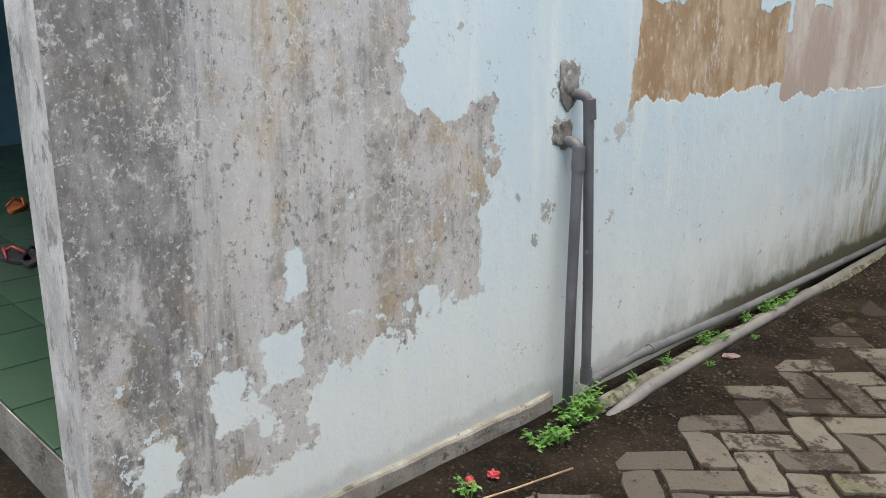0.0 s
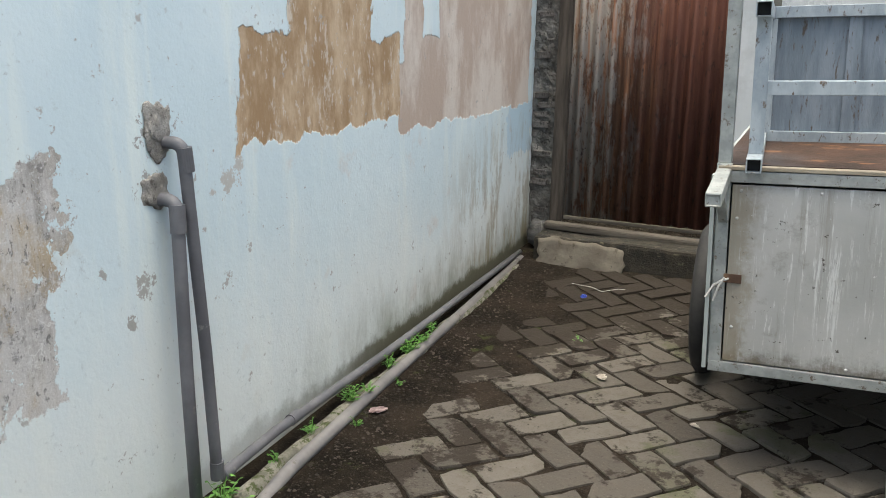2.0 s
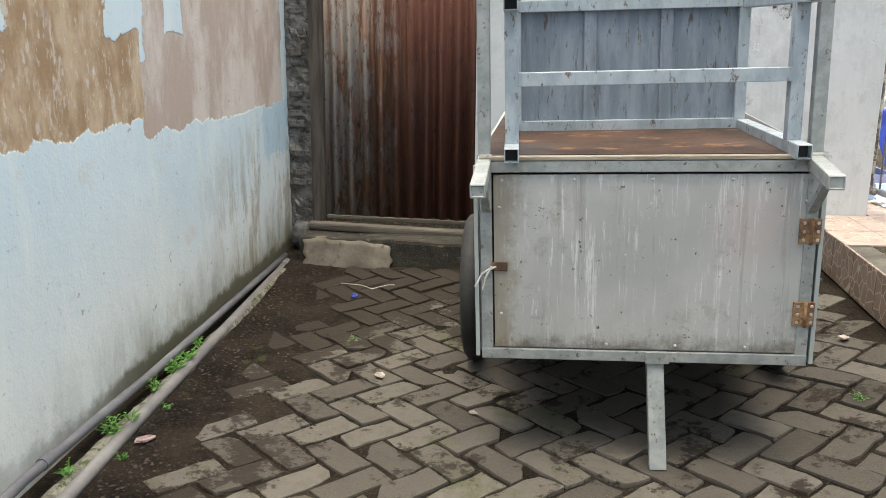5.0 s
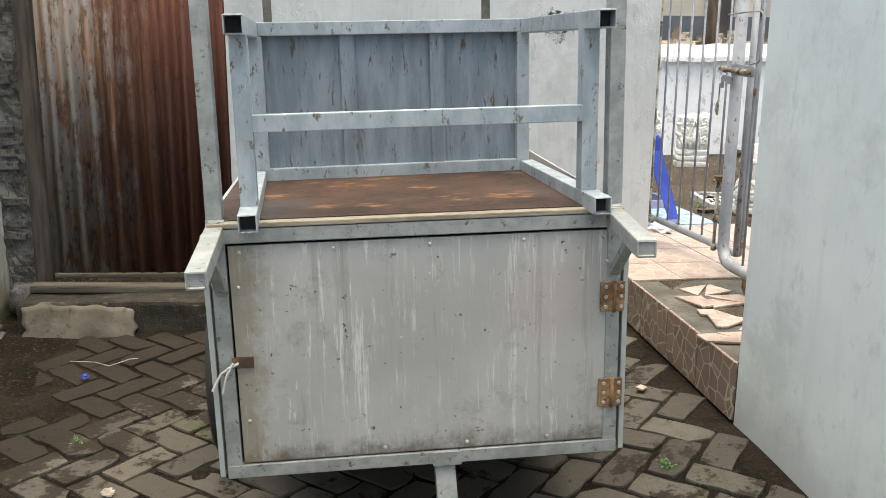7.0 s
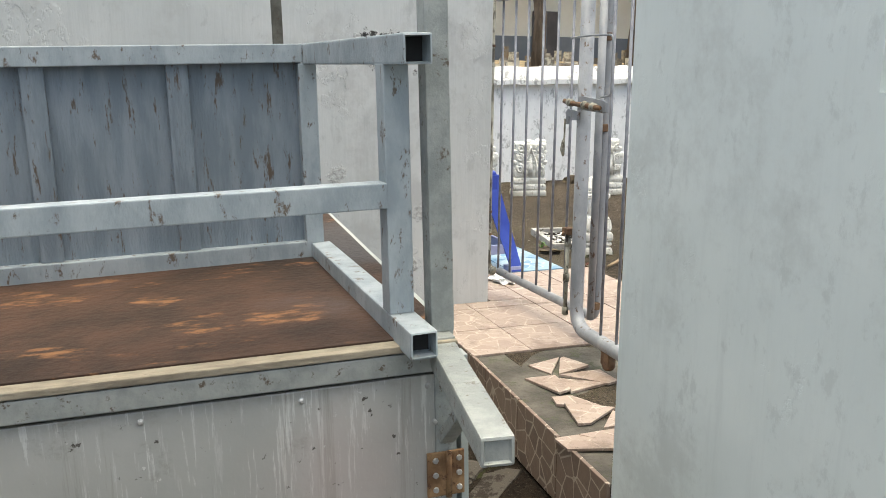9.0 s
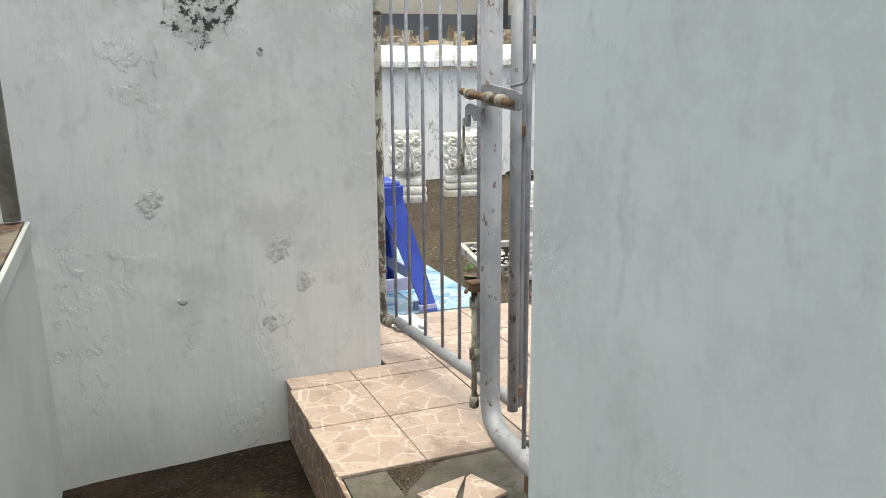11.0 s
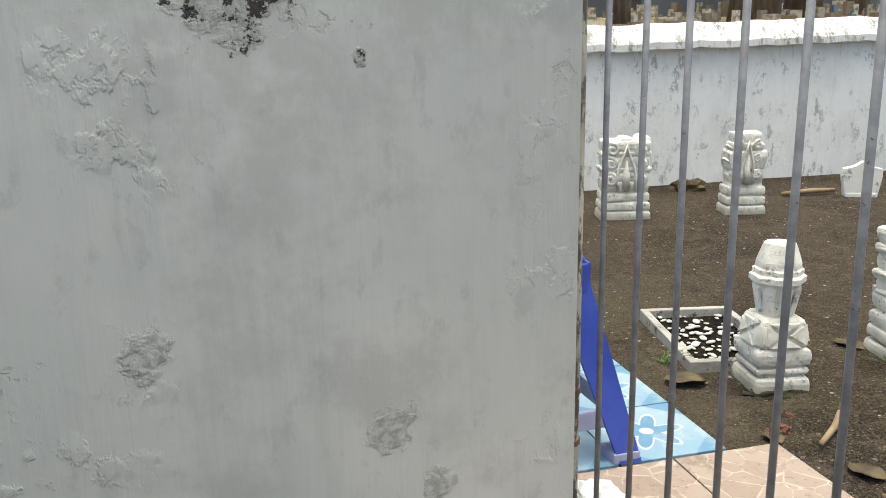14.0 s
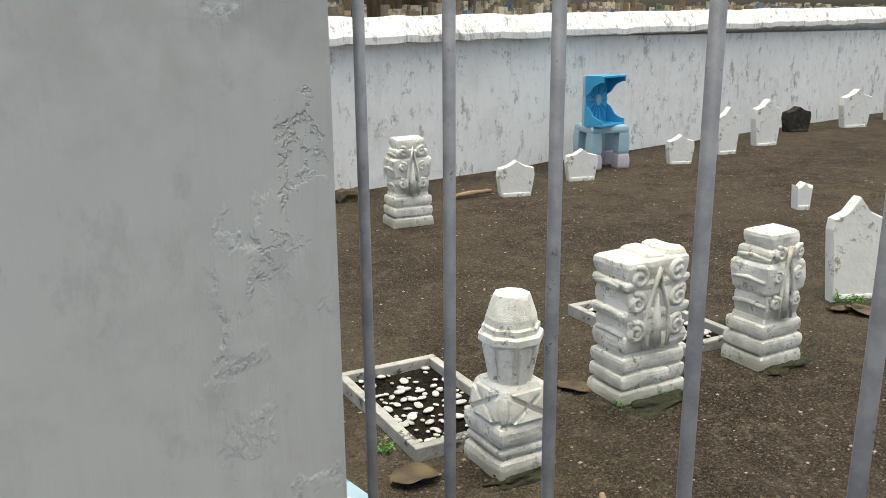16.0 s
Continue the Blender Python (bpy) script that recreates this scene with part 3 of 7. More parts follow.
MAT = {
    "blue_wall": blue_wall_material(),
    "white_wall": white_wall_material("whitewashed_plaster", (0.52, 0.545, 0.545), (0.585, 0.60, 0.595), 0.28,
                                      ((1.467, 1.332, 0.014), (1.124, 0.91, 0.04), (1.488, 0.736, 0.05), (0.755, 0.93, 0.03), (1.27, 1.425, 0.075), (1.35, 1.44, 0.06), (1.57, 0.62, 0.03), (1.46, 0.50, 0.028), (1.20, 0.60, 0.015)), relief=1.0),
    "grey_wall": white_wall_material("pale_blue_grey_plaster", (0.61, 0.665, 0.665), (0.68, 0.73, 0.725), 0.06, relief=0.28),
    "yard_wall": white_wall_material("stained_white_plaster", (0.88, 0.88, 0.87), (0.92, 0.92, 0.915), 0.8),
    "coping": white_wall_material("mildewed_white_coping", (0.84, 0.84, 0.82), (0.92, 0.92, 0.91), 1.0, relief=2.5),
    "soil": soil_material(),
    "alley_soil": alley_soil_material(),
    "paver": paver_material(),
    "concrete": simple("weathered_concrete", (0.15, 0.14, 0.12), (0.26, 0.245, 0.215), 0.9, scale=5, dirt=(0.07, 0.075, 0.045), dirt_at=0.56, depth=0.006),
    "pale_concrete": simple("limewashed_concrete", (0.30, 0.29, 0.265), (0.46, 0.45, 0.42), 0.9, scale=6, dirt=(0.10, 0.095, 0.075), dirt_at=0.56, depth=0.006),
    "footing": simple("dirty_brown_plaster_footing", (0.23, 0.21, 0.18), (0.37, 0.345, 0.305), 0.92, scale=9, dirt=(0.11, 0.095, 0.07), dirt_at=0.56, depth=0.006),
    "dark_concrete": simple("mossy_concrete", (0.016, 0.015, 0.012), (0.045, 0.038, 0.027), 0.92, scale=11, dirt=(0.10, 0.092, 0.065), dirt_at=0.57, depth=0.008),
    "mortar": simple("rough_grey_mortar", (0.09, 0.088, 0.083), (0.20, 0.195, 0.185), 0.95, scale=12, dirt=(0.04, 0.04, 0.036), dirt_at=0.6, depth=0.01),
    "pier": simple("crumbling_grey_plaster", (0.085, 0.08, 0.072), (0.23, 0.22, 0.20), 0.95, scale=9, dirt=(0.05, 0.045, 0.04), dirt_at=0.54, depth=0.012),
    "patch_mortar": simple("pale_new_mortar", (0.11, 0.096, 0.076), (0.175, 0.156, 0.126), 0.95, scale=7, dirt=(0.075, 0.066, 0.05), dirt_at=0.56, depth=0.002),
    "sill_wood": simple("weathered_sill_timber", (0.07, 0.06, 0.048), (0.13, 0.114, 0.092), 0.9, scale=9, dirt=(0.04, 0.034, 0.026), dirt_at=0.55, stretch=(0.25, 3, 3), depth=0.003),
    "ledge_mortar": simple("bare_bedding_mortar", (0.058, 0.053, 0.044), (0.125, 0.113, 0.094), 0.95, scale=6, dirt=(0.07, 0.075, 0.045), dirt_at=0.55, depth=0.006),
    "curb": simple("mossy_pale_mortar", (0.12, 0.115, 0.09), (0.26, 0.25, 0.21), 0.95, scale=13, dirt=(0.06, 0.075, 0.025), dirt_at=0.5, depth=0.01),
    "brick": simple("sooty_brick", (0.075, 0.06, 0.052), (0.19, 0.175, 0.16), 0.92, scale=9, dirt=(0.05, 0.045, 0.04), dirt_at=0.54, depth=0.008, vary=0.5),
    "brick_red": simple("weathered_red_brick", (0.11, 0.045, 0.03), (0.18, 0.085, 0.055), 0.9, scale=20, dirt=(0.05, 0.04, 0.03), dirt_at=0.55, depth=0.003),
    "old_wood": simple("weathered_grey_timber", (0.038, 0.030, 0.023), (0.10, 0.083, 0.066), 0.85, scale=3, stretch=(9, 9, 0.8), dirt=(0.08, 0.06, 0.045), depth=0.004),
    "pale_wood": simple("pale_wood_strip", (0.19, 0.16, 0.12), (0.33, 0.29, 0.22), 0.8, scale=7, stretch=(1, 3, 3), dirt=(0.12, 0.085, 0.05), depth=0.002),
    "wall_end": simple("worn_pale_limewash", (0.36, 0.355, 0.34), (0.56, 0.555, 0.54), 0.9, scale=11, dirt=(0.24, 0.23, 0.215), dirt_at=0.54, stretch=(1, 1, 0.5), depth=0.004),
    "mortar_ring": simple("rough_pale_mortar", (0.20, 0.185, 0.165), (0.37, 0.35, 0.32), 0.95, scale=16, dirt=(0.10, 0.09, 0.08), dirt_at=0.58, depth=0.006),
    "yard_moss": simple("dark_soil_moss", (0.022, 0.024, 0.010), (0.050, 0.055, 0.020), 0.95, scale=30, dirt=(0.03, 0.023, 0.016), dirt_at=0.5, depth=0.006),
    "rust_door": rust_door_material(),
    "hinge_rust": simple("orange_rusted_steel", (0.16, 0.085, 0.04), (0.33, 0.20, 0.10), 0.8, 0.1, scale=26, dirt=(0.10, 0.045, 0.022), dirt_at=0.55),
    "sheet": sheet_metal_material(),
    "tube": simple("scuffed_painted_tube", (0.29, 0.335, 0.365), (0.41, 0.455, 0.48), 0.45, 0.15, scale=9, dirt=(0.14, 0.11, 0.085), dirt_at=0.565, stretch=(2, 2, 1)),
    "galv": simple("galvanised_square_tube", (0.26, 0.28, 0.27), (0.37, 0.385, 0.37), 0.5, 0.25, scale=20, dirt=(0.13, 0.105, 0.08), dirt_at=0.575),
    "side_panel": simple("grey_green_panel", (0.33, 0.36, 0.345), (0.40, 0.43, 0.41), 0.5, scale=3, depth=0.001),
    "bench_board": simple("flaking_blue_grey_board", (0.16, 0.195, 0.23), (0.235, 0.275, 0.315), 0.6, scale=5, stretch=(6, 6, 1.1), dirt=(0.10, 0.075, 0.055), dirt_at=0.57, depth=0.002),
    "counter": counter_material(),
    "rust": simple("rusty_steel", (0.09, 0.05, 0.032), (0.21, 0.13, 0.075), 0.8, 0.2, scale=22, dirt=(0.09, 0.045, 0.025)),
    "old_iron": simple("grimy_dark_iron", (0.075, 0.072, 0.058), (0.15, 0.145, 0.125), 0.75, 0.1, scale=14, dirt=(0.09, 0.06, 0.035), dirt_at=0.58),
    "steel": simple("dull_zinc", (0.42, 0.42, 0.41), (0.55, 0.55, 0.54), 0.4, 0.6, scale=20),
    "tube_shade": simple("painted_shade_inside_tube", (0.02, 0.02, 0.02), (0.035, 0.033, 0.03), 0.9),
    "rubber": simple("dusty_black_rubber", (0.012, 0.012, 0.013), (0.028, 0.027, 0.026), 0.75, scale=14),
    "pvc": simple("grey_pvc", (0.095, 0.095, 0.105), (0.145, 0.145, 0.155), 0.5, scale=6, dirt=(0.20, 0.195, 0.19), dirt_at=0.62),
    "pvc_pale": simple("dusty_pale_pvc", (0.13, 0.125, 0.125), (0.20, 0.19, 0.185), 0.6, scale=5, dirt=(0.10, 0.085, 0.07), dirt_at=0.60),
    "gate": simple("grey_blue_gate_paint", (0.25, 0.265, 0.285), (0.34, 0.35, 0.37), 0.5, 0.1, scale=16, dirt=(0.11, 0.065, 0.04), dirt_at=0.58, stretch=(1, 1, 0.6)),
    "gate_bar": simple("grey_bar_paint", (0.185, 0.19, 0.22), (0.27, 0.28, 0.31), 0.5, 0.1, scale=34, dirt=(0.09, 0.05, 0.035), dirt_at=0.61, depth=0.0003),
    "gate_old": simple("yellowed_flaking_paint", (0.27, 0.26, 0.21), (0.40, 0.39, 0.33), 0.7, scale=9, dirt=(0.07, 0.06, 0.045), dirt_at=0.50, stretch=(1, 1, 0.5)),
    "vent": simple("yellowed_plaster_vent", (0.44, 0.43, 0.34), (0.56, 0.55, 0.46), 0.8, scale=14, dirt=(0.30, 0.28, 0.2), depth=0.002),
    "tile_top": crazy_tile_material("terracotta_print_tile", (0.32, 0.245, 0.20), (0.40, 0.32, 0.268), (0.54, 0.47, 0.40), 13),
    "tile_side": crazy_tile_material("brown_stone_print_tile", (0.15, 0.105, 0.08), (0.23, 0.165, 0.125), (0.48, 0.41, 0.33), 15, True),
    "blue_tile": blue_tile_material(),
    "stone": stone_material(),
    "blue_plastic": simple("royal_blue_plastic", (0.025, 0.055, 0.36), (0.045, 0.085, 0.45), 0.38, scale=5, dirt=(0.12, 0.15, 0.42), dirt_at=0.66, depth=0.0004),
    "lilac_plastic": simple("faded_lilac_plastic", (0.24, 0.27, 0.46), (0.33, 0.36, 0.55), 0.5, scale=5, depth=0.0004),
    "cyan_plastic": simple("bright_cyan_plastic", (0.03, 0.33, 0.62), (0.07, 0.42, 0.70), 0.4, scale=5, depth=0.0004),
    "pale_plastic": simple("pale_blue_plastic", (0.34, 0.50, 0.60), (0.42, 0.58, 0.66), 0.45, scale=5, depth=0.0004),
    "pink_plastic": simple("faded_pink_plastic", (0.52, 0.46, 0.52), (0.60, 0.55, 0.60), 0.45, scale=5, depth=0.0004),
    "plastic_bag": simple("crumpled_white_plastic", (0.68, 0.70, 0.70), (0.78, 0.80, 0.80), 0.3, scale=20, depth=0.004),
    "pebble": simple("white_river_pebble", (0.58, 0.57, 0.53), (0.74, 0.73, 0.70), 0.6, scale=20, vary=0.35),
    "crumb": simple("dark_soil_crumb", (0.018, 0.014, 0.011), (0.06, 0.048, 0.038), 0.9, scale=3),
    "grit": grit_material(),
    "far_stone": far_stone_material(),
    "marble": simple("white_painted_headstone", (0.80, 0.79, 0.75), (0.88, 0.875, 0.845), 0.7, scale=4, dirt=(0.36, 0.33, 0.26), dirt_at=0.56, depth=0.003),
    "green_tile": simple("green_glazed_tile", (0.018, 0.052, 0.030), (0.032, 0.075, 0.045), 0.4, scale=2.5, depth=0.0006, vary=0.25),
    "porch_wall": simple("teal_painted_wall", (0.07, 0.15, 0.19), (0.10, 0.20, 0.24), 0.6, scale=3),
    "leaf": simple("weed_leaf", (0.06, 0.17, 0.025), (0.13, 0.28, 0.05), 0.5, scale=12),
    "tree_leaf": simple("tree_leaf", (0.04, 0.10, 0.02), (0.10, 0.20, 0.04), 0.55, scale=1.5),
    "moss": simple("green_moss", (0.05, 0.085, 0.015), (0.10, 0.15, 0.03), 0.95, scale=18, depth=0.01),
    "dry_leaf": simple("dry_leaf", (0.055, 0.036, 0.020), (0.125, 0.095, 0.045), 0.7, scale=9),
    "bark": simple("grey_brown_bark", (0.10, 0.075, 0.055), (0.20, 0.155, 0.12), 0.95, scale=4, stretch=(3, 3, 0.6), depth=0.02),
    "twig": simple("dead_wood", (0.22, 0.15, 0.09), (0.36, 0.27, 0.17), 0.85, scale=9, stretch=(1, 1, 1)),
    "orange": simple("orange_rubber", (0.32, 0.075, 0.015), (0.42, 0.12, 0.03), 0.6),
    "red": simple("faded_red_plastic", (0.36, 0.03, 0.035), (0.48, 0.07, 0.075), 0.5),
    "wrapper": simple("pink_wrapper", (0.17, 0.11, 0.11), (0.30, 0.22, 0.21), 0.4, scale=30),
    "paper": simple("dirty_white_paper", (0.22, 0.195, 0.165), (0.36, 0.33, 0.28), 0.8, scale=30),
    "twine": simple("white_twine", (0.42, 0.41, 0.38), (0.56, 0.55, 0.52), 0.8),
    "house_wall": simple("cream_house_wall", (0.62, 0.60, 0.54), (0.70, 0.69, 0.63), 0.8, scale=1),
    "house_dado": simple("slate_dado_paint", (0.12, 0.14, 0.17), (0.16, 0.18, 0.21), 0.7, scale=1),
    "house_dark": simple("dark_window_shutter", (0.06, 0.055, 0.06), (0.10, 0.09, 0.095), 0.6, scale=2),
    "roof": simple("brown_roof_tile", (0.12, 0.07, 0.05), (0.20, 0.12, 0.085), 0.85, scale=2),
    "dry_ground": simple("dry_yellow_earth", (0.24, 0.18, 0.10), (0.38, 0.29, 0.17), 0.95, scale=1.4, dirt=(0.10, 0.13, 0.04), dirt_at=0.56, depth=0.02),
}


# ---- mesh helpers ----
def mesh_object(name, bm, material, smooth=False):
    me = bpy.data.meshes.new(name)
    bm.normal_update()
    bm.to_mesh(me)
    bm.free()
    if smooth:
        for p in me.polygons:
            p.use_smooth = True
    me.materials.append(MAT[material])
    return new(name, me)


def part(name, bm, material, parent, label="", smooth=False):
    ob = mesh_object(name, bm, material, smooth)
    ob.parent = parent
    return tagged(ob, label)


def structure(name, bm, material, label, category, smooth=False):
    return tagged(mesh_object(name, bm, material, smooth), label, category, kind="structure")


def thing(name, place, label, category, group=""):
    ob = new(name)
    ob.matrix_basis = place
    return tagged(ob, label, category, group)


def box(bm, x0, x1, y0, y1, z0, z1, bevel=0.0, m=None):
    made = bmesh.ops.create_cube(bm, size=1)["verts"]
    for v in made:
        v.co = Vector((x0 + (v.co.x + 0.5) * (x1 - x0), y0 + (v.co.y + 0.5) * (y1 - y0), z0 + (v.co.z + 0.5) * (z1 - z0)))
    if m is not None:
        bmesh.ops.transform(bm, matrix=m, verts=made)
    if bevel:
        edges = list({e for v in made for e in v.link_edges})
        bmesh.ops.bevel(bm, geom=edges, offset=bevel, segments=2, affect="EDGES", profile=0.6)
    return bm


def boxed(*a, **k):
    return box(bmesh.new(), *a, **k)


def rings(bm, loops, closed_ends=True):
    """Skins a list of vertex rings, each a list of points."""
    rows = [[bm.verts.new(p) for p in loop] for loop in loops]
    n = len(rows[0])
    for a, b in zip(rows, rows[1:]):
        for i in range(n):
            bm.faces.new((a[i], a[(i + 1) % n], b[(i + 1) % n], b[i]))
    if closed_ends:
        bm.faces.new(rows[0][::-1])
        bm.faces.new(rows[-1])
    return bm


def sweep(bm, points, r, seg=12, square=False, radii=None, ends=True):
    """A round (or square) tube along a polyline, with mitred turns."""
    pts = [Vector(p) for p in points]
    loops = []
    ref = None
    for i, p in enumerate(pts):
        a = (p - pts[i - 1]).normalized() if i else (pts[1] - p).normalized()
        b = (pts[i + 1] - p).normalized() if i < len(pts) - 1 else a
        d = (a + b).normalized()
        if ref is None:
            ref = Vector((0, 0, 1)) if abs(d.z) < 0.9 else Vector((1, 0, 0))
        s = d.cross(ref).normalized()
        u = s.cross(d).normalized()
        ref = u
        k = 1 / max(0.5, math.sqrt((1 + a.dot(b)) / 2))
        rr = radii[i] if radii else r
        n = 4 if square else seg
        o = math.pi / 4 if square else 0
        f = math.sqrt(2) if square else 1
        loops.append([p + (s * math.cos(o + 2 * math.pi * j / n) + u * math.sin(o + 2 * math.pi * j / n)) * rr * f * (k if i not in (0, len(pts) - 1) else 1)
                      for j in range(n)])
    return rings(bm, loops, ends)


def arc(a, corner, b, r, n=5):
    """Points of a rounded corner between a and b."""
    a, c, b = Vector(a), Vector(corner), Vector(b)
    p, q = c + (a - c).normalized() * r, c + (b - c).normalized() * r
    return [((1 - t) ** 2) * p + 2 * t * (1 - t) * c + t * t * q for t in (i / n for i in range(n + 1))]


def beam(a, b, w, h=None, bevel=0.002, open_end=0.0):
    """A square or flat bar from a to b, its edges eased; open_end leaves the b end hollow that deep."""
    a, b = Vector(a), Vector(b)
    d = b - a
    bm = bmesh.new()
    h = h or w
    up = Vector((0, 0, 1)) if abs(d.normalized().z) < 0.9 else Vector((0, 1, 0))
    side = d.normalized().cross(up).normalized()
    up = side.cross(d.normalized())
    m = Matrix((side, d.normalized(), up)).transposed().to_4x4()
    m.translation = a
    box(bm, -w / 2, w / 2, 0, d.length, -h / 2, h / 2, bevel, m)
    if open_end:
        bm.faces.ensure_lookup_table()
        end = max(bm.faces, key=lambda f: (f.normal.dot(d.normalized()) > 0.95) * f.calc_area())
        r = bmesh.ops.inset_individual(bm, faces=[end], thickness=0.003)
        bmesh.ops.translate(bm, verts=end.verts, vec=-d.normalized() * open_end)
    return bm


def disc_lathe(bm, profile, seg=20, m=None):
    """Turns a profile of (radius, height) round the z axis."""
    loops = [[(r * math.cos(2 * math.pi * j / seg), r * math.sin(2 * math.pi * j / seg), z) for j in range(seg)] for r, z in profile]
    first = len(bm.verts)
    rings(bm, loops)
    if m is not None:
        bm.verts.ensure_lookup_table()
        bmesh.ops.transform(bm, matrix=m, verts=bm.verts[first:])
    return bm


def grid(x0, x1, nx, y0, y1, ny, height):
    bm = bmesh.new()
    vs = [[bm.verts.new((x0 + (x1 - x0) * i / nx, y0 + (y1 - y0) * j / ny, 0)) for i in range(nx + 1)] for j in range(ny + 1)]
    for row in vs:
        for v in row:
            v.co.z = height(v.co.x, v.co.y)
    for j in range(ny):
        for i in range(nx):
            bm.faces.new((vs[j][i], vs[j][i + 1], vs[j + 1][i + 1], vs[j + 1][i]))
    return bm


def smooth01(t):
    t = max(0.0, min(1.0, t))
    return t * t * (3 - 2 * t)


# ---- ground ----
XB, YE, XR = -1.378, 5.42, 1.437      # blue wall, end wall, grey wall
YARD, LEDGE = 0.30, 0.308


def alley_z(x, y):
    """The alley's paving, which rises towards the grey wall and the far end."""
    rise = 0.06 + 0.04 * smooth01((y - 2.6) / 1.2)
    return rise * smooth01((x - 0.45) / 1.0) + 0.035 * smooth01((y - 4.3) / 1.0) * smooth01((1.3 - x) / 0.5)


def ground_z(x, y):
    bump = 0.012 * noise.noise(Vector((x * 2.1, y * 2.1, 0)))
    if x > 1.56 or y > 5.5:
        far = max(0.0, (y - 9.7) / 12.0)
        hill = (0.85 * smooth01((y - 9.66) / 0.5) + 0.55 * smooth01(far)) if -30 < x < 60 else 0
        return YARD + bump + hill
    edge = 0.012 * smooth01((-1.0 - x) / 0.2)
    return alley_z(min(x, 1.6), y) - 0.008 + edge + bump * 0.6


def spread(lo, hi, inner_lo, inner_hi, fine):
    """Grid lines that are close together inside and widen outside."""
    inside = [inner_lo + fine * i for i in range(int((inner_hi - inner_lo) / fine) + 1)]
    out, s, p = [], fine * 2, inner_hi
    while p < hi:
        p, s = p + s, s * 1.5
        out.append(min(p, hi))
    back, s, p = [], fine * 2, inner_lo
    while p > lo:
        p, s = p - s, s * 1.5
        back.append(max(p, lo))
    return back[::-1] + inside + out


gx, gy = spread(-900, 900, -2.0, 12.0, 0.1), spread(-900, 900, -0.5, 12.0, 0.1)
bm = bmesh.new()
gv = [[bm.verts.new((x, y, ground_z(x, y))) for x in gx] for y in gy]
for j in range(len(gy) - 1):
    for i in range(len(gx) - 1):
        bm.faces.new((gv[j][i], gv[j][i + 1], gv[j + 1][i + 1], gv[j + 1][i]))
ground = structure("ground", bm, "soil", "brown gravelly soil of the burial yard with sparse weeds", "ground", True)
ground.data.materials.append(MAT["alley_soil"])
ground.data.materials.append(MAT["dry_ground"])
for p in ground.data.polygons:
    if p.center.x < 1.55 and p.center.y < 5.5:
        p.material_index = 1
    elif p.center.y > 9.68:
        p.material_index = 2

# ---- walls ----
bm = boxed(XB - 0.15, XB, 0.775, 5.475, -0.1, 2.1, 0.006)
wall_west = structure("wall_west", bm, "blue_wall", "pale blue plaster house wall, paint peeling to bare render", "wall")
wall_west.data.materials.append(MAT["wall_end"])
for p in wall_west.data.polygons:
    if p.normal.y < -0.7:
        p.material_index = 1
bm = bmesh.new()
foot = [(XB - 0.01, -0.05), (XB + 0.014, -0.05), (XB + 0.016, 0.055), (XB + 0.012, 0.062), (XB - 0.01, 0.066)]
rings(bm, [[(x + 0.006 * noise.noise(Vector((y * 7, z * 9, 0))), y, z + 0.008 * noise.noise(Vector((y * 5, 3, 0)))) for x, z in foot] for y in [0.78 + 0.035 * i for i in range(42)]])
bmesh.ops.recalc_face_normals(bm, faces=bm.faces[:])
structure("baseboard", bm, "footing", "low rough concrete footing along the blue wall", "footing")

bm = boxed(-0.31, 1.82, YE, YE + 0.14, -0.1, 2.2, 0.008)
structure("wall_north", bm, "white_wall", "whitewashed lumpy plaster wall with dark damp spots", "wall")
bm = boxed(-1.378, -0.31, YE + 0.02, YE + 0.14, 2.12, 2.25)
structure("wall_lintel", bm, "white_wall", "plaster wall above the iron door", "wall")
# grey wall with a shallow niche
bm = bmesh.new()
box(bm, XR, XR + 0.16, 2.955, 3.665, -0.1, 2.1)
box(bm, XR, XR + 0.16, -1.6, 2.955, -0.1, 1.298)
box(bm, XR + 0.022, XR + 0.16, -1.6, 2.955, 1.298, 2.1)
structure("wall_east", bm, "grey_wall", "pale blue-grey plaster wall with a shallow niche", "wall")
# plain walls that close the place behind the camera
bm = boxed(-12.0, 8, -9.0, -8.85, -0.1, 2.5)
structure("wall_south", bm, "grey_wall", "plain grey plaster wall closing the alley", "wall")
bm = boxed(-7.2, -7.05, 0.86, 6.0, -0.1, 3.0)
box(bm, -7.05, -1.53, 5.3, 5.475, -0.1, 3.0)
structure("wall_porch", bm, "porch_wall", "dark teal wall at the back of the porch", "wall")

# unseen slab over the porch, added to keep the sky's light off it
bm = boxed(-7.2, -1.535, 0.80, 5.475, 2.16, 2.26)
structure("ceiling_porch_shade", bm, "house_wall", "unseen plain pale ceiling added to shade the porch", "ceiling")

# yard wall with a coping
bm = boxed(-4, 24, 9.57, 9.71, 0.0, 1.27)
structure("wall_yard", bm, "yard_wall", "white plaster yard wall with black mildew streaks", "wall")
bm = bmesh.new()
rng = random.Random(4)
cap = []
for i in range(337):
    x = -4 + 28 * i / 336
    w = rng.uniform(-0.007, 0.007) + 0.014 * noise.noise(Vector((x * 1.7, 0, 0)))
    w += 0.014 * (x - 4.8)
    cap.append([(x, 9.505, 1.255 + w), (x, 9.505, 1.30 + w), (x, 9.58, 1.425 + w), (x, 9.71, 1.425 + w), (x, 9.78, 1.30 + w), (x, 9.78, 1.24)])
rings(bm, cap)
structure("wall_coping", bm, "coping", "rounded white coping on the yard wall", "coping")

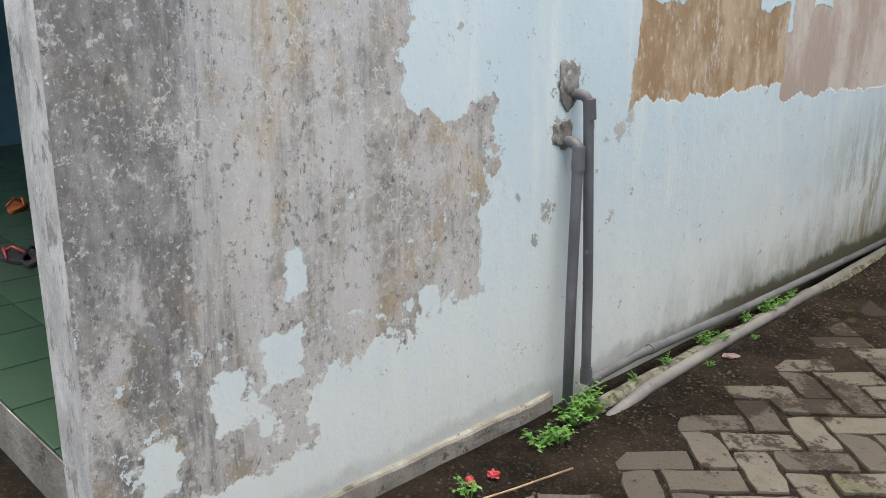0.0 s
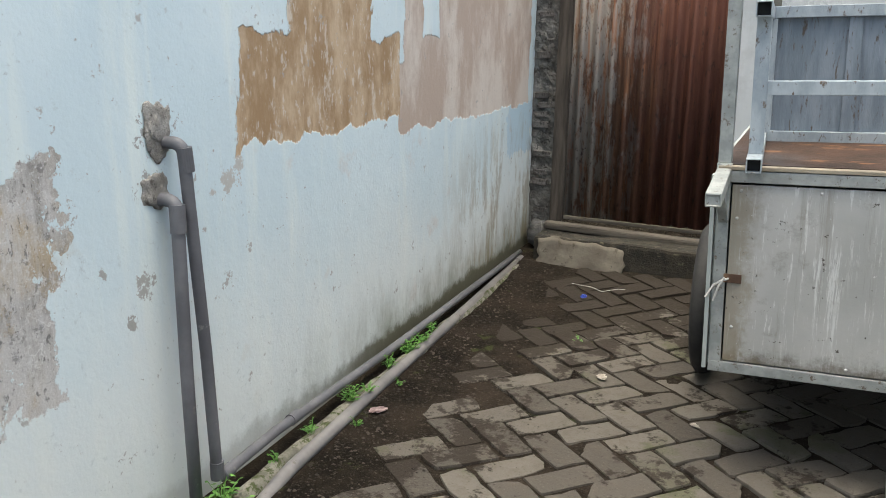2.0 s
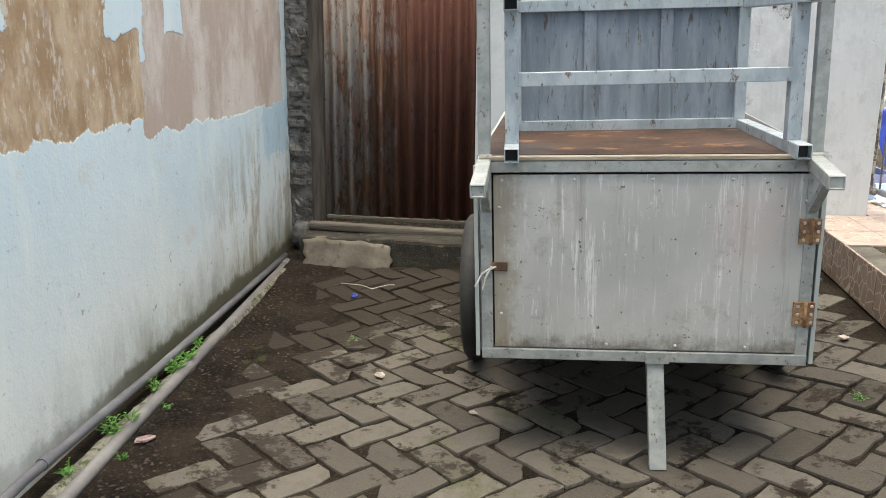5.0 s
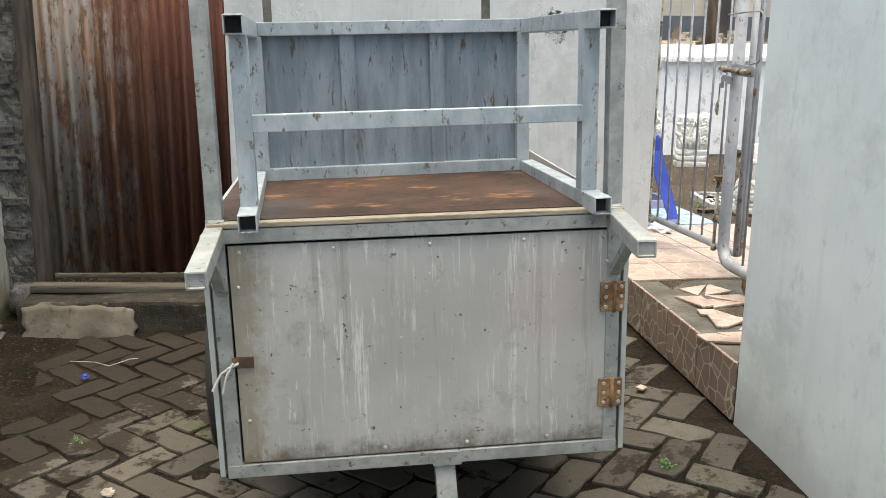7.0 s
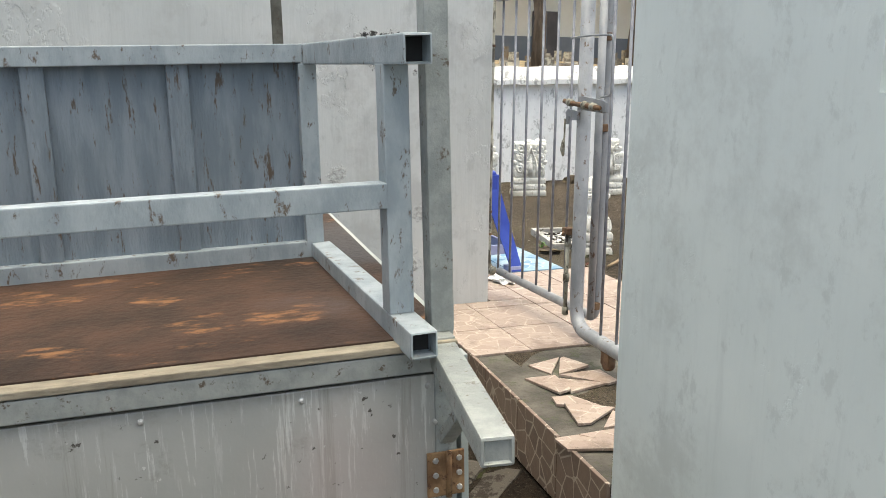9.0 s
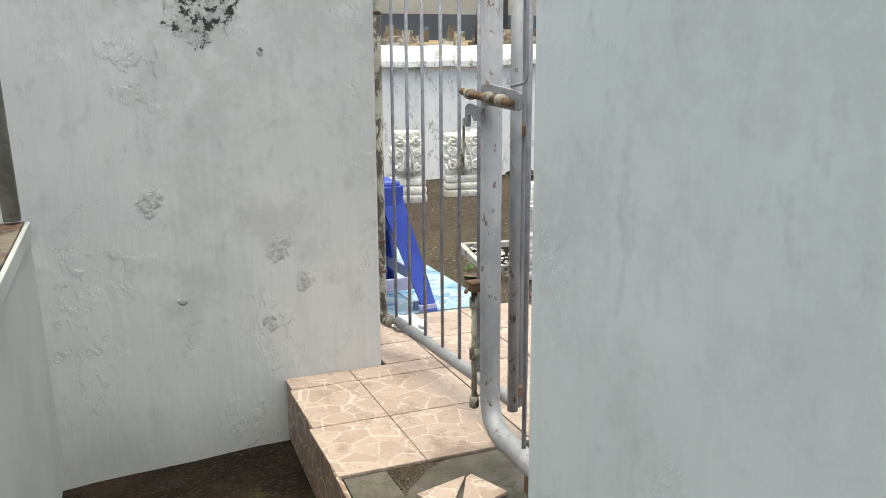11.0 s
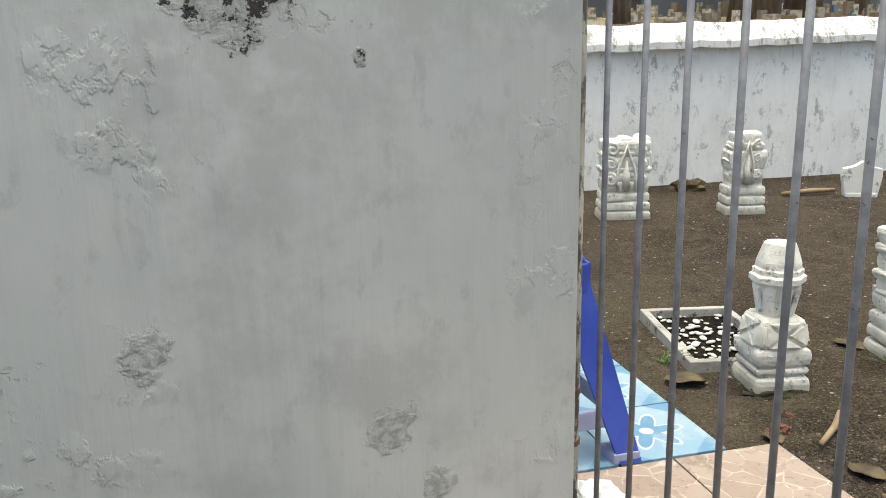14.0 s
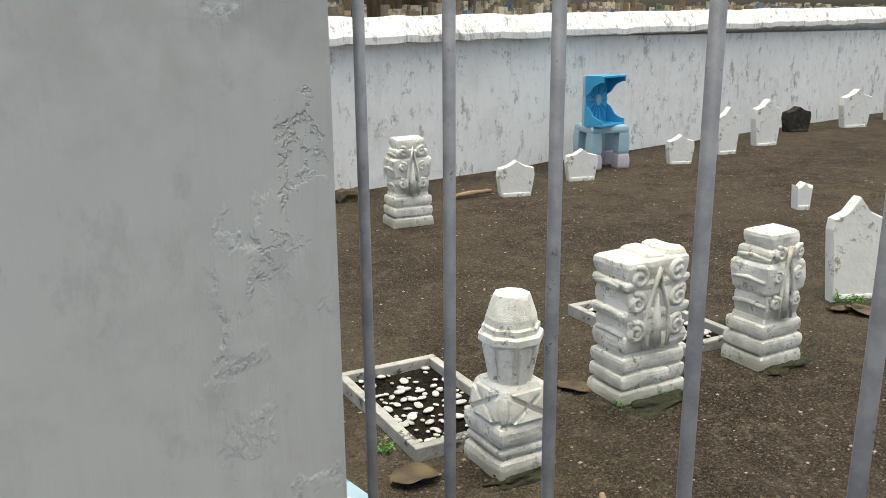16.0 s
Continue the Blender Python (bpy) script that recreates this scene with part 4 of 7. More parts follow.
# porch floor beside the alley
bm = boxed(-7.05, -1.54, 0.86, 5.3, -0.1, 0.17)
porch = structure("floor_porch", bm, "concrete", "raised porch floor laid with green glazed tiles", "floor")
tile_bm = boxed(-0.147, 0.147, -0.147, 0.147, 0, 0.012, 0.002)
first = part("tile", tile_bm, "green_tile", porch)
porch_tiles = [(-1.70 - 0.3 * i, 1.01 + 0.3 * j) for i in range(18) for j in range(7)]
first.location = (*porch_tiles[0], 0.17)
for x, y in porch_tiles[1:]:
    o = new("tile", first.data)
    o.parent, o.location = porch, (x, y, 0.17)

# ---- iron door at the end ----
bm = bmesh.new()
rows = []
n = 100
for j in (0.215, 2.12):
    for y in (0.0,):
        rows.append([bm.verts.new((-1.165 + 0.86 * i / n, YE + 0.030 + 0.024 * math.sin(2 * math.pi * (0.86 * i / n) / 0.086), j + (0.02 * noise.noise(Vector((i * 0.3, 0, 0))) if j < 1 else 0))) for i in range(n + 1)])
for i in range(n):
    bm.faces.new((rows[0][i], rows[0][i + 1], rows[1][i + 1], rows[1][i]))
geom = bmesh.ops.extrude_face_region(bm, geom=bm.faces[:])
bmesh.ops.translate(bm, verts=[v for v in geom["geom"] if isinstance(v, bmesh.types.BMVert)], vec=(0, 0.003, 0))
bmesh.ops.recalc_face_normals(bm, faces=bm.faces[:])
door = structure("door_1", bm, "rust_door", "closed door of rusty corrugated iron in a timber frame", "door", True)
part("door_post", beam((-1.205, YE + 0.02, 0.2), (-1.19, YE + 0.02, 2.15), 0.075, 0.06, 0.006), "old_wood", door, "weathered timber post")
part("door_rail", beam((-1.16, YE + 0.012, 0.225), (-0.32, YE + 0.012, 0.205), 0.022, 0.022, 0.004), "sill_wood", door, "warped timber rail")
part("door_sill", beam((-1.24, YE - 0.09, 0.195), (-0.2, YE - 0.12, 0.165), 0.08, 0.04, 0.012), "sill_wood", door, "worn timber sill")
# brick pier between the blue wall and the door
bm = boxed(XB + 0.001, -1.245, YE + 0.03, YE + 0.14, 0.0, 2.2)
bmesh.ops.subdivide_edges(bm, edges=[e for e in bm.edges if abs(e.verts[0].co.z - e.verts[1].co.z) > 1], cuts=90)
bmesh.ops.subdivide_edges(bm, edges=[e for e in bm.edges if abs(e.verts[0].co.x - e.verts[1].co.x) > 0.1], cuts=6)
for v in bm.verts:
    if v.co.y < YE + 0.05:
        v.co.y += 0.018 * noise.noise(v.co * 21) + 0.010 * noise.noise(v.co * 47)
pier = structure("brick_pier", bm, "pier", "crumbling grey plastered brick pier with open joints", "pier")
bm = boxed(-0.058, 0.058, -0.03, 0.02, -0.021, 0.021, 0.006)
brick = part("brick", bm, "brick", pier)
rng = random.Random(8)
k = 0
for i in range(36):
    if rng.random() < 0.45:
        continue
    o = brick if k == 0 else new("brick", brick.data)
    k += 1
    o.parent = pier
    o.location = (-1.316 + rng.uniform(-0.02, 0.03), YE + 0.052 + rng.uniform(-0.010, 0.012), 0.14 + 0.056 * i)
    o.rotation_euler = (rng.uniform(-0.1, 0.1), rng.uniform(-0.12, 0.12), rng.uniform(-0.12, 0.12))
    o.scale = (rng.uniform(0.5, 0.95), 1, rng.uniform(0.7, 1.1))


def rubble(bm, cx, cy, cz, sx, sy, sz, seed, rough=0.25, sub=3, square=0.6):
    """A lumpy block of stone or mortar."""
    first = len(bm.verts)
    bmesh.ops.create_icosphere(bm, subdivisions=sub, radius=1)
    bm.verts.ensure_lookup_table()
    for v in bm.verts[first:]:
        q = v.co.copy()
        k = 1 + rough * noise.noise(q * 1.7 + Vector((seed, 0, 0))) + rough * 0.5 * noise.noise(q * 4.1 + Vector((0, seed, 0)))
        q = Vector([math.copysign(abs(c) ** square, c) for c in q]) * k
        v.co = Vector((cx + q.x * sx, cy + q.y * sy, cz + q.z * sz))
    return bm


step_bm = boxed(-1.25, 0.3, 5.11, 5.47, -0.1, 0.165, 0.02)
bmesh.ops.subdivide_edges(step_bm, edges=step_bm.edges[:], cuts=5, use_grid_fill=True)
for v in step_bm.verts:
    v.co += Vector((0, 1, 0.6)) * 0.02 * noise.noise(v.co * 6)
step = structure("door_step", step_bm, "dark_concrete", "mossy crumbling concrete step below the iron door", "step")
bm = bmesh.new()
nx, nz = 22, 9
sheet_rows = []
for side in (0, 1):
    sheet_rows.append([[bm.verts.new((-1.215 + 0.475 * i / nx + 0.03 * noise.noise(Vector((0, k * 0.6, 1))), 5.056 + 0.05 * k / nz + 0.008 * noise.noise(Vector((i * 0.4, k * 0.4, 0))) + 0.06 * side,
                                     -0.02 + (0.185 - 0.03 * (i / nx) ** 3) * k / nz + 0.014 * noise.noise(Vector((i * 0.3, 5, k * 0.2))))) for i in range(nx + 1)] for k in range(nz + 1)])
for k in range(nz):
    for i in range(nx):
        a = sheet_rows[0]
        bm.faces.new((a[k][i], a[k][i + 1], a[k + 1][i + 1], a[k + 1][i]))
edge = lambda g: [g[0][i] for i in range(nx)] + [g[k][nx] for k in range(nz)] + [g[nz][i] for i in range(nx, 0, -1)] + [g[k][0] for k in range(nz, 0, -1)]
ea, eb = edge(sheet_rows[0]), edge(sheet_rows[1])
for i in range(len(ea)):
    q = (i + 1) % len(ea)
    bm.faces.new((ea[i], eb[i], eb[q], ea[q]))
bmesh.ops.delete(bm, geom=[v for v in bm.verts if not v.link_faces], context="VERTS")
bmesh.ops.recalc_face_normals(bm, faces=bm.faces[:])
part("mortar_patch", bm, "patch_mortar", step, "pale patch of newer mortar", True)
bm = rubble(bmesh.new(), -1.30, 5.38, 0.13, 0.05, 0.06, 0.07, 5)
part("mortar_lump", bm, "mortar", step, smooth=True)

# ---- tiled ledge below the gate ----
def ledge_x(y):
    return 1.433 + 0.041 * (y - 3.67)


bm = bmesh.new()
low = [(1.599, 2.4), (1.599, 3.669), (ledge_x(3.669) + 0.012, 3.669), (ledge_x(5.42) + 0.012, 5.42), (1.83, 5.42), (1.83, 7.3), (2.478, 7.3), (2.478, 5.925), (2.622, 5.925), (2.602, 2.4)]
rings(bm, [[(x, y, -0.05) for x, y in low], [(x, y, LEDGE - 0.010) for x, y in low]])
bmesh.ops.recalc_face_normals(bm, faces=bm.faces[:])
ledge = structure("ledge", bm, "ledge_mortar", "raised concrete ledge faced with brown stone-print tiles", "ledge")
# facing tiles on its front
y = 3.671
bm = boxed(-0.006, 0.006, -0.148, 0.148, -0.2, 0.0, 0.0015)
face_tile = part("facing_tile", bm, "tile_side", ledge, "brown stone-print facing tile")
ang = math.atan(0.041)
k = 0
while y < 5.4:
    o = face_tile if k == 0 else new("facing_tile", face_tile.data)
    o.parent = ledge
    o.matrix_basis = pose(ledge_x(y + 0.15), y + 0.15, LEDGE - 0.004, 0, 0, -math.degrees(ang))
    y, k = y + 0.302, k + 1
# floor tiles on its top, with a broken gap
bm = boxed(-0.1485, 0.1485, -0.1485, 0.1485, 0, 0.009, 0.0015)
top_tile = part("floor_tile", bm, "tile_top", ledge, "terracotta stone-print floor tile")
k = 0
for j in range(12):
    for i in range(4):
        x, y = 2.462 - 0.302 * i, 5.77 - 0.302 * j
        if x - 0.15 < ledge_x(y) - 0.02 or (y > 5.42 and x < 1.95):
            continue
        if (x < 2.0 and 3.75 < y < 4.72) or (y < 3.83 and x < 1.75):
            continue
        o = top_tile if k == 0 else new("floor_tile", top_tile.data)
        o.parent = ledge
        o.location = (x, y, LEDGE - 0.009)
        k += 1
# cut tiles that reach the front edge
rng = random.Random(11)
for j in range(6):
    y = 5.166 - 0.302 * j
    if 3.75 < y < 4.72 or y < 3.83:
        continue
    x1 = 2.462 - 0.302 * 2 - 0.151
    while x1 - 0.30 > ledge_x(y):
        x1 -= 0.302
    if x1 - ledge_x(y) > 0.03:
        bm = boxed(ledge_x(y) - 0.008, x1, y - 0.1485, y + 0.1485, LEDGE - 0.009, LEDGE, 0.0015)
        part("floor_tile", bm, "tile_top", ledge)
# cut tiles along the foot of the white wall and beside its corner
for x0, x1, y0, y1 in ((ledge_x(5.37) - 0.008, 1.7045, 5.3195, 5.417), (1.7075, 2.0065, 5.3195, 5.417), (1.835, 2.0065, 5.423, 5.6165), (1.835, 2.0065, 5.6215, 5.9185)):
    part("floor_tile", boxed(x0, x1, y0, y1, LEDGE - 0.009, LEDGE, 0.0015), "tile_top", ledge)
# blue flowered tiles further in
bm = boxed(-0.1485, 0.1485, -0.1485, 0.1485, 0, 0.012, 0.0015)
btile = part("flowered_tile", bm, "blue_tile", ledge, "blue and white flowered tile")
k = 0
for j in range(4):
    for i in range(2):
        o = btile if k == 0 else new("flowered_tile", btile.data)
        o.parent = ledge
        o.location = (2.316 - 0.302 * i, 6.072 + 0.302 * j, LEDGE - 0.008)
        k += 1

# ---- street-food cart ----
cart = thing("food_cart", pose(0.3445, 3.09, 0, 1.0, -1.7, -1.9) @ Matrix.Diagonal((0.978, 1, 1, 1)), "galvanised sheet-metal food cart with handles, parked on the pavers", "food cart")
HW, CL = 0.475, 1.78
front = part("front_door", boxed(-0.435, 0.455, -0.012, 0.0, 0.355, 0.875, 0.002), "sheet", cart, "streaked sheet-metal front panel")
rng = random.Random(2)
for sx, sz in [(-0.41, 0.858), (-0.2, 0.86), (0.02, 0.86), (0.24, 0.86), (0.43, 0.858), (-0.418, 0.78), (-0.415, 0.46), (-0.1, 0.37), (0.1, 0.37), (0.3, 0.37), (0.44, 0.45), (0.44, 0.8)]:
    part("rivet", disc_lathe(bmesh.new(), [(0.005, 0), (0.005, 0.002), (0.002, 0.004)], 8, pose(sx, -0.012, sz, 90)), "steel", front)
for z in (0.715, 0.475):
    hinge = part("hinge", boxed(0.425, 0.485, -0.019, -0.013, z - 0.036, z + 0.036, 0.002), "hinge_rust", cart, "rusty butt hinge")
    sweep_bm = sweep(bmesh.new(), [(0.459, -0.02, z - 0.037), (0.459, -0.02, z + 0.037)], 0.005, 8)
    part("hinge_pin", sweep_bm, "hinge_rust", hinge, smooth=True)
    for a in (-0.02, 0.02):
        for b in (-0.024, 0, 0.024):
            part("screw", disc_lathe(bmesh.new(), [(0.005, 0), (0.004, 0.003)], 8, pose(0.457 + a * 0.95, -0.019, z + b, 90)), "steel", hinge)
latch = part("latch", boxed(-0.445, -0.395, -0.019, -0.013, 0.592, 0.618, 0.002), "rust", cart, "rusty hasp")
part("padlock_wire", sweep(bmesh.new(), [(-0.43, -0.02, 0.605), (-0.45, -0.035, 0.60), (-0.47, -0.03, 0.585), (-0.49, -0.04, 0.55)], 0.003, 6), "twine", latch, "twisted white wire")
part("wire_end", sweep(bmesh.new(), [(-0.44, -0.03, 0.61), (-0.455, -0.038, 0.585), (-0.468, -0.036, 0.54)], 0.003, 6), "twine", latch)
for sx in (-1, 1):
    part("front_post", beam((sx * (HW - 0.018), 0.0, 0.33), (sx * (HW - 0.018), 0.0, 0.93), 0.034, 0.03), "galv", cart)
    part("corner_strip", beam((sx * (HW + 0.012), 0.0, 0.325), (sx * (HW + 0.012), 0.0, 0.90), 0.012, 0.03, 0.001), "side_panel", cart, "pale edge strip")
    part("side_panel", boxed(sx * HW - 0.006, sx * HW + 0.006, 0.02, CL, 0.33, 0.90, 0.001), "side_panel", cart, "grey-green side panel")
    part("counter_trim", boxed(sx * (HW + 0.006) - 0.005, sx * (HW + 0.006) + 0.005, 0.03, CL + 0.01, 0.893, 0.926, 0.002), "side_panel", cart, "pale edge moulding")
    part("tall_post", beam((sx * (HW - 0.012), 0.03, 0.93), (sx * (HW - 0.02), 0.03, 2.0), 0.036, 0.038), "galv", cart)
    part("rear_post", beam((sx * (HW - 0.02), CL - 0.02, 0.935), (sx * (HW - 0.02), CL - 0.02, 2.0), 0.034, 0.022), "old_iron", cart, "dark grimy rear post")
    part("roof_rail", beam((sx * (HW - 0.02), 0.03, 2.0), (sx * (HW - 0.02), CL, 2.0), 0.04, 0.04), "galv", cart)
    hx = sx * HW + (0.0 if sx < 0 else -0.045)
    handle = part("handle", beam((sx * (HW - 0.012), 0.06, 0.905), (hx + (0.028 if sx < 0 else -0.02), -0.35, 0.892 if sx < 0 else 0.912), 0.040, 0.036, 0.004, 0.004), "galv", cart, "square-tube push handle")
    part("brace", beam((sx * (HW - 0.02), -0.02, 0.775), (sx * (HW - 0.02), -0.13, 0.875), 0.024, 0.018), "galv", handle)
    # wheel
    wx, wy, wr = sx * (HW + 0.10), 0.79, 0.29
    turn = pose(wx, wy, wr, 0, 90, 0)
    prof = []
    tyre = bmesh.new()
    loops = []
    for i in range(40):
        a = 2 * math.pi * i / 40
        c = Vector((math.cos(a), math.sin(a), 0))
        loops.append([c * (wr - 0.034 + 0.034 * math.cos(b)) + Vector((0, 0, 0.036 * math.sin(b))) for b in [2 * math.pi * k / 10 for k in range(10)]])
    rings(tyre, loops + [loops[0]], False)
    bmesh.ops.remove_doubles(tyre, verts=tyre.verts[:], dist=1e-5)
    bmesh.ops.recalc_face_normals(tyre, faces=tyre.faces[:])
    hub = part("wheel", disc_lathe(bmesh.new(), [(0.035, -0.045), (0.045, -0.02), (0.045, 0.02), (0.035, 0.045)], 16, turn), "rust", cart, "spoked wheel with a black tyre", True)
    bmesh.ops.transform(tyre, matrix=turn, verts=tyre.verts[:])
    part("tyre", tyre, "rubber", hub, "dusty black rubber tyre", True)
    rim = disc_lathe(bmesh.new(), [(0.232, -0.02), (0.245, -0.022), (0.245, 0.022), (0.232, 0.02)], 32, turn)
    part("rim", rim, "steel", hub, smooth=True)
    for i in range(8):
        a = 2 * math.pi * i / 8
        part("spoke", sweep(bmesh.new(), [turn @ Vector((0.03 * math.cos(a), 0.03 * math.sin(a), 0)), turn @ Vector((0.236 * math.cos(a), 0.236 * math.sin(a), 0))], 0.004, 6), "steel", hub)
part("axle", sweep(bmesh.new(), [(-HW - 0.08, 0.80, 0.30), (HW + 0.08, 0.80, 0.30)], 0.014, 10), "rust", cart, smooth=True)
part("bottom_rail", beam((-HW, 0.0, 0.335), (HW, 0.0, 0.335), 0.032, 0.032), "galv", cart, "rusty-edged bottom rail")
part("top_rail", beam((-HW, -0.004, 0.898), (HW, -0.004, 0.898), 0.034, 0.032), "galv", cart)
part("wood_strip", beam((-HW, -0.008, 0.9215), (HW, -0.008, 0.9215), 0.03, 0.011), "pale_wood", cart, "pale worn wood edging")
part("counter", boxed(-HW, HW, 0.008, CL, 0.910, 0.929, 0.001), "counter", cart, "rust-stained plywood counter")
part("rear_panel", boxed(-HW, HW, CL - 0.006, CL + 0.006, 0.33, 0.92), "side_panel", cart)
part("floor_panel", boxed(-HW, HW, 0.02, CL, 0.335, 0.35), "sheet", cart)
part("axle_frame", beam((-HW + 0.05, 0.80, 0.335), (-HW + 0.05, 0.80, 0.29), 0.05, 0.05), "rust", cart)
part("front_leg", beam((0.045, 0.02, 0.325), (0.058, -0.06, 0.0), 0.05, 0.045), "galv", cart, "square-tube prop leg")
part("leg_plate", boxed(0.015, 0.085, -0.02, -0.016, 0.315, 0.35, 0.001), "galv", cart)
part("roof_cross_rail", beam((-HW + 0.02, 0.03, 2.0), (HW - 0.02, 0.03, 2.0), 0.04, 0.04), "galv", cart)
part("roof_cross_rail", beam((-HW + 0.02, CL - 0.02, 2.0), (HW - 0.02, CL - 0.02, 2.0), 0.04, 0.04), "galv", cart)

# ---- bench lying on its back edge on the counter ----
bench = thing("steel_bench", pose(0.328, 3.098, 0.9215, 0.5, -1.7, 1.0), "light blue-grey steel-tube bench laid on its side on the cart", "bench")
BW, BT = 0.384, 0.040
for sx in (-1, 1):
    part("leg", beam((sx * BW, 0.54, 0.020), (sx * BW, -0.115, 0.020), BT, BT, 0.003, 0.06), "tube", bench, "square-tube leg with an open end")
    part("leg", beam((sx * BW, 0.54, 0.420), (sx * BW, -0.115, 0.420), BT, BT, 0.003, 0.06), "tube", bench)
    # near-black plates in the hollow ends stand in for the shade inside
    for z in (0.020, 0.420):
        part("leg_mouth", boxed(sx * BW - 0.016, sx * BW + 0.016, -0.085, -0.08, z - 0.016, z + 0.016), "tube_shade", bench, "dark plate painted as the shade inside the open tube")
    part("stretcher", beam((sx * (BW - 0.001), 0.0, 0.040), (sx * (BW - 0.001), 0.0, 0.402), 0.038, 0.038, 0.002), "tube", bench)
    part("seat_frame_end", beam((sx * (BW - 0.012), 0.55, 0.04), (sx * (BW - 0.012), 0.55, 0.402), 0.036, 0.036, 0.002), "tube", bench)
part("long_stretcher", beam((-BW + 0.019, -0.005, 0.217), (BW - 0.019, -0.005, 0.217), 0.034, 0.037, 0.002), "tube", bench)
for z in (0.026, 0.422):
    part("seat_rail", beam((-BW + 0.02, 0.55, z), (BW - 0.02, 0.55, z), 0.036, 0.036, 0.002), "tube", bench)
part("seat", boxed(-BW + 0.02, BW - 0.02, 0.556, 0.570, 0.03, 0.42, 0.001), "bench_board", bench, "flaking blue-grey seat board")
for x in (-0.125, 0.125):
    part("batten", beam((x, 0.549, 0.045), (x, 0.549, 0.412), 0.040, 0.013, 0.001), "bench_board", bench)

# ---- gate ----
def pipe_frame(pts, r):
    bm = bmesh.new()
    return sweep(bm, pts, r, 14)


def far_x(y):
    """The far leaf stands slightly ajar: it leaves the wall's plane towards its free end."""
    return 1.902 + 0.09 * (5.56 - y)


gate_far = thing("steel_gate", pose(0, 0, 0), "grey-blue steel bar gate leaf, closed, beside the white wall", "gate", "gate leaves")
EY, EX = 4.722, far_x(4.722)
part("frame_pipe", pipe_frame([(far_x(5.5), 5.5, 0.425), *arc((far_x(5.3), 5.3, 0.425), (EX, EY, 0.405), (EX, EY, 0.9), 0.05, 7), *arc((EX, EY, 1.4), (EX, EY, 1.655), (far_x(5.0), 5.0, 1.655), 0.05, 7), (far_x(5.56), 5.56, 1.66)], 0.0185), "gate", gate_far, "pipe frame with rounded corners and flaking paint", True)
inner = part("inner_stile", pipe_frame([(1.942, 4.697, 0.41), (1.942, 4.697, 1.70)], 0.0145), "gate", gate_far, "second thin pipe beside the stile", True)
for z in (0.46, 1.135, 1.46):
    part("clip", boxed(1.940, 1.978, 4.690, 4.722, z - 0.014, z + 0.014, 0.003), "rust", inner)
HX = far_x(5.562) - 0.036
part("hinge_stile", pipe_frame([(HX, 5.562, 1.65), *arc((HX, 5.562, 1.2), (HX, 5.562, 0.425), (far_x(5.4), 5.4, 0.425), 0.05)], 0.022), "gate_old", gate_far, "yellowed flaking hinge pipe", True)
for z in (0.70, 0.595, 1.45):
    part("hinge_clip", pipe_frame([(HX, 5.562, z - 0.005), (HX, 5.562, z + 0.005)], 0.0245), "rust", gate_far)
for y in (5.512, 5.402, 5.287, 5.167, 5.058, 4.945, 4.845):
    lean = 0.004 * math.sin(y * 37)
    part("bar", pipe_frame([(far_x(y), y, 0.42), (far_x(y), y + lean, 1.65)], 0.0054), "gate_bar", gate_far, smooth=True)
gate_near = thing("steel_gate", pose(0, 0, 0), "grey-blue steel bar gate leaf with a sliding bolt and caster", "gate", "gate leaves")
NX = 1.85
part("lock_stile", pipe_frame([(NX, 4.642, 1.80), (NX, 4.642, 0.6), *arc((NX, 4.642, 0.6), (NX, 4.642, 0.405), (NX, 4.2, 0.395), 0.09, 8), (NX, 3.5, 0.39)], 0.0255), "gate", gate_near, "thick pipe stile curving into the bottom rail", True)
part("top_rail", pipe_frame([(NX, 4.62, 1.70), (NX, 3.5, 1.70)], 0.022), "gate", gate_near, smooth=True)
for i in range(9):
    y = 4.458 - 0.106 * i
    part("bar", pipe_frame([(NX, y, 0.395), (NX, y + 0.003 * math.sin(i * 2.1), 1.69)], 0.0054), "gate_bar", gate_near, smooth=True)
bolt = part("sliding_bolt", pipe_frame([(NX - 0.043, 4.712, 1.232), (NX - 0.043, 4.665, 1.226), (NX - 0.043, 4.46, 1.216)], 0.0085), "rust", gate_near, "rusty sliding bolt", True)
part("bolt_plate", rings(bmesh.new(), [[(NX - 0.032 + dx, 4.628, 1.205), (NX - 0.032 + dx, 4.634, 1.246), (NX - 0.032 + dx, 4.60, 1.252), (NX - 0.032 + dx, 4.452, 1.240), (NX - 0.032 + dx, 4.440, 1.234), (NX - 0.032 + dx, 4.440, 1.204), (NX - 0.032 + dx, 4.452, 1.199)] for dx in (0, 0.007)]), "gate", bolt, "painted steel bolt plate")
for y, z in ((4.668, 1.2265), (4.560, 1.2210), (4.502, 1.2180)):
    part("bolt_guide", pipe_frame([(NX - 0.043, y - 0.011, z), (NX - 0.043, y + 0.011, z + 0.002)], 0.0135), "gate_old", bolt, smooth=True)
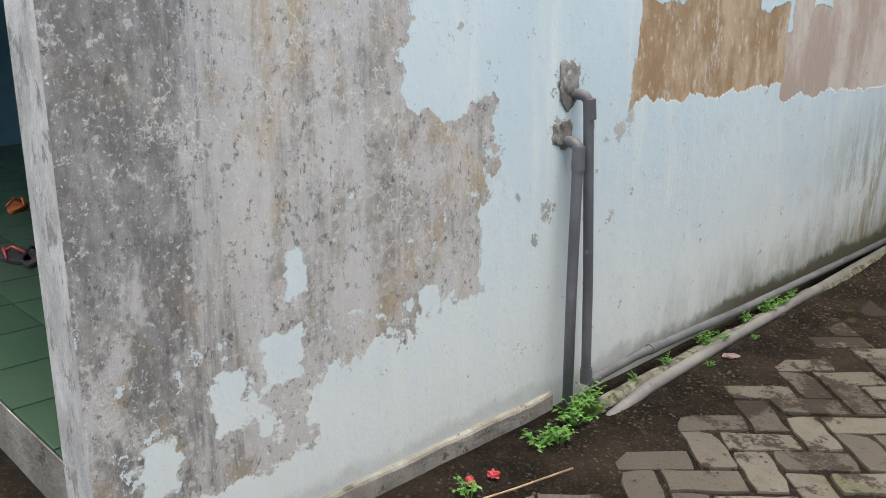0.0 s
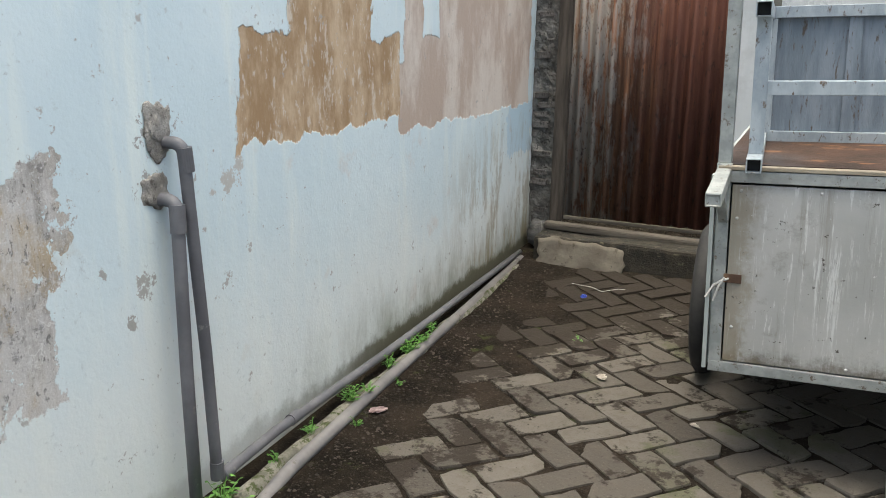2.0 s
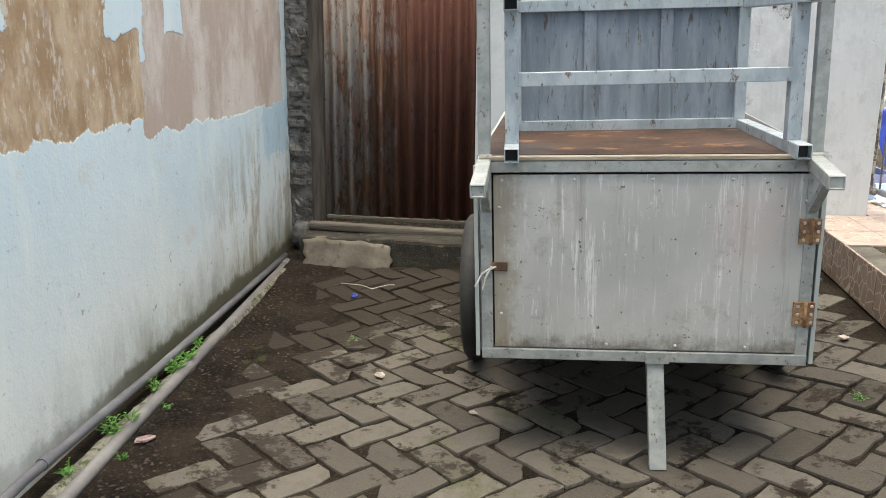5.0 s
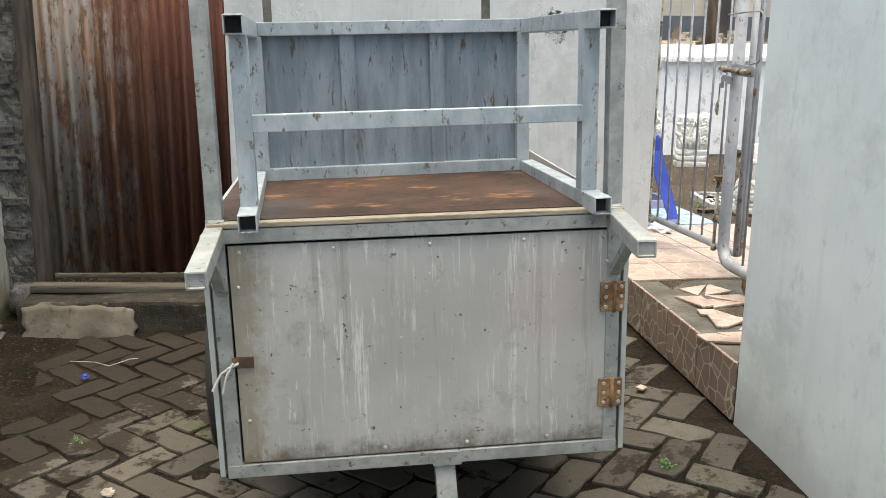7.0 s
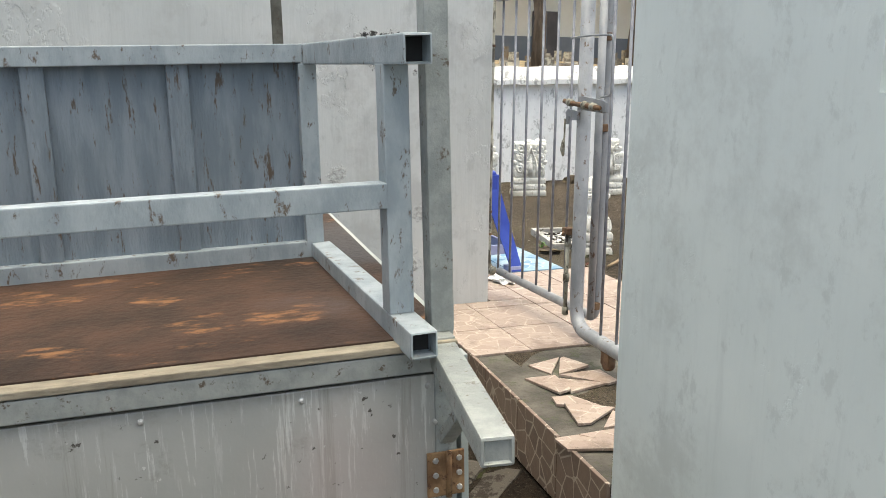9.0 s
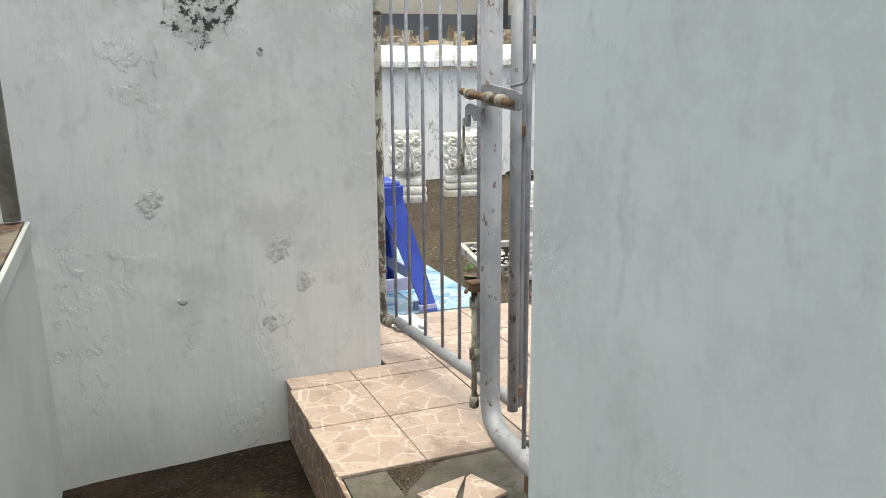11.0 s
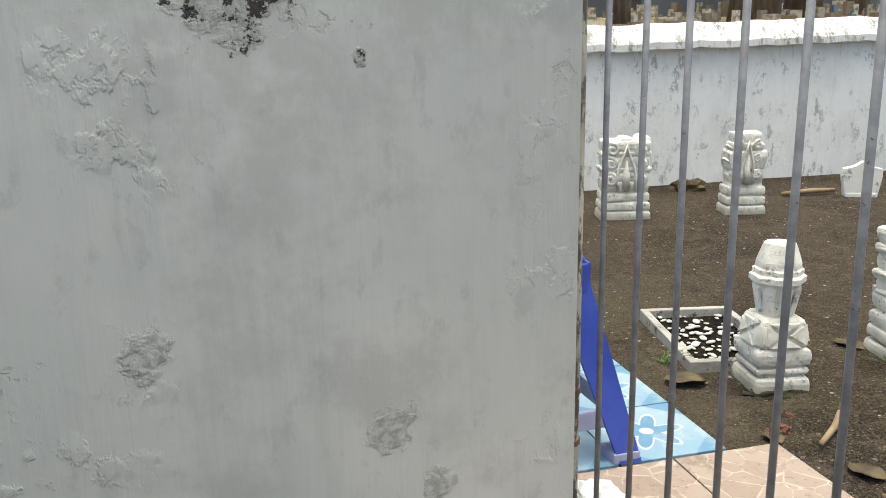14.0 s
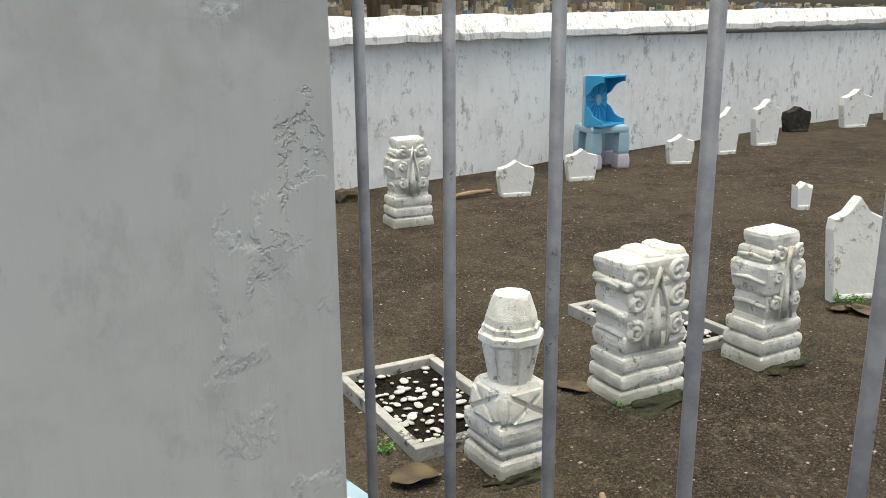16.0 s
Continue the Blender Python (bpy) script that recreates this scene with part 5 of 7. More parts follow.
# hooked strap under the bolt, welded to the stile
hook = [(4.612, 1.198), (4.690, 1.204), (4.703, 1.195), (4.706, 1.150), (4.690, 1.150), (4.689, 1.178), (4.668, 1.180), (4.655, 1.166), (4.618, 1.168)]
part("bolt_bracket", rings(bmesh.new(), [[(NX - 0.040 + dx, y, z) for y, z in hook] for dx in (0, 0.009)]), "gate", bolt, "hooked painted strap")
part("bolt_handle", sweep(bmesh.new(), [(NX - 0.046, 4.697, 1.170), (NX - 0.047, 4.696, 1.100), (NX - 0.052, 4.694, 1.086), (NX - 0.055, 4.693, 1.060), (NX - 0.050, 4.694, 1.036)], 0.008, 10, radii=[0.0032, 0.0032, 0.006, 0.0085, 0.004]), "gate_old", bolt, "hanging bolt lever", True)
drop = part("drop_bolt", pipe_frame([(NX - 0.022, 4.688, 0.752), (NX - 0.022, 4.688, 0.44)], 0.0075), "gate_old", gate_near, "rust-stained drop bolt", True)
part("drop_bolt_bracket", boxed(NX - 0.040, NX - 0.004, 4.662, 4.702, 0.750, 0.774, 0.003), "rust", drop)
part("drop_bolt_pin", pipe_frame([(NX - 0.038, 4.690, 0.756), (NX - 0.052, 4.672, 0.752)], 0.005), "rust", drop, smooth=True)
for z in (0.718, 0.585, 0.458):
    part("drop_bolt_guide", pipe_frame([(NX - 0.022, 4.688, z - 0.014), (NX - 0.022, 4.688, z + 0.014)], 0.0125), "gate_old", drop, smooth=True)
part("wire_loop", sweep(bmesh.new(), [(NX - 0.030, 4.700, 1.452), (NX - 0.032, 4.56, 1.455), *arc((NX - 0.032, 4.56, 1.455), (NX - 0.032, 4.412, 1.452), (NX - 0.030, 4.41, 1.30), 0.02), *arc((NX - 0.030, 4.41, 1.34), (NX - 0.030, 4.412, 1.258), (NX - 0.030, 4.50, 1.252), 0.015), (NX - 0.030, 4.48, 1.250)], 0.0038, 6), "gate", gate_near, "bent wire loop", True)
caster = part("caster", boxed(NX - 0.016, NX + 0.016, 4.375, 4.425, 0.335, 0.385, 0.003), "rust", gate_near, "rusty caster")
part("caster_wheel", disc_lathe(bmesh.new(), [(0.02, -0.012), (0.032, -0.01), (0.032, 0.01), (0.02, 0.012)], 16, pose(NX, 4.40, 0.347, 0, 90, 0)), "rust", caster, smooth=True)

# ---- water pipes along the blue wall ----
def pipe_thing(name, pts, r, material, label, rings_at=()):
    ob = mesh_object(name, sweep(bmesh.new(), pts, r, 14), material, True)
    tagged(ob, label, "pipe")
    for a, b in rings_at:
        part("coupling", sweep(bmesh.new(), [a, b], r * 1.2, 20), material, ob)
    return ob


riser = pipe_thing("water_pipe", [(XB - 0.03, 2.262, 0.995), *arc((XB, 2.262, 0.995), (-1.325, 2.268, 0.995), (-1.322, 2.28, 0.8), 0.03),
                                  (-1.315, 2.298, 0.45), *arc((-1.315, 2.3, 0.4), (-1.312, 2.312, 0.085), (-1.315, 2.6, 0.082), 0.03),
                                  (-1.325, 2.62, 0.085), (-1.335, 3.4, 0.06), (-1.345, 4.3, 0.05), (-1.35, 5.2, 0.045)], 0.0158, "pvc",
                   "grey plastic water pipe bending down and along the wall",
                   [((-1.323, 2.27, 0.985), (-1.322, 2.276, 0.925)), ((-1.312, 2.312, 0.135), (-1.312, 2.312, 0.085)), ((-1.312, 2.33, 0.084), (-1.314, 2.375, 0.084)), ((-1.327, 2.70, 0.083), (-1.328, 2.75, 0.082))])
drain = pipe_thing("water_pipe", [(XB - 0.03, 2.232, 0.86), *arc((XB, 2.232, 0.86), (-1.328, 2.236, 0.86), (-1.326, 2.235, 0.7), 0.03),
                                  (-1.318, 2.222, 0.4), (-1.305, 2.212, 0.0)], 0.0165, "pvc", "grey plastic water pipe running into the ground",
                   [((-1.327, 2.236, 0.85), (-1.326, 2.235, 0.78))])
pipe_thing("drain_pipe", [(-1.215, 2.22, -0.04), (-1.222, 2.32, -0.016), (-1.237, 2.55, 0.008), (-1.262, 3.2, 0.014), (-1.295, 4.2, 0.014), (-1.325, 5.14, 0.018)], 0.022, "pvc_pale",
           "dusty grey drain pipe half sunk in the soil by the wall", [((-1.322, 5.06, 0.018), (-1.325, 5.14, 0.018))])
for (y, z, sy, sz, sd) in ((2.242, 1.030, 0.048, 0.068, 2), (2.222, 0.880, 0.046, 0.042, 6)):
    lump = mesh_object("mortar_patch", rubble(bmesh.new(), XB, y, z, 0.008, sy, sz, sd, 0.45, 4, 0.9), "mortar_ring", True)
    tagged(lump, "rough grey mortar round a pipe hole in the wall", "mortar")

bm = bmesh.new()
loops = []
for i in range(90):
    y = 2.34 + 0.031 * i
    c = -1.278 - 0.022 * (y - 2.34) / 2.8 + 0.01 * noise.noise(Vector((y * 6, 0, 0)))
    w = 0.03 + 0.012 * noise.noise(Vector((y * 9, 4, 0)))
    hh = 0.028 + 0.014 * noise.noise(Vector((y * 8, 9, 0)))
    loops.append([(c - w, y, -0.03), (c + w, y, -0.03), (c + w * 0.8, y, hh * 0.5), (c + w * 0.3, y, hh), (c - w * 0.5, y, hh * 0.9), (c - w, y, hh * 0.4)])
rings(bm, loops)
bmesh.ops.recalc_face_normals(bm, faces=bm.faces[:])
curb = mesh_object("mortar_curb", bm, "curb", True)
tagged(curb, "low crumbling mossy mortar curb between two pipes", "curb")

# ---- weeds, moss and litter by the wall ----
def weed(x, y, z, size, seed, count):
    rng = random.Random(seed)
    ob = thing("weed", pose(x, y, z), "small bright green weed growing at the wall's foot", "weed", "weeds by the wall")
    stems, leaves = bmesh.new(), bmesh.new()
    for _ in range(count):
        a, l, h = rng.uniform(0, 6.28), size * rng.uniform(0.3, 1.0), size * rng.uniform(0.25, 1.0)
        tip = Vector((l * math.cos(a) * 0.9, l * math.sin(a), h))
        sweep(stems, [(0, 0, -0.01), tip * 0.55 + Vector((0, 0, 0.2 * h)), tip], 0.0012, 4)
        for k in range(4):
            p = tip * (1 - 0.2 * k) + Vector((0, 0, 0.05 * h * k))
            b = rng.uniform(0, 6.28)
            d = Vector((math.cos(b), math.sin(b), rng.uniform(-0.3, 0.3)))
            s = Vector((-d.y, d.x, rng.uniform(-0.2, 0.2)))
            w = size * rng.uniform(0.10, 0.17)
            q = [p, p + d * w + s * w * 0.55, p + d * w * 1.9 + Vector((0, 0, -0.2 * w)), p + d * w - s * w * 0.55]
            f = leaves.faces.new([leaves.verts.new(c) for c in q])
    me = bpy.data.meshes.new("stem")
    stems.to_mesh(me)
    leaves.from_mesh(me)
    stems.free()
    tagged(part("foliage", leaves, "leaf", ob), kind="stuff")
    return ob


for i, (x, y, s, c) in enumerate([(-1.25, 2.18, 0.055, 16), (-1.27, 2.27, 0.05, 12), (-1.23, 2.0, 0.05, 12), (-1.21, 2.06, 0.04, 8), (-1.19, 1.66, 0.04, 6), (-1.28, 2.55, 0.03, 6),
                                  (-1.28, 2.75, 0.035, 8), (-1.29, 3.02, 0.045, 12), (-1.26, 3.1, 0.035, 8), (-1.30, 3.35, 0.04, 9), (-1.30, 3.52, 0.05, 14), (-1.29, 3.64, 0.045, 12),
                                  (-1.21, 3.25, 0.025, 6), (-1.20, 2.9, 0.025, 6), (-1.31, 3.8, 0.035, 8), (1.12, 3.45, 0.03, 7), (0.62, 2.75, 0.03, 6), (-0.72, 4.0, 0.025, 6), (-1.16, 1.5, 0.03, 5)]):
    weed(x, y, ground_z(x, y) + (0.02 if x < -1.25 else 0), s * (1.5 if y < 2.3 else 1.25), 30 + i, int(c * 1.4))
moss = mesh_object("moss_clump", rubble(bmesh.new(), -1.29, 2.29, 0.0, 0.05, 0.07, 0.045, 9, 0.5, 4, 1.0), "moss", True)
tagged(moss, "green moss mound where the pipes meet the ground", "moss")


for x, y, sx, sy, sd in ((3.42, 6.27, 0.15, 0.07, 12), (4.74, 6.30, 0.12, 0.08, 14), (2.83, 6.22, 0.10, 0.05, 15), (3.95, 6.17, 0.11, 0.05, 16)):
    o = mesh_object("moss_clump", rubble(bmesh.new(), x, y, YARD, sx, sy, 0.012, sd, 0.6, 4, 1.0), "yard_moss", True)
    tagged(o, "thin dark moss on the soil at a gravestone's foot", "moss", "moss at the gravestones")


def crumple(name, x, y, z, size, seed, material, label, category, thick=0.35):
    rng = random.Random(seed)
    bm = bmesh.new()
    bmesh.ops.create_icosphere(bm, subdivisions=3, radius=1)
    for v in bm.verts:
        k = 0.7 + 0.5 * noise.noise(v.co * 2.3 + Vector((seed, 0, 0))) + 0.25 * abs(noise.noise(v.co * 5 + Vector((0, seed, 0))))
        v.co = Vector((v.co.x * size * k, v.co.y * size * k * 0.7, max(-0.1, v.co.z) * size * thick * k))
    ob = mesh_object(name, bm, material)
    ob.matrix_basis = pose(x, y, z, 0, 0, rng.uniform(0, 180))
    return tagged(ob, label, category)


crumple("wrapper", -1.18, 3.02, 0.010, 0.036, 3, "wrapper", "crumpled pink food wrapper on the damp soil", "litter", 0.3)
crumple("paper_scrap", -0.54, 3.63, 0.006, 0.032, 5, "paper", "torn dirty white paper scrap on the pavers", "litter", 0.25)
crumple("paper_scrap", -0.17, 3.34, 0.006, 0.02, 6, "paper", "small dirty white paper scrap on the pavers", "litter", 0.25)
crumple("blue_scrap", -0.83, 4.57, 0.02, 0.022, 7, "blue_plastic", "small blue plastic scrap on the pavers", "litter", 0.8)
crumple("plastic_bag", 2.04, 5.76, LEDGE + 0.01, 0.11, 12, "plastic_bag", "crumpled clear white plastic bag on the tiled ledge", "plastic bag", 0.45)
for i, (x, y) in enumerate([(-1.23, 1.70), (-1.21, 1.77)]):
    crumple("fallen_flower", x, y, ground_z(x, y) + 0.012, 0.022, 20 + i, "red", "fallen red flower on the soil by the wall", "flower", 0.9)
twine = mesh_object("twine", sweep(bmesh.new(), [(-0.93, 4.74, 0.03), (-0.82, 4.70, 0.035), (-0.76, 4.66, 0.03), (-0.69, 4.72, 0.035), (-0.66, 4.74, 0.03)], 0.0012, 6), "twine")
tagged(twine, "frayed white twine lying on the pavers", "twine")
stick = mesh_object("stick", sweep(bmesh.new(), [(-1.2, 1.45, 0.02), (-1.12, 1.75, 0.022), (-1.08, 1.95, 0.02)], 0.003, 6), "twig", True)
tagged(stick, "thin dry stick on the soil by the wall", "stick")

# broken tile shards on the ledge: tiles cracked into angular pieces that have drifted apart
rng = random.Random(21)


def crack_tile(cx, cy, yaw, half, drift, skip):
    """Breaks one square tile along rays from an off-centre point."""
    pc = Vector((rng.uniform(-0.3, 0.3) * half, rng.uniform(-0.3, 0.3) * half, 0))
    stops = [0.2, 0.8, 1.5, 2.1, 2.7, 3.3]
    rim = lambda u: [Vector((-half, -half, 0)), Vector((half, -half, 0)), Vector((half, half, 0)), Vector((-half, half, 0))][int(u) % 4].lerp([Vector((half, -half, 0)), Vector((half, half, 0)), Vector((-half, half, 0)), Vector((-half, -half, 0))][int(u) % 4], u % 1)
    for k, (a, b) in enumerate(zip(stops, stops[1:] + [4.2])):
        if k in skip:
            continue
        outline = [pc, rim(a)] + [rim(c) for c in range(1, 5) if a < c < b] + [rim(b)]
        mid = sum(outline, Vector()) / len(outline)
        loose = [p + Vector((rng.uniform(-0.006, 0.006), rng.uniform(-0.006, 0.006), 0)) - mid for p in outline]
        bm = bmesh.new()
        rings(bm, [[(p.x, p.y, 0) for p in loose], [(p.x, p.y, 0.008) for p in loose]])
        bmesh.ops.recalc_face_normals(bm, faces=bm.faces[:])
        o = mesh_object("tile_shard", bm, "tile_top")
        off = mid * (1 + drift) + Vector((rng.uniform(-0.012, 0.012), rng.uniform(-0.012, 0.012), 0))
        o.matrix_basis = pose(cx, cy, LEDGE - 0.009, 0, 0, yaw) @ Matrix.Translation(off) @ pose(0, 0, 0.002 * (k % 3), rng.uniform(-2.5, 2.5), rng.uniform(-2.5, 2.5), rng.uniform(-9, 9))
        tagged(o, "broken shard of terracotta stone-print tile on bare mortar", "tile shard", "broken tile shards")


crack_tile(1.69, 4.43, 12, 0.125, 0.16, (4,))
crack_tile(1.67, 4.12, -8, 0.11, 0.18, (2, 3))
crack_tile(1.57, 3.83, 3, 0.145, 0.03, (5,))
o = mesh_object("tile_shard", boxed(-0.02, 0.02, -0.015, 0.015, 0, 0.008, 0.002), "tile_top")
o.matrix_basis = pose(1.24, 3.98, alley_z(1.24, 3.98) + 0.012, 4, 3, 40)
tagged(o, "small shard of terracotta tile on the pavers", "tile shard", "broken tile shards")

# ---- porch clutter ----
def sandal(x, y, yaw, material, strap, label):
    ob = thing("sandal", pose(x, y, 0.183, 0, 0, yaw), label, "sandal", "sandals on the porch")
    loops = []
    for z, g in ((0.0, 0.95), (0.006, 1.0), (0.018, 1.0), (0.022, 0.95)):
        loops.append([(g * 0.045 * (1 + 0.25 * math.sin(a)) * math.cos(a), g * 0.125 * math.sin(a), z) for a in [2 * math.pi * k / 20 for k in range(20)]])
    part("sole", rings(bmesh.new(), loops), material, ob)
    for sx in (-1, 1):
        part("strap", sweep(bmesh.new(), [(0, 0.09, 0.022), (sx * 0.02, 0.05, 0.05), (sx * 0.045, -0.02, 0.022)], 0.006, 6), strap, ob, smooth=True)


sandal(-4.62, 1.70, 60, "orange", "orange", "orange rubber flip-flop on the green porch tiles")
sandal(-3.56, 1.42, 60, "rubber", "rubber", "black rubber flip-flop on the green porch tiles")
sandal(-3.62, 1.36, 100, "rubber", "red", "black flip-flop with red straps on the green porch tiles")

# round fluted vent in the grey wall's niche
vent = thing("wall_vent", pose(XR + 0.024, 2.886, 1.343, 0, -90, 0) @ Matrix.Scale(0.54, 4), "yellowed round fluted vent set in the wall niche", "vent")
part("disc", disc_lathe(bmesh.new(), [(0.085, 0.0), (0.085, 0.012), (0.075, 0.02), (0.03, 0.022), (0.02, 0.03)], 32), "vent", vent, smooth=True)
for i in range(16):
    a = 2 * math.pi * i / 16
    part("flute", sweep(bmesh.new(), [(0.03 * math.cos(a), 0.03 * math.sin(a), 0.021), (0.075 * math.cos(a), 0.075 * math.sin(a), 0.019)], 0.004, 6), "vent", vent)

# ---- carved stones of the burial yard ----
def weathered(bm, amount, seed, cuts=0):
    if cuts:
        bmesh.ops.subdivide_edges(bm, edges=bm.edges[:], cuts=cuts, use_grid_fill=True)
    for v in bm.verts:
        q = v.co * 14 + Vector((seed * 3.1, 0, 0))
        v.co += Vector((noise.noise(q), noise.noise(q + Vector((9, 0, 0))), 0.6 * noise.noise(q + Vector((0, 9, 0))))) * amount
    return bm


def slab(bm, w, d, z0, z1, w1=None, d1=None, round_by=0.006):
    """One tier of a stone: a tapering block with eased edges, cut fine enough to wear."""
    w1, d1 = w1 or w, d1 or d
    n, loops = 6, []
    for t in (0.0, 0.12, 0.4, 0.7, 0.9, 1.0):
        z = z0 + (z1 - z0) * t
        k = round_by if t in (0.0, 1.0) else (round_by * 0.3 if t in (0.12, 0.9) else 0)
        a, b = (w + (w1 - w) * t) / 2 - k, (d + (d1 - d) * t) / 2 - k
        c = min(a, b) * 0.06
        ring = []
        for (x0, y0), (x1, y1) in zip(((-a + c, -b), (a, -b + c), (a - c, b), (-a, b - c)), ((a - c, -b), (a, b - c), (-a + c, b), (-a, -b + c))):
            ring += [(x0 + (x1 - x0) * i / n, y0 + (y1 - y0) * i / n, z) for i in range(n + 1)]
        loops.append(ring)
    return rings(bm, loops)


def spiral(cx, cz, r, turns, start, hand, y):
    return [(cx + hand * r * (1 - 0.8 * t) * math.cos(start + turns * 2 * math.pi * t), y, cz + r * (1 - 0.8 * t) * math.sin(start + turns * 2 * math.pi * t))
            for t in (i / 18 for i in range(19))]


def scroll_stone(place, w, d, h, seed, label, slim=False):
    ob = thing("carved_gravestone", place, label, "gravestone", "carved gravestones")
    base_h = h * (0.34 if not slim else 0.36)
    step_h = base_h / 3
    for k in range(3):
        part("plinth_tier", weathered(slab(bmesh.new(), w * (1.02 - 0.03 * k), d * (1.04 - 0.04 * k), k * step_h - (0.03 if k == 0 else 0), (k + 1) * step_h - 0.008), 0.006, seed + k), "stone", ob)
    part("plinth_core", slab(bmesh.new(), w * 0.86, d * 0.86, 0, base_h + 0.01), "stone", ob)
    if slim:
        tiers = [(0.36, 0.55, 0.80, 0.86), (0.55, 0.78, 0.92, 0.98), (0.78, 0.88, 0.78, 0.80), (0.88, 1.0, 0.66, 0.72)]
    else:
        tiers = [(0.34, 0.46, 0.93, 0.96), (0.45, 0.57, 0.90, 0.86), (0.56, 0.635, 0.94, 1.05), (0.63, 0.77, 0.88, 0.92), (0.765, 0.83, 0.96, 1.02), (0.825, 0.965, 0.93, 0.98)]
    for k, (a, b, g0, g1) in enumerate(tiers):
        part("body_tier", weathered(slab(bmesh.new(), w * g0, d * (0.92 if not slim else g0), h * a, h * b + 0.006, w * g1, d * (0.98 if not slim else g1), 0.011), 0.007, seed + 5 + k), "stone", ob)
    if not slim:
        for k, x in enumerate((-0.33, 0.0, 0.33)):
            lobe = part("crown_lobe", weathered(slab(bmesh.new(), w * 0.31, d * 0.9, h * 0.94, h * (1.035, 0.985, 1.02)[(k + seed) % 3], w * 0.2, d * 0.75, 0.02), 0.010, seed + 11 + k), "stone", ob)
            lobe.location.x = x * w
    yf = -d * 0.5
    for hand in (-1, 1):
        for cx, cz, r, tr in ((0.31, 0.50, 0.13, 1.6), (0.31, 0.70, 0.12, 1.5), (0.29, 0.87, 0.13, 1.3)):
            if slim:
                cx, r = cx * 0.8, r * 0.85
            part("scroll", sweep(bmesh.new(), spiral(hand * cx * w, cz * h, r * w, tr, 1.2, hand, yf * 0.93), w * 0.04, 7), "stone", ob, smooth=True)
        for zz, k in ((0.47, 0.43), (0.62, 0.47), (0.80, 0.46)) if not slim else ((0.47, 0.39), (0.66, 0.45), (0.82, 0.37)):
            part("side_scroll", sweep(bmesh.new(), [(hand * k * w, yf * 0.78, zz * h), (hand * (k + 0.025) * w, 0, (zz + 0.02) * h), (hand * k * w, -yf * 0.78, zz * h)], w * 0.04, 7), "stone", ob, smooth=True)
    # pointed arch carved in the middle of the front, with an inner leaf
    k = 0.8 if slim else 1.0
    edge_line = [(-0.17 * k * w, 0.37 * h), (-0.20 * k * w, 0.50 * h), (-0.15 * k * w, 0.66 * h), (-0.05 * k * w, 0.80 * h), (0, 0.90 * h), (0.05 * k * w, 0.80 * h), (0.15 * k * w, 0.66 * h), (0.20 * k * w, 0.50 * h), (0.17 * k * w, 0.37 * h)]
    part("arch", sweep(bmesh.new(), [(x, yf * 0.98, z) for x, z in edge_line], w * 0.028, 7), "stone", ob, smooth=True)
    part("leaf", sweep(bmesh.new(), [(0, yf * 0.80, 0.38 * h), (0, yf * 0.84, 0.54 * h), (0, yf * 0.92, 0.74 * h)], w * 0.08, 8, radii=[w * 0.10, w * 0.085, w * 0.02]), "stone", ob, smooth=True)
    return ob


STONE_Y = -14
scroll_stone(pose(3.438, 6.352, YARD, 0, 0, -11), 0.245, 0.155, 0.44, 1, "broad white carved gravestone with scrolls, mossy at its foot")
scroll_stone(pose(3.955, 6.245, YARD, 0, 0, -9), 0.195, 0.16, 0.435, 2, "slim white carved gravestone with scrolls beside a pebble tray", True)
scroll_stone(pose(4.27, 8.59, YARD, 0, 0, STONE_Y), 0.235, 0.16, 0.475, 3, "slim white carved gravestone near the yard wall", True)
scroll_stone(pose(3.545, 8.70, YARD, 0, 0, STONE_Y), 0.29, 0.17, 0.47, 4, "broad white carved gravestone near the yard wall")
scroll_stone(pose(3.06, 8.58, YARD, 0, 0, STONE_Y), 0.26, 0.17, 0.50, 6, "slim white carved gravestone behind the white wall's corner", True)

# turned post stone
post = thing("carved_gravestone", pose(2.850, 6.288, YARD, 0, 0, -9), "white carved gravestone shaped as a flared post on a square plinth", "gravestone", "carved gravestones")
for k, (z0, z1, w) in enumerate([(-0.03, 0.045, 0.172), (0.052, 0.075, 0.160), (0.080, 0.135, 0.168), (0.135, 0.225, 0.160)]):
    part("plinth_tier", weathered(slab(bmesh.new(), w, w, z0, z1, w * (0.82 if k == 3 else 1), w * (0.82 if k == 3 else 1), 0.01), 0.004, 40 + k), "stone", post)
part("plinth_core", slab(bmesh.new(), 0.14, 0.14, 0, 0.2), "stone", post)
for k in range(4):
    m = pose(0, 0, 0, 0, 0, 90 * k)
    for tri in (((-0.052, 0.141), (0.052, 0.141), (0, 0.172)), ((-0.050, 0.214), (0, 0.184), (0.050, 0.214)), ((-0.062, 0.147), (-0.010, 0.178), (-0.058, 0.208)), ((0.062, 0.147), (0.058, 0.208), (0.010, 0.178))):
        mid = Vector((sum(p[0] for p in tri) / 3, 0, sum(p[1] for p in tri) / 3))
        skin = lambda z: -0.080 + 0.16 * (z - 0.135)
        bm = bmesh.new()
        rings(bm, [[(x, skin(z) + 0.012, z) for x, z in tri], [(x + (mid.x - x) * 0.16, skin(z) - 0.008, z + (mid.z - z) * 0.16) for x, z in tri]])
        bmesh.ops.recalc_face_normals(bm, faces=bm.faces[:])
        bmesh.ops.transform(bm, matrix=m, verts=bm.verts[:])
        part("triangle_relief", bm, "stone", post)
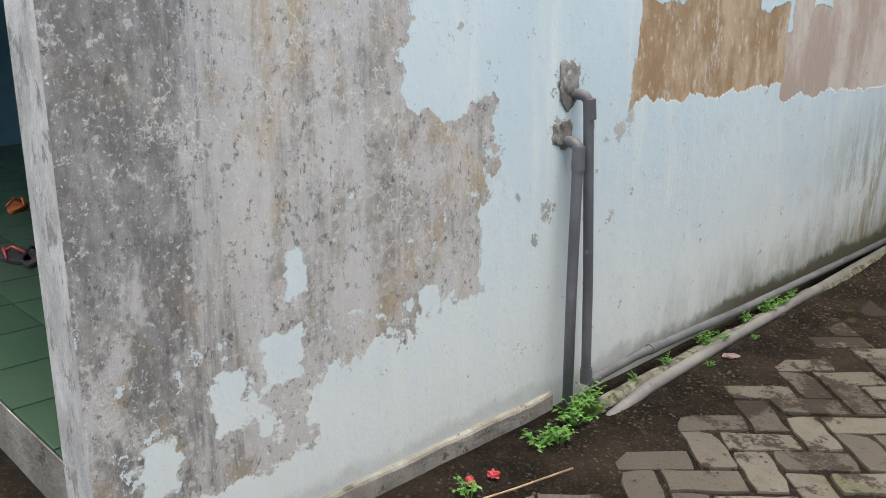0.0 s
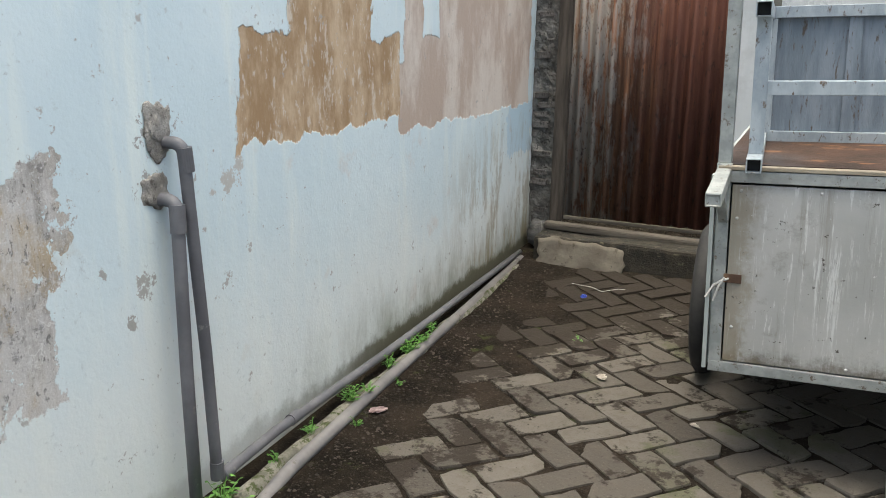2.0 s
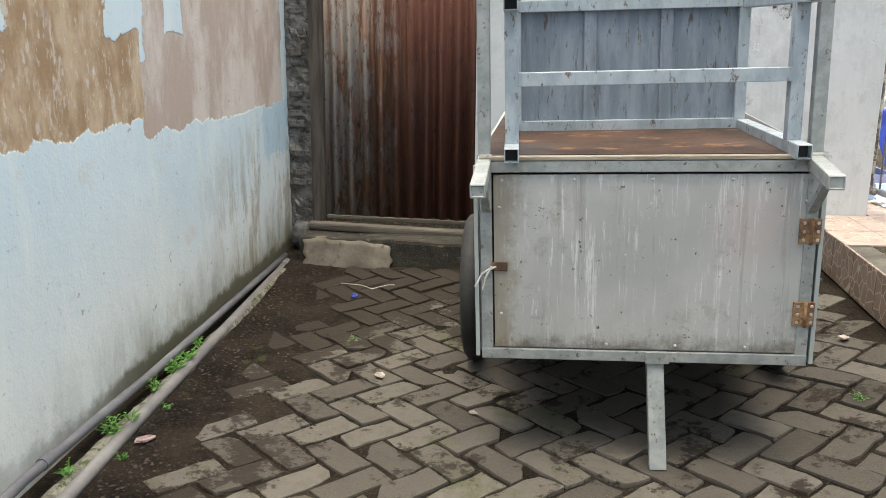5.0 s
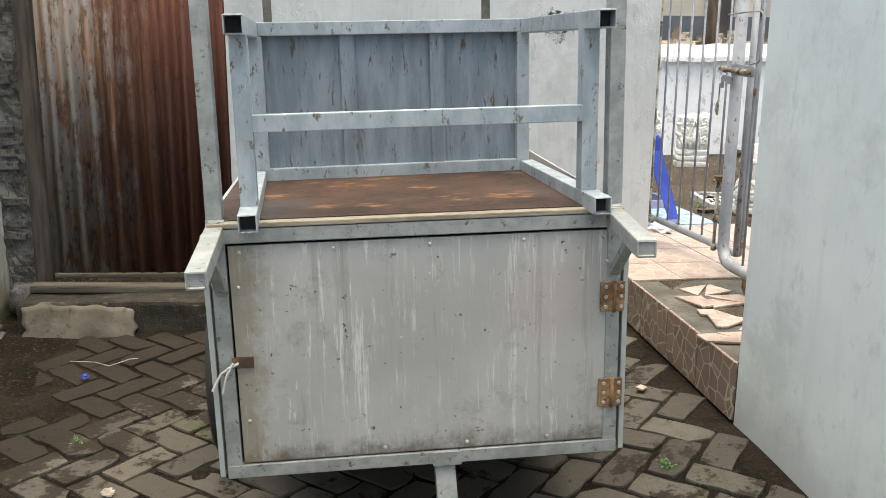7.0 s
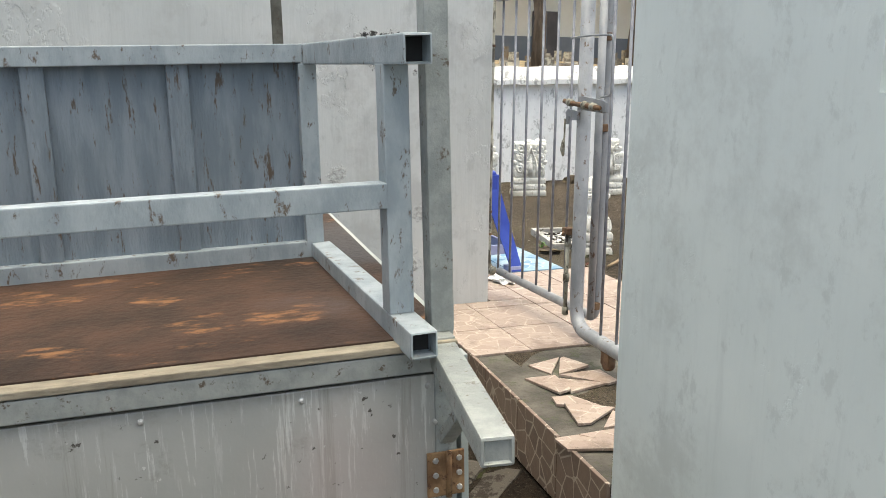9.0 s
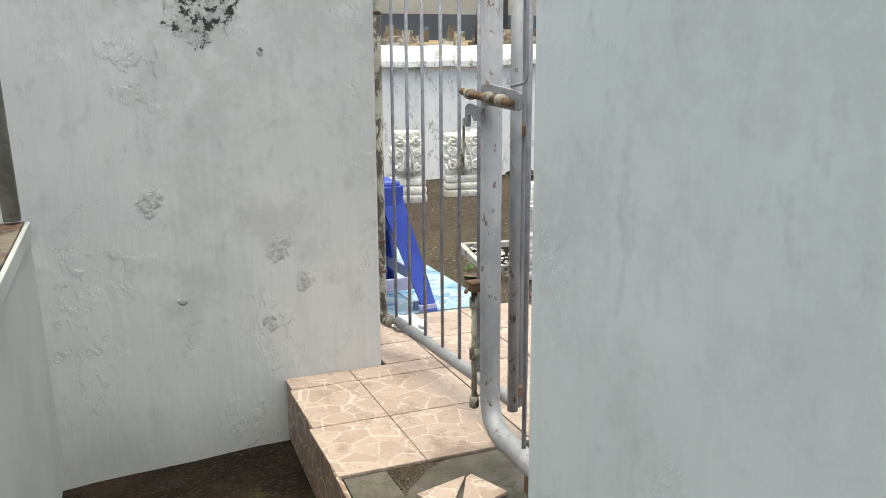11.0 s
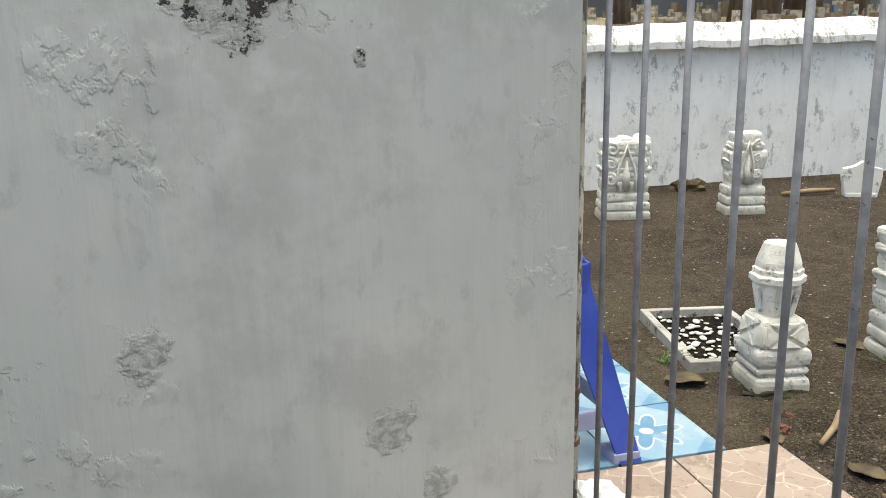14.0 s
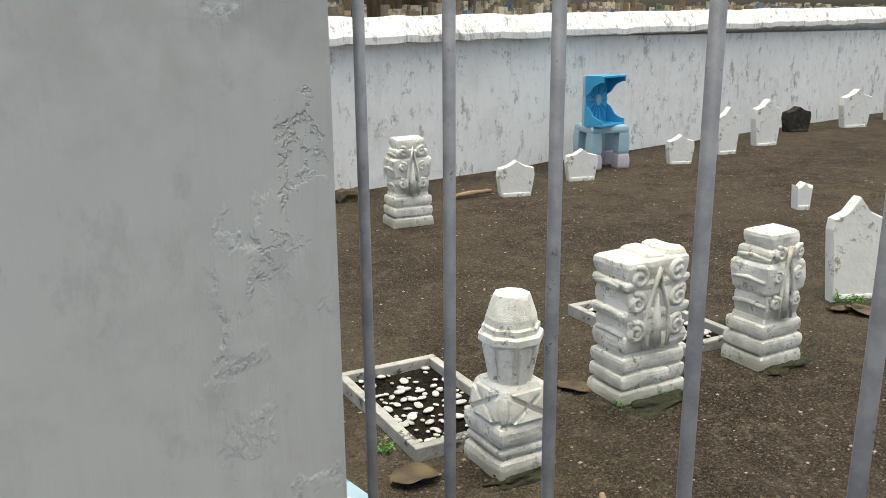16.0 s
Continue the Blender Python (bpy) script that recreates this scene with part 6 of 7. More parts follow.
def octa(bm, tiers):
    return rings(bm, [[(r / math.cos(math.pi / 8) * math.cos(math.pi / 8 + math.pi / 4 * j), r / math.cos(math.pi / 8) * math.sin(math.pi / 8 + math.pi / 4 * j), z) for j in range(8)] for r, z in tiers])
part("neck", octa(bmesh.new(), [(0.048, 0.20), (0.047, 0.23), (0.052, 0.28), (0.064, 0.325)]), "stone", post)
for j in range(8):
    a = math.pi / 4 * j
    m = pose(0, 0, 0, 0, 0, 45 * j)
    bm = bmesh.new()
    rings(bm, [[(0.044, -0.014, 0.22), (0.044, 0.014, 0.22), (0.062, 0.019, 0.315), (0.064, 0, 0.33), (0.062, -0.019, 0.315)], [(0.053, -0.012, 0.225), (0.053, 0.012, 0.225), (0.069, 0.016, 0.31), (0.071, 0, 0.322), (0.069, -0.016, 0.31)]])
    bmesh.ops.recalc_face_normals(bm, faces=bm.faces[:])
    bmesh.ops.transform(bm, matrix=m, verts=bm.verts[:])
    part("petal", bm, "stone", post)
part("collar", octa(bmesh.new(), [(0.066, 0.322), (0.076, 0.332), (0.076, 0.348), (0.068, 0.354), (0.068, 0.368), (0.062, 0.372)]), "stone", post)
part("cap", octa(bmesh.new(), [(0.062, 0.37), (0.060, 0.39), (0.046, 0.435), (0.042, 0.446), (0.030, 0.449)]), "stone", post)


def headstone(x, y, w, h, d, yaw, label, notch=0.6, seed=0, material="marble", lean=0):
    ob = thing("headstone", pose(x, y, YARD - 0.01, lean, 0, yaw), label, "headstone", "plain headstones")
    out = [(-0.40, 0), (0.40, 0), (0.5, notch), (0.47, 0.80), (0.22, 0.86), (0.0, 1.0), (-0.22, 0.86), (-0.47, 0.80), (-0.5, notch)]
    bm = bmesh.new()
    rings(bm, [[(px * w * g, yy, pz * h * (1 if g == 1 else 0.99)) for px, pz in out] for yy, g in ((-d / 2, 0.95), (-d / 2 + 0.01, 1), (d / 2 - 0.01, 1), (d / 2, 0.95))])
    bmesh.ops.recalc_face_normals(bm, faces=bm.faces[:])
    part("slab", bm, material, ob)
    part("foot", boxed(-w * 0.36, w * 0.36, -d * 0.6, d * 0.6, -0.04, 0.035, 0.008), material, ob)
    return ob


plain = "small plain white headstone with a pointed top"
headstone(5.27, 8.77, 0.25, 0.24, 0.06, -25, plain)
headstone(6.02, 8.88, 0.24, 0.23, 0.06, -25, plain)
headstone(4.80, 6.36, 0.22, 0.425, 0.06, -32, "tall plain white headstone with a pointed top", 0.7, lean=-3)
headstone(7.12, 8.84, 0.22, 0.24, 0.07, -30, "low cream headstone with a stepped top")
headstone(7.88, 8.92, 0.22, 0.40, 0.06, -20, "tall narrow cream headstone")
headstone(8.56, 8.97, 0.28, 0.42, 0.08, -20, "cream headstone with a weathered face")
headstone(10.5, 9.10, 0.38, 0.40, 0.08, -20, "wide white headstone by the wall")
headstone(11.5, 9.12, 0.3, 0.5, 0.08, -20, "white headstone by the wall")
headstone(9.70, 9.30, 0.3, 0.26, 0.10, -20, "low dark mossy headstone by the wall", material="dark_concrete")
headstone(6.27, 7.37, 0.10, 0.17, 0.07, -30, "short square white marker post in the soil", 0.9)

# ---- pebble trays ----
def pebble_tray(place, seed, label):
    w, l, t, h = 0.34, 0.555, 0.028, 0.075
    ob = thing("pebble_tray", place, label, "tray", "pebble trays")
    part("rim", box(bmesh.new(), 0, w, 0, t, -0.04, h * 0.5, 0.004), "pale_concrete", ob, "worn concrete rim")
    part("rim", box(bmesh.new(), 0, w, l - t, l, -0.04, h * 0.5, 0.004), "pale_concrete", ob)
    part("rim", box(bmesh.new(), 0, t, t, l - t, -0.04, h * 0.5, 0.004), "pale_concrete", ob)
    part("rim", box(bmesh.new(), w - t, w, t, l - t, -0.04, h * 0.5, 0.004), "pale_concrete", ob)
    part("soil", grid(t, w - t, 8, t, l - t, 12, lambda x, y: 0.008 + 0.006 * noise.noise(Vector((x * 20, y * 20, seed)))), "alley_soil", ob)
    rng = random.Random(seed)
    shapes = []
    for k in range(5):
        bm = bmesh.new()
        bmesh.ops.create_icosphere(bm, subdivisions=2, radius=1)
        for v in bm.verts:
            v.co *= 1 + 0.14 * noise.noise(v.co * 1.3 + Vector((k * 5.0, seed, 0)))
        me = bpy.data.meshes.new("pebble")
        bm.to_mesh(me)
        bm.free()
        for p in me.polygons:
            p.use_smooth = True
        me.materials.append(MAT["pebble"])
        shapes.append(me)
    laid = []
    while len(laid) < 95:
        r = rng.choice((0.006, 0.007, 0.009, 0.011, 0.014))
        x, y = rng.uniform(t + 0.02, w - t - 0.015), min(max(rng.gauss(l * 0.42, 0.14), t + 0.02), l - t - 0.02)
        if any((x - px) ** 2 + (y - py) ** 2 < (r + pr) ** 2 for px, py, pr in laid) and rng.random() < 0.9:
            continue
        laid.append((x, y, r))
        o = new("pebble", rng.choice(shapes))
        o.parent = ob
        o.matrix_basis = pose(x, y, 0.014 + r * 0.2, rng.uniform(-15, 15), rng.uniform(-15, 15), rng.uniform(0, 180)) @ Matrix.Diagonal((r * rng.uniform(1.0, 1.6), r, r * 0.42, 1))


pebble_tray(pose(2.655, 6.425, YARD, 0, 0, -11), 1, "concrete-rimmed tray of soil with white pebbles")
pebble_tray(pose(3.70, 6.42, YARD, 0, 0, -11), 2, "concrete-rimmed tray of white pebbles behind a gravestone")

# ---- blue plastic stool behind the wall's corner ----
stool = thing("plastic_stool", pose(1.972, 6.15, LEDGE + 0.004, 0, 0, 3) @ Matrix.Diagonal((1, 1, 0.91, 1)), "royal blue plastic stool with splayed legs on flowered tiles", "stool")
bm = bmesh.new()
slab(bm, 0.27, 0.27, 0.545, 0.575, 0.25, 0.25, 0.012)
part("seat", bm, "blue_plastic", stool, smooth=False)
for sx in (-1, 1):
    for sy in (-1, 1):
        bm = bmesh.new()
        loops = []
        for t in (0.0, 0.25, 0.5, 0.75, 1.0):
            z, o, wd = 0.56 * (1 - t), 0.125 + 0.115 * t, 0.105 - 0.045 * t
            loops.append([(sx * o, sy * o, z), (sx * (o - wd), sy * o, z), (sx * (o - wd), sy * (o - 0.012), z), (sx * (o - 0.014), sy * (o - 0.014), z), (sx * (o - 0.012), sy * (o - wd), z), (sx * o, sy * (o - wd), z)])
        rings(bm, loops)
        bmesh.ops.recalc_face_normals(bm, faces=bm.faces[:])
        leg = part("leg", bm, "blue_plastic", stool)
        o = 0.238
        part("foot", boxed(min(sx * o, sx * (o - 0.075)), max(sx * o, sx * (o - 0.075)), min(sy * o, sy * (o - 0.075)), max(sy * o, sy * (o - 0.075)), 0.0, 0.03, 0.004), "lilac_plastic", leg, "faded lilac foot")
for sy in (-1, 1):
    part("apron", boxed(-0.20, 0.20, sy * 0.20 - 0.008, sy * 0.20 + 0.008, 0.10, 0.155, 0.004), "lilac_plastic", stool, "faded lilac cross band")
    part("side_panel", boxed(-0.13, 0.13, sy * 0.138 - 0.006, sy * 0.138 + 0.006, 0.36, 0.55, 0.004), "blue_plastic", stool)
for sx in (-1, 1):
    part("apron", boxed(sx * 0.20 - 0.008, sx * 0.20 + 0.008, -0.19, 0.19, 0.10, 0.155, 0.004), "lilac_plastic", stool)
    part("side_panel", boxed(sx * 0.138 - 0.006, sx * 0.138 + 0.006, -0.13, 0.13, 0.36, 0.55, 0.004), "blue_plastic", stool)

# pale stool with a cyan basin on its side, against the yard wall
low_stool = thing("plastic_stool", pose(6.57, 9.17, YARD, 0, 0, -20) @ Matrix.Diagonal((0.82, 0.9, 1, 1)), "pale blue plastic stool with faded pink feet by the yard wall", "stool")
part("seat", slab(bmesh.new(), 0.40, 0.32, 0.27, 0.33, 0.38, 0.30, 0.015), "pale_plastic", low_stool)
for sx in (-1, 1):
    for sy in (-1, 1):
        leg = part("leg", slab(bmesh.new(), 0.12, 0.10, 0.11, 0.28, 0.11, 0.09, 0.008), "pale_plastic", low_stool)
        leg.location = (sx * 0.145, sy * 0.11, 0)
        part("foot", slab(bmesh.new(), 0.13, 0.11, 0.0, 0.11, 0.12, 0.10, 0.008), "pink_plastic", leg, "faded pink foot")
side_stool = thing("plastic_stool", pose(6.52, 9.19, YARD + 0.327, 0, 0, -84) @ Matrix.Diagonal((0.85, 0.85, 1, 1)), "bright cyan ribbed plastic stool lying on its side on another stool", "stool")
part("seat", boxed(-0.03, 0.0, -0.175, 0.175, 0.0, 0.37, 0.012), "pale_plastic", side_stool, "pale blue seat shell")
part("underside", boxed(0.0, 0.008, -0.155, 0.155, 0.02, 0.35, 0.003), "cyan_plastic", side_stool, "bright cyan ribbed underside")
for j in range(14):
    a = 2 * math.pi * j / 14
    k = 0.15 / max(abs(math.cos(a)), abs(math.sin(a)))
    part("rib", sweep(bmesh.new(), [(0.012, 0.04 * math.cos(a), 0.185 + 0.04 * math.sin(a)), (0.012, k * math.cos(a), 0.185 + k * math.sin(a))], 0.008, 6), "cyan_plastic", side_stool)
part("hub", disc_lathe(bmesh.new(), [(0.04, 0.0), (0.04, 0.022), (0.028, 0.024)], 16, pose(0.006, 0, 0.185, 0, 90, 0)), "pale_plastic", side_stool)
for z0, up in ((0.0, 1), (0.37, -1)):
    for sy in (-1, 1):
        bm = bmesh.new()
        prof = [(0.0, 0.0), (0.19, 0.0), (0.19, 0.045), (0.15, 0.05), (0.09, 0.075), (0.04, 0.13), (0.0, 0.15)]
        rings(bm, [[(x, sy * 0.172, z0 + up * z) for x, z in prof], [(x, sy * 0.158, z0 + up * z) for x, z in prof]])
        bmesh.ops.recalc_face_normals(bm, faces=bm.faces[:])
        part("leg", bm, "cyan_plastic", side_stool)
    part("leg_panel", boxed(0.0, 0.19, -0.158, 0.158, min(z0, z0 + up * 0.014), max(z0, z0 + up * 0.014), 0.002), "cyan_plastic", side_stool)

# ---- dead leaves, sticks and grit in the yard ----
def dry_leaf(x, y, size, yaw, label, lift=0.004):
    bm = bmesh.new()
    n = 8
    top = []
    for i in range(n + 1):
        t = i / n
        w = size * 0.42 * math.sin(math.pi * (0.06 + 0.9 * t)) * (1 + 0.2 * math.sin(9 * t))
        z = lift + 0.05 * size * math.sin(5 * t)
        top.append([bm.verts.new((s * w, size * (t - 0.5), z + abs(s) * size * 0.09)) for s in (-1, -0.5, 0, 0.5, 1)])
    for a, b in zip(top, top[1:]):
        for k in range(4):
            bm.faces.new((a[k], a[k + 1], b[k + 1], b[k]))
    geom = bmesh.ops.extrude_face_region(bm, geom=bm.faces[:])
    bmesh.ops.translate(bm, verts=[v for v in geom["geom"] if isinstance(v, bmesh.types.BMVert)], vec=(0, 0, 0.002))
    bmesh.ops.recalc_face_normals(bm, faces=bm.faces[:])
    ob = mesh_object("dead_leaf", bm, "dry_leaf", True)
    ob.matrix_basis = pose(x, y, YARD + 0.002, 6, 4, yaw) @ Matrix.Scale(0.65, 4)
    return tagged(ob, label, "dead leaf", "dead leaves")


dl = "curled yellow-brown dead leaf on the soil"
for x, y, s, a in [(2.60, 6.36, 0.20, 80), (3.29, 6.47, 0.17, 20), (4.66, 6.24, 0.22, -30), (4.62, 6.30, 0.13, 60), (2.72, 5.72, 0.14, 30), (2.80, 5.48, 0.12, 110), (2.62, 5.95, 0.10, 10), (2.9, 5.75, 0.08, 50)]:
    dry_leaf(x, y, s, a, dl)
for pts, r in (([(2.70, 5.86, YARD + 0.02), (2.80, 5.93, YARD + 0.025), (2.86, 5.99, YARD + 0.03)], 0.010), ([(4.80, 8.92, YARD + 0.02), (5.0, 8.90, YARD + 0.03), (5.16, 8.88, YARD + 0.03)], 0.018), ([(2.66, 5.6, YARD + 0.02), (2.84, 5.52, YARD + 0.02)], 0.009), ([(2.7, 5.35, YARD + 0.02), (2.74, 5.15, YARD + 0.02)], 0.009)):
    o = mesh_object("branch", sweep(bmesh.new(), pts, r, 8, radii=[r * (0.7 + 0.3 * (i % 2)) for i in range(len(pts))]), "twig", True)
    tagged(o, "broken dead branch lying on the soil", "branch", "dead branches")
crumple("brick_fragment", 2.644, 5.983, YARD, 0.035, 60, "brick_red", "broken red brick fragment on the yard soil", "brick fragment", 0.6)
crumple("brick_fragment", 2.683, 5.996, YARD, 0.035, 61, "brick_red", "broken red brick fragment on the yard soil", "brick fragment", 0.6)
crumple("brick_fragment", 2.756, 6.06, YARD, 0.02, 63, "brick_red", "broken red brick fragment on the yard soil", "brick fragment", 0.6)
crumple("coconut_husk", 4.38, 9.36, YARD, 0.15, 31, "dry_leaf", "pile of dry brown husk by the yard wall", "husk", 0.7)
for i, (x, y, s) in enumerate([(2.62, 6.52, 0.04), (2.75, 6.45, 0.03), (3.3, 6.3, 0.035), (3.45, 6.27, 0.04), (3.42, 6.3, 0.03), (4.7, 6.35, 0.06), (4.78, 6.3, 0.05), (2.86, 6.22, 0.025), (4.45, 9.72, 0.05), (3.92, 6.22, 0.03)]):
    weed(x, y, YARD, s, 70 + i, 10)

rng = random.Random(77)
bm = bmesh.new()
verts, faces = [], []
for _ in range(26000):
    x, y = rng.uniform(2.3, 8.5), rng.uniform(4.6, 9.7)
    if x < 2.58 or rng.random() > 4.2 / (0.6 + 0.45 * ((x - 2.4) + (y - 5))):
        continue
    r = rng.choice((0.0022, 0.003, 0.0035, 0.0045, 0.006))
    z = ground_z(x, y)
    a = rng.uniform(0, 6.28)
    b = len(verts)
    for k in range(4):
        verts.append((x + r * 1.3 * math.cos(a + 1.57 * k), y + r * math.sin(a + 1.57 * k), z + 0.001))
    verts.append((x, y, z + r * rng.uniform(0.5, 1.0)))
    faces += [(b + k, b + (k + 1) % 4, b + 4) for k in range(4)]
me = bpy.data.meshes.new("gravel")
me.from_pydata(verts, [], faces)
me.materials.append(MAT["grit"])
tagged(new("gravel", me), "scattered brown grit and small stones on the yard soil", "gravel", kind="stuff")

rng = random.Random(78)
verts, faces = [], []
for _ in range(2600):
    x, y = -1.33 + abs(rng.gauss(0, 0.28)), rng.uniform(1.2, 5.1)
    if x > 0.4:
        continue
    r = rng.choice((0.002, 0.0025, 0.003, 0.004, 0.006))
    z = max(ground_z(x, y), 0.0 if x > -0.95 else -1)
    a = rng.uniform(0, 6.28)
    b = len(verts)
    for k in range(4):
        verts.append((x + r * 1.3 * math.cos(a + 1.57 * k), y + r * math.sin(a + 1.57 * k), z))
    verts.append((x, y, z + r * rng.uniform(0.5, 1.0)))
    faces += [(b + k, b + (k + 1) % 4, b + 4) for k in range(4)]
me = bpy.data.meshes.new("soil_crumbs")
me.from_pydata(verts, [], faces)
me.materials.append(MAT["crumb"])
tagged(new("soil_crumbs", me), "dark soil crumbs and grit along the blue wall", "soil", kind="stuff")

# ---- beyond the yard wall: graves, house, trees ----
rng = random.Random(5)
bm = bmesh.new()
for _ in range(1100):
    x, y = rng.uniform(0, 34), 10.2 + 11 * rng.random() ** 1.3
    z = ground_z(x, y)
    w, h = rng.uniform(0.06, 0.22), rng.uniform(0.08, 0.30)
    box(bm, x - w / 2, x + w / 2, y - 0.05, y + 0.05, z - 0.1, z + h)
far_graves = mesh_object("far_graves", bm, "far_stone")
tagged(far_graves, "crowd of small pale grave markers on the rise beyond the wall", "graves", kind="stuff")

house = thing("house", pose(0, 0, 0), "single-storey cream house with a slate-coloured dado beyond the graves", "house")
hz = 1.70
part("wall", boxed(4, 19, 22.5, 28, hz - 0.3, hz + 3.0), "house_wall", house, "cream plaster wall")
part("dado", boxed(3.97, 19.03, 22.46, 22.5, hz - 0.3, hz + 0.62), "house_dado", house, "slate-grey painted dado")
part("roof", rings(bmesh.new(), [[(3.2, 21.6, hz + 2.75), (19.8, 21.6, hz + 2.75), (19.8, 28.9, hz + 2.75), (3.2, 28.9, hz + 2.75)], [(3.2, 21.6, hz + 2.85), (19.8, 21.6, hz + 2.85), (19.8, 28.9, hz + 2.85), (3.2, 28.9, hz + 2.85)], [(7, 25.2, hz + 4.6), (16, 25.2, hz + 4.6), (16, 25.3, hz + 4.6), (7, 25.3, hz + 4.6)]]), "roof", house, "brown tiled hip roof")
for x in (10.0, 13.2, 16.0, 6.6):
    win = part("window", boxed(x, x + 0.75, 22.43, 22.47, hz + 0.1, hz + 1.25), "house_dark", house, "dark shuttered window")
    part("frame", boxed(x - 0.06, x + 0.81, 22.44, 22.475, hz + 0.04, hz + 0.1), "house_wall", win)
    part("mullion", boxed(x + 0.36, x + 0.39, 22.41, 22.44, hz + 0.1, hz + 1.25), "house_dado", win)


def tree(x, y, z, r, h, crown, count, seed, label):
    rng = random.Random(seed)
    ob = thing("tree", pose(x, y, z), label, "tree", "trees beyond the wall")
    trunk = sweep(bmesh.new(), [(0, 0, -0.3), (0.05, 0, h * 0.3), (-0.05, 0.05, h * 0.65), (0.05, 0, h)], r, 12, radii=[r * 1.25, r, r * 0.85, r * 0.6])
    part("trunk", trunk, "bark", ob, smooth=True)
    leaves = bmesh.new()
    for k in range(7):
        a = rng.uniform(0, 6.28)
        tip = Vector((crown * 0.8 * math.cos(a), crown * 0.8 * math.sin(a), h + rng.uniform(-0.2, 0.6) * crown))
        part("limb", sweep(bmesh.new(), [(0, 0, h * 0.75), tip * 0.5 + Vector((0, 0, h * 0.5)), tip], r * 0.3, 6, radii=[r * 0.4, r * 0.25, r * 0.08]), "bark", ob, smooth=True)
        for _ in range(count // 7):
            p = tip * rng.uniform(0.5, 1.05) + Vector((rng.gauss(0, crown * 0.22), rng.gauss(0, crown * 0.22), h * 0.25 + rng.gauss(0, crown * 0.2)))
            d = Vector((rng.uniform(-1, 1), rng.uniform(-1, 1), rng.uniform(-0.8, 0.2))).normalized()
            s = d.cross(Vector((0, 0, 1))).normalized()
            l = rng.uniform(0.10, 0.2)
            leaves.faces.new([leaves.verts.new(c) for c in (p, p + d * l * 0.5 + s * l * 0.22, p + d * l, p + d * l * 0.5 - s * l * 0.22)])
    part("crown", leaves, "tree_leaf", ob, "loose green foliage")


tree(9.3, 16.0, 1.55, 0.33, 3.4, 2.2, 2100, 1, "thick-trunked tree with loose green foliage")
tree(10.6, 16.6, 1.55, 0.26, 3.6, 2.4, 2100, 2, "dark-trunked tree with loose green foliage")
tree(6.6, 15.0, 1.5, 0.10, 2.5, 1.5, 1400, 3, "slender tree with bright green leaves")
tree(14.5, 20.0, 1.65, 0.2, 2.4, 2.2, 1800, 4, "low spreading tree by the house")
tree(3.5, 21.0, 1.65, 0.2, 2.2, 2.4, 1800, 6, "low spreading tree by the house")

# ---- pavers, laid in a herringbone at 45 degrees ----
pavement = tagged(new("pavement"), "worn grey concrete pavers in a herringbone pattern with soil joints", "pavement", kind="structure")
A, U0, V0 = 0.116, 0.36, 0.75
rng = random.Random(3)


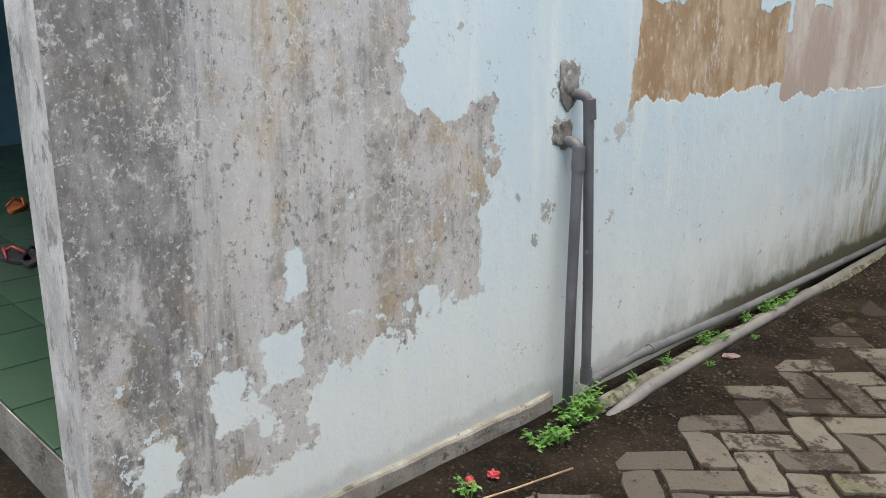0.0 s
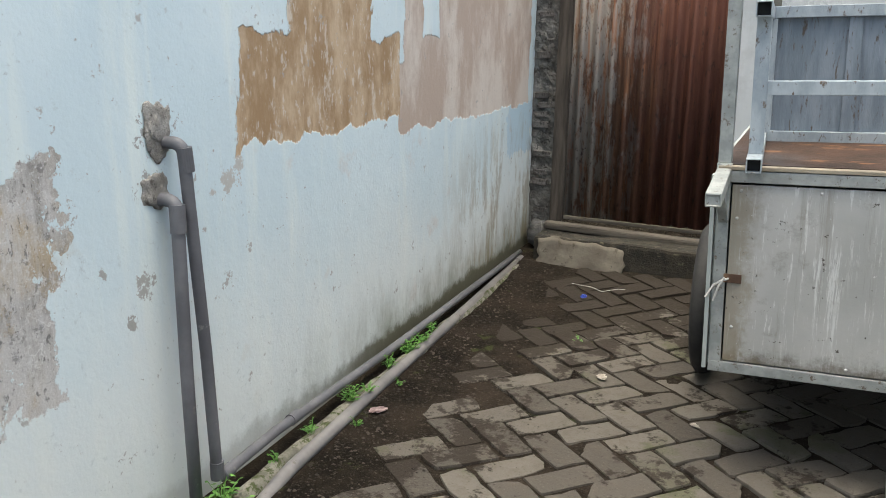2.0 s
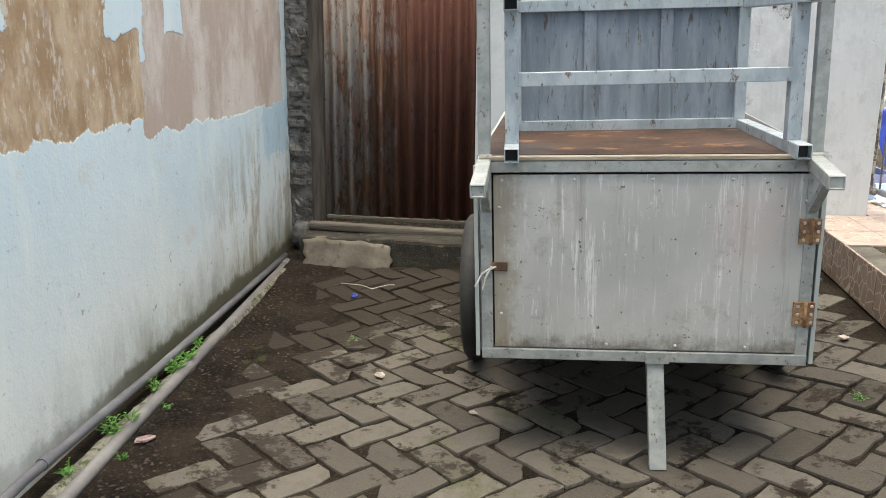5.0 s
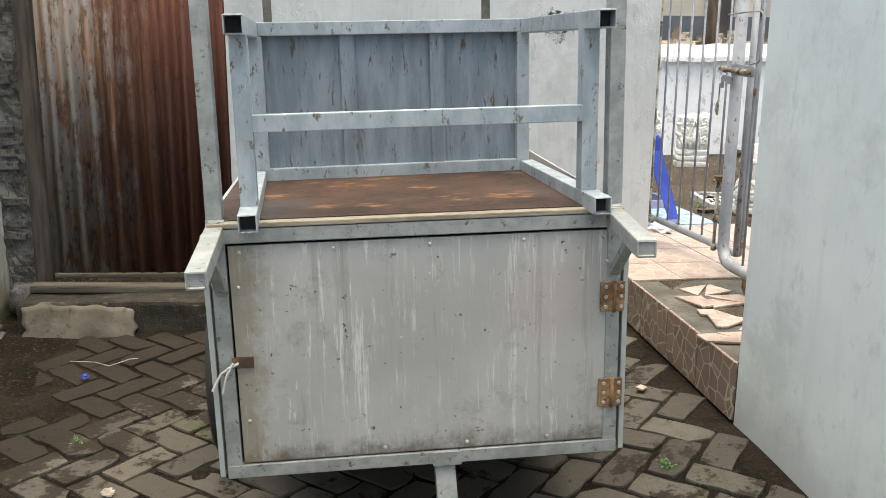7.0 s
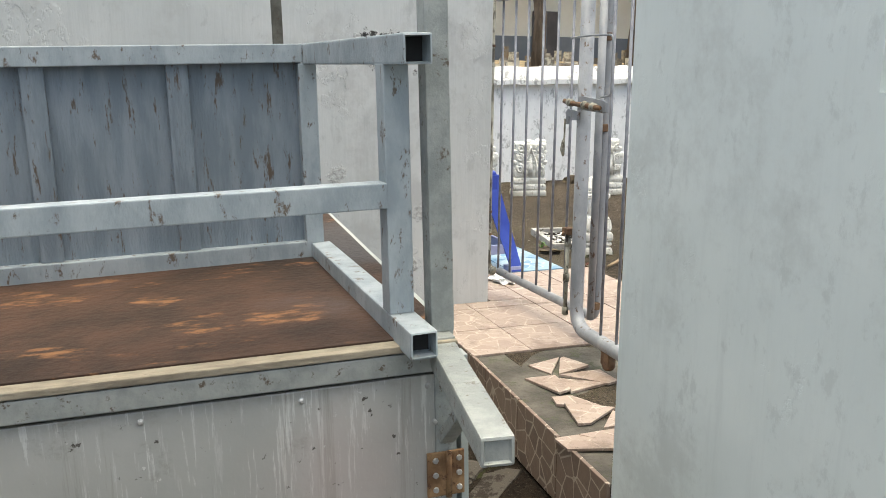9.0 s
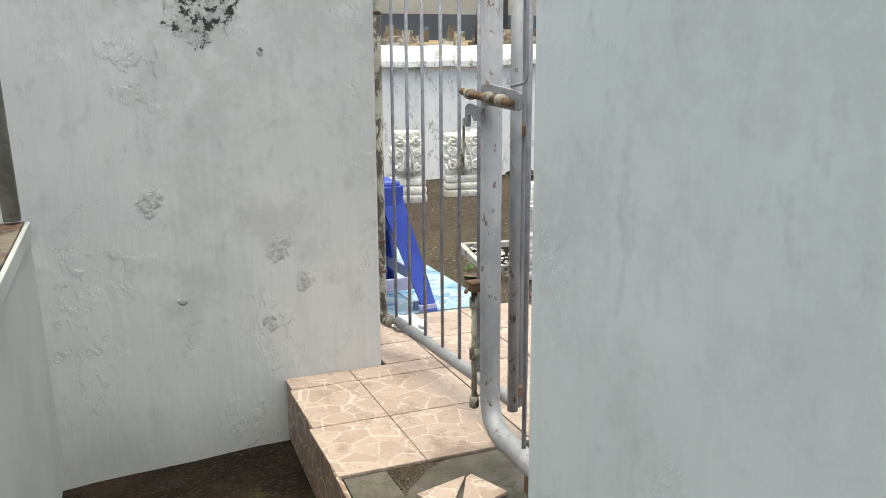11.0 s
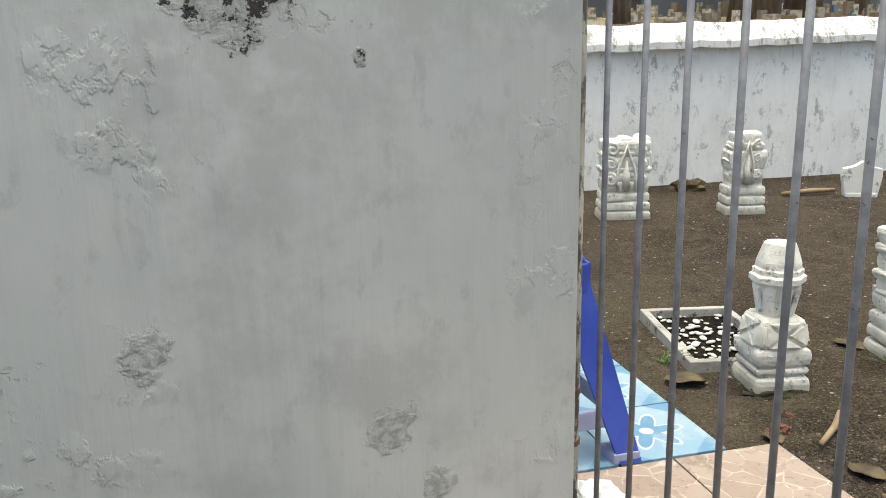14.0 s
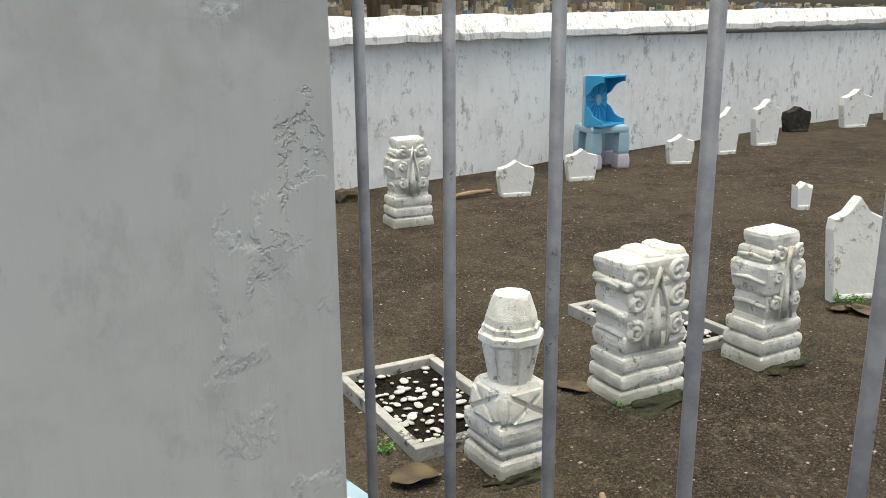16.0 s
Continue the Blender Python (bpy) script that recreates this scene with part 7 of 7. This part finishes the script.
def paver_mesh(seed):
    r = random.Random(seed)
    hl, hw, c = A * 0.938, A * 0.440, 0.005
    outline = []
    for (x0, y0), (x1, y1), n in (((-hl + c, -hw), (hl - c, -hw), 4), ((hl, -hw + c), (hl, hw - c), 2), ((hl - c, hw), (-hl + c, hw), 4), ((-hl, hw - c), (-hl, -hw + c), 2)):
        outline += [(x0 + (x1 - x0) * i / n, y0 + (y1 - y0) * i / n) for i in range(n + 1)]
    jit = [(x + r.uniform(-0.0055, 0.0055), y + r.uniform(-0.0055, 0.0055)) for x, y in outline]
    # broken corners and bitten edges
    for _ in range((0, 1, 1, 2, 0, 3)[seed % 6]):
        deep = r.uniform(0.80, 0.93)
        for q in r.choice(((4, 5), (7, 8), (12, 13), (15, 0))):
            jit[q] = (jit[q][0] * (deep + 0.05), jit[q][1] * deep)
    bm = bmesh.new()
    rings(bm, [[(x * 1.0, y * 1.0, -0.04) for x, y in jit], [(x, y, -0.006) for x, y in jit], [(x * 0.985, y * 0.97, 0.0) for x, y in jit]])
    me = bpy.data.meshes.new("paver")
    bm.to_mesh(me)
    bm.free()
    me.materials.append(MAT["paver"])
    return me


kinds = [paver_mesh(i) for i in range(18)]
rest_v, rest_f, near = [], [], 0
for p in range(-20, 70):
    for q in range(-20, 70):
        s = (p + q) % 4
        if s not in (0, 2):
            continue
        du, dv = (A, A / 2) if s == 0 else (A / 2, A)
        u, v = (p + U0) * A + du, (q + V0) * A + dv
        x, y = (u - v) / math.sqrt(2), (u + v) / math.sqrt(2)
        wob = noise.noise(Vector((x * 3, y * 3, 2)))
        if not (-1.22 < x < ledge_x(y) - 0.10 if y > 3.69 else -1.22 < x < XR - 0.07) or not (-1.5 < y < 5.05):
            continue
        bare = -0.99 - 0.20 * smooth01((2.7 - y) / 0.5) + 0.20 * wob - 0.14 * max(0, y - 3.9)
        if x < bare - 0.10 or (x < bare + 0.10 and rng.random() < 0.3):
            continue
        z = alley_z(x, y) + rng.uniform(-0.004, 0.004) - (0.006 if x < bare + 0.12 else 0)
        gxs = (alley_z(x + 0.05, y) - alley_z(x - 0.05, y)) / 0.1
        gys = (alley_z(x, y + 0.05) - alley_z(x, y - 0.05)) / 0.1
        m = Matrix.Translation((x, y, z)) @ Euler((math.atan(gys) + rng.uniform(-0.018, 0.018), -math.atan(gxs) + rng.uniform(-0.018, 0.018), 0)).to_matrix().to_4x4() @ pose(0, 0, 0, 0, 0, (45 if s == 0 else 135) + rng.choice((0, 180)) + rng.uniform(-1.2, 1.2))
        me = rng.choice(kinds)
        if 1.55 < y < 4.35 and near < 300:
            o = new("paver", me)
            o.parent, o.matrix_basis = pavement, m
            near += 1
        else:
            b = len(rest_v)
            rest_v += [m @ w.co for w in me.vertices]
            rest_f += [[b + k for k in f.vertices] for f in me.polygons]
me = bpy.data.meshes.new("pavers")
me.from_pydata(rest_v, [], rest_f)
me.materials.append(MAT["paver"])
o = new("pavers", me)
o.parent = pavement
tagged(o, "further pavers of the same herringbone", kind="stuff")
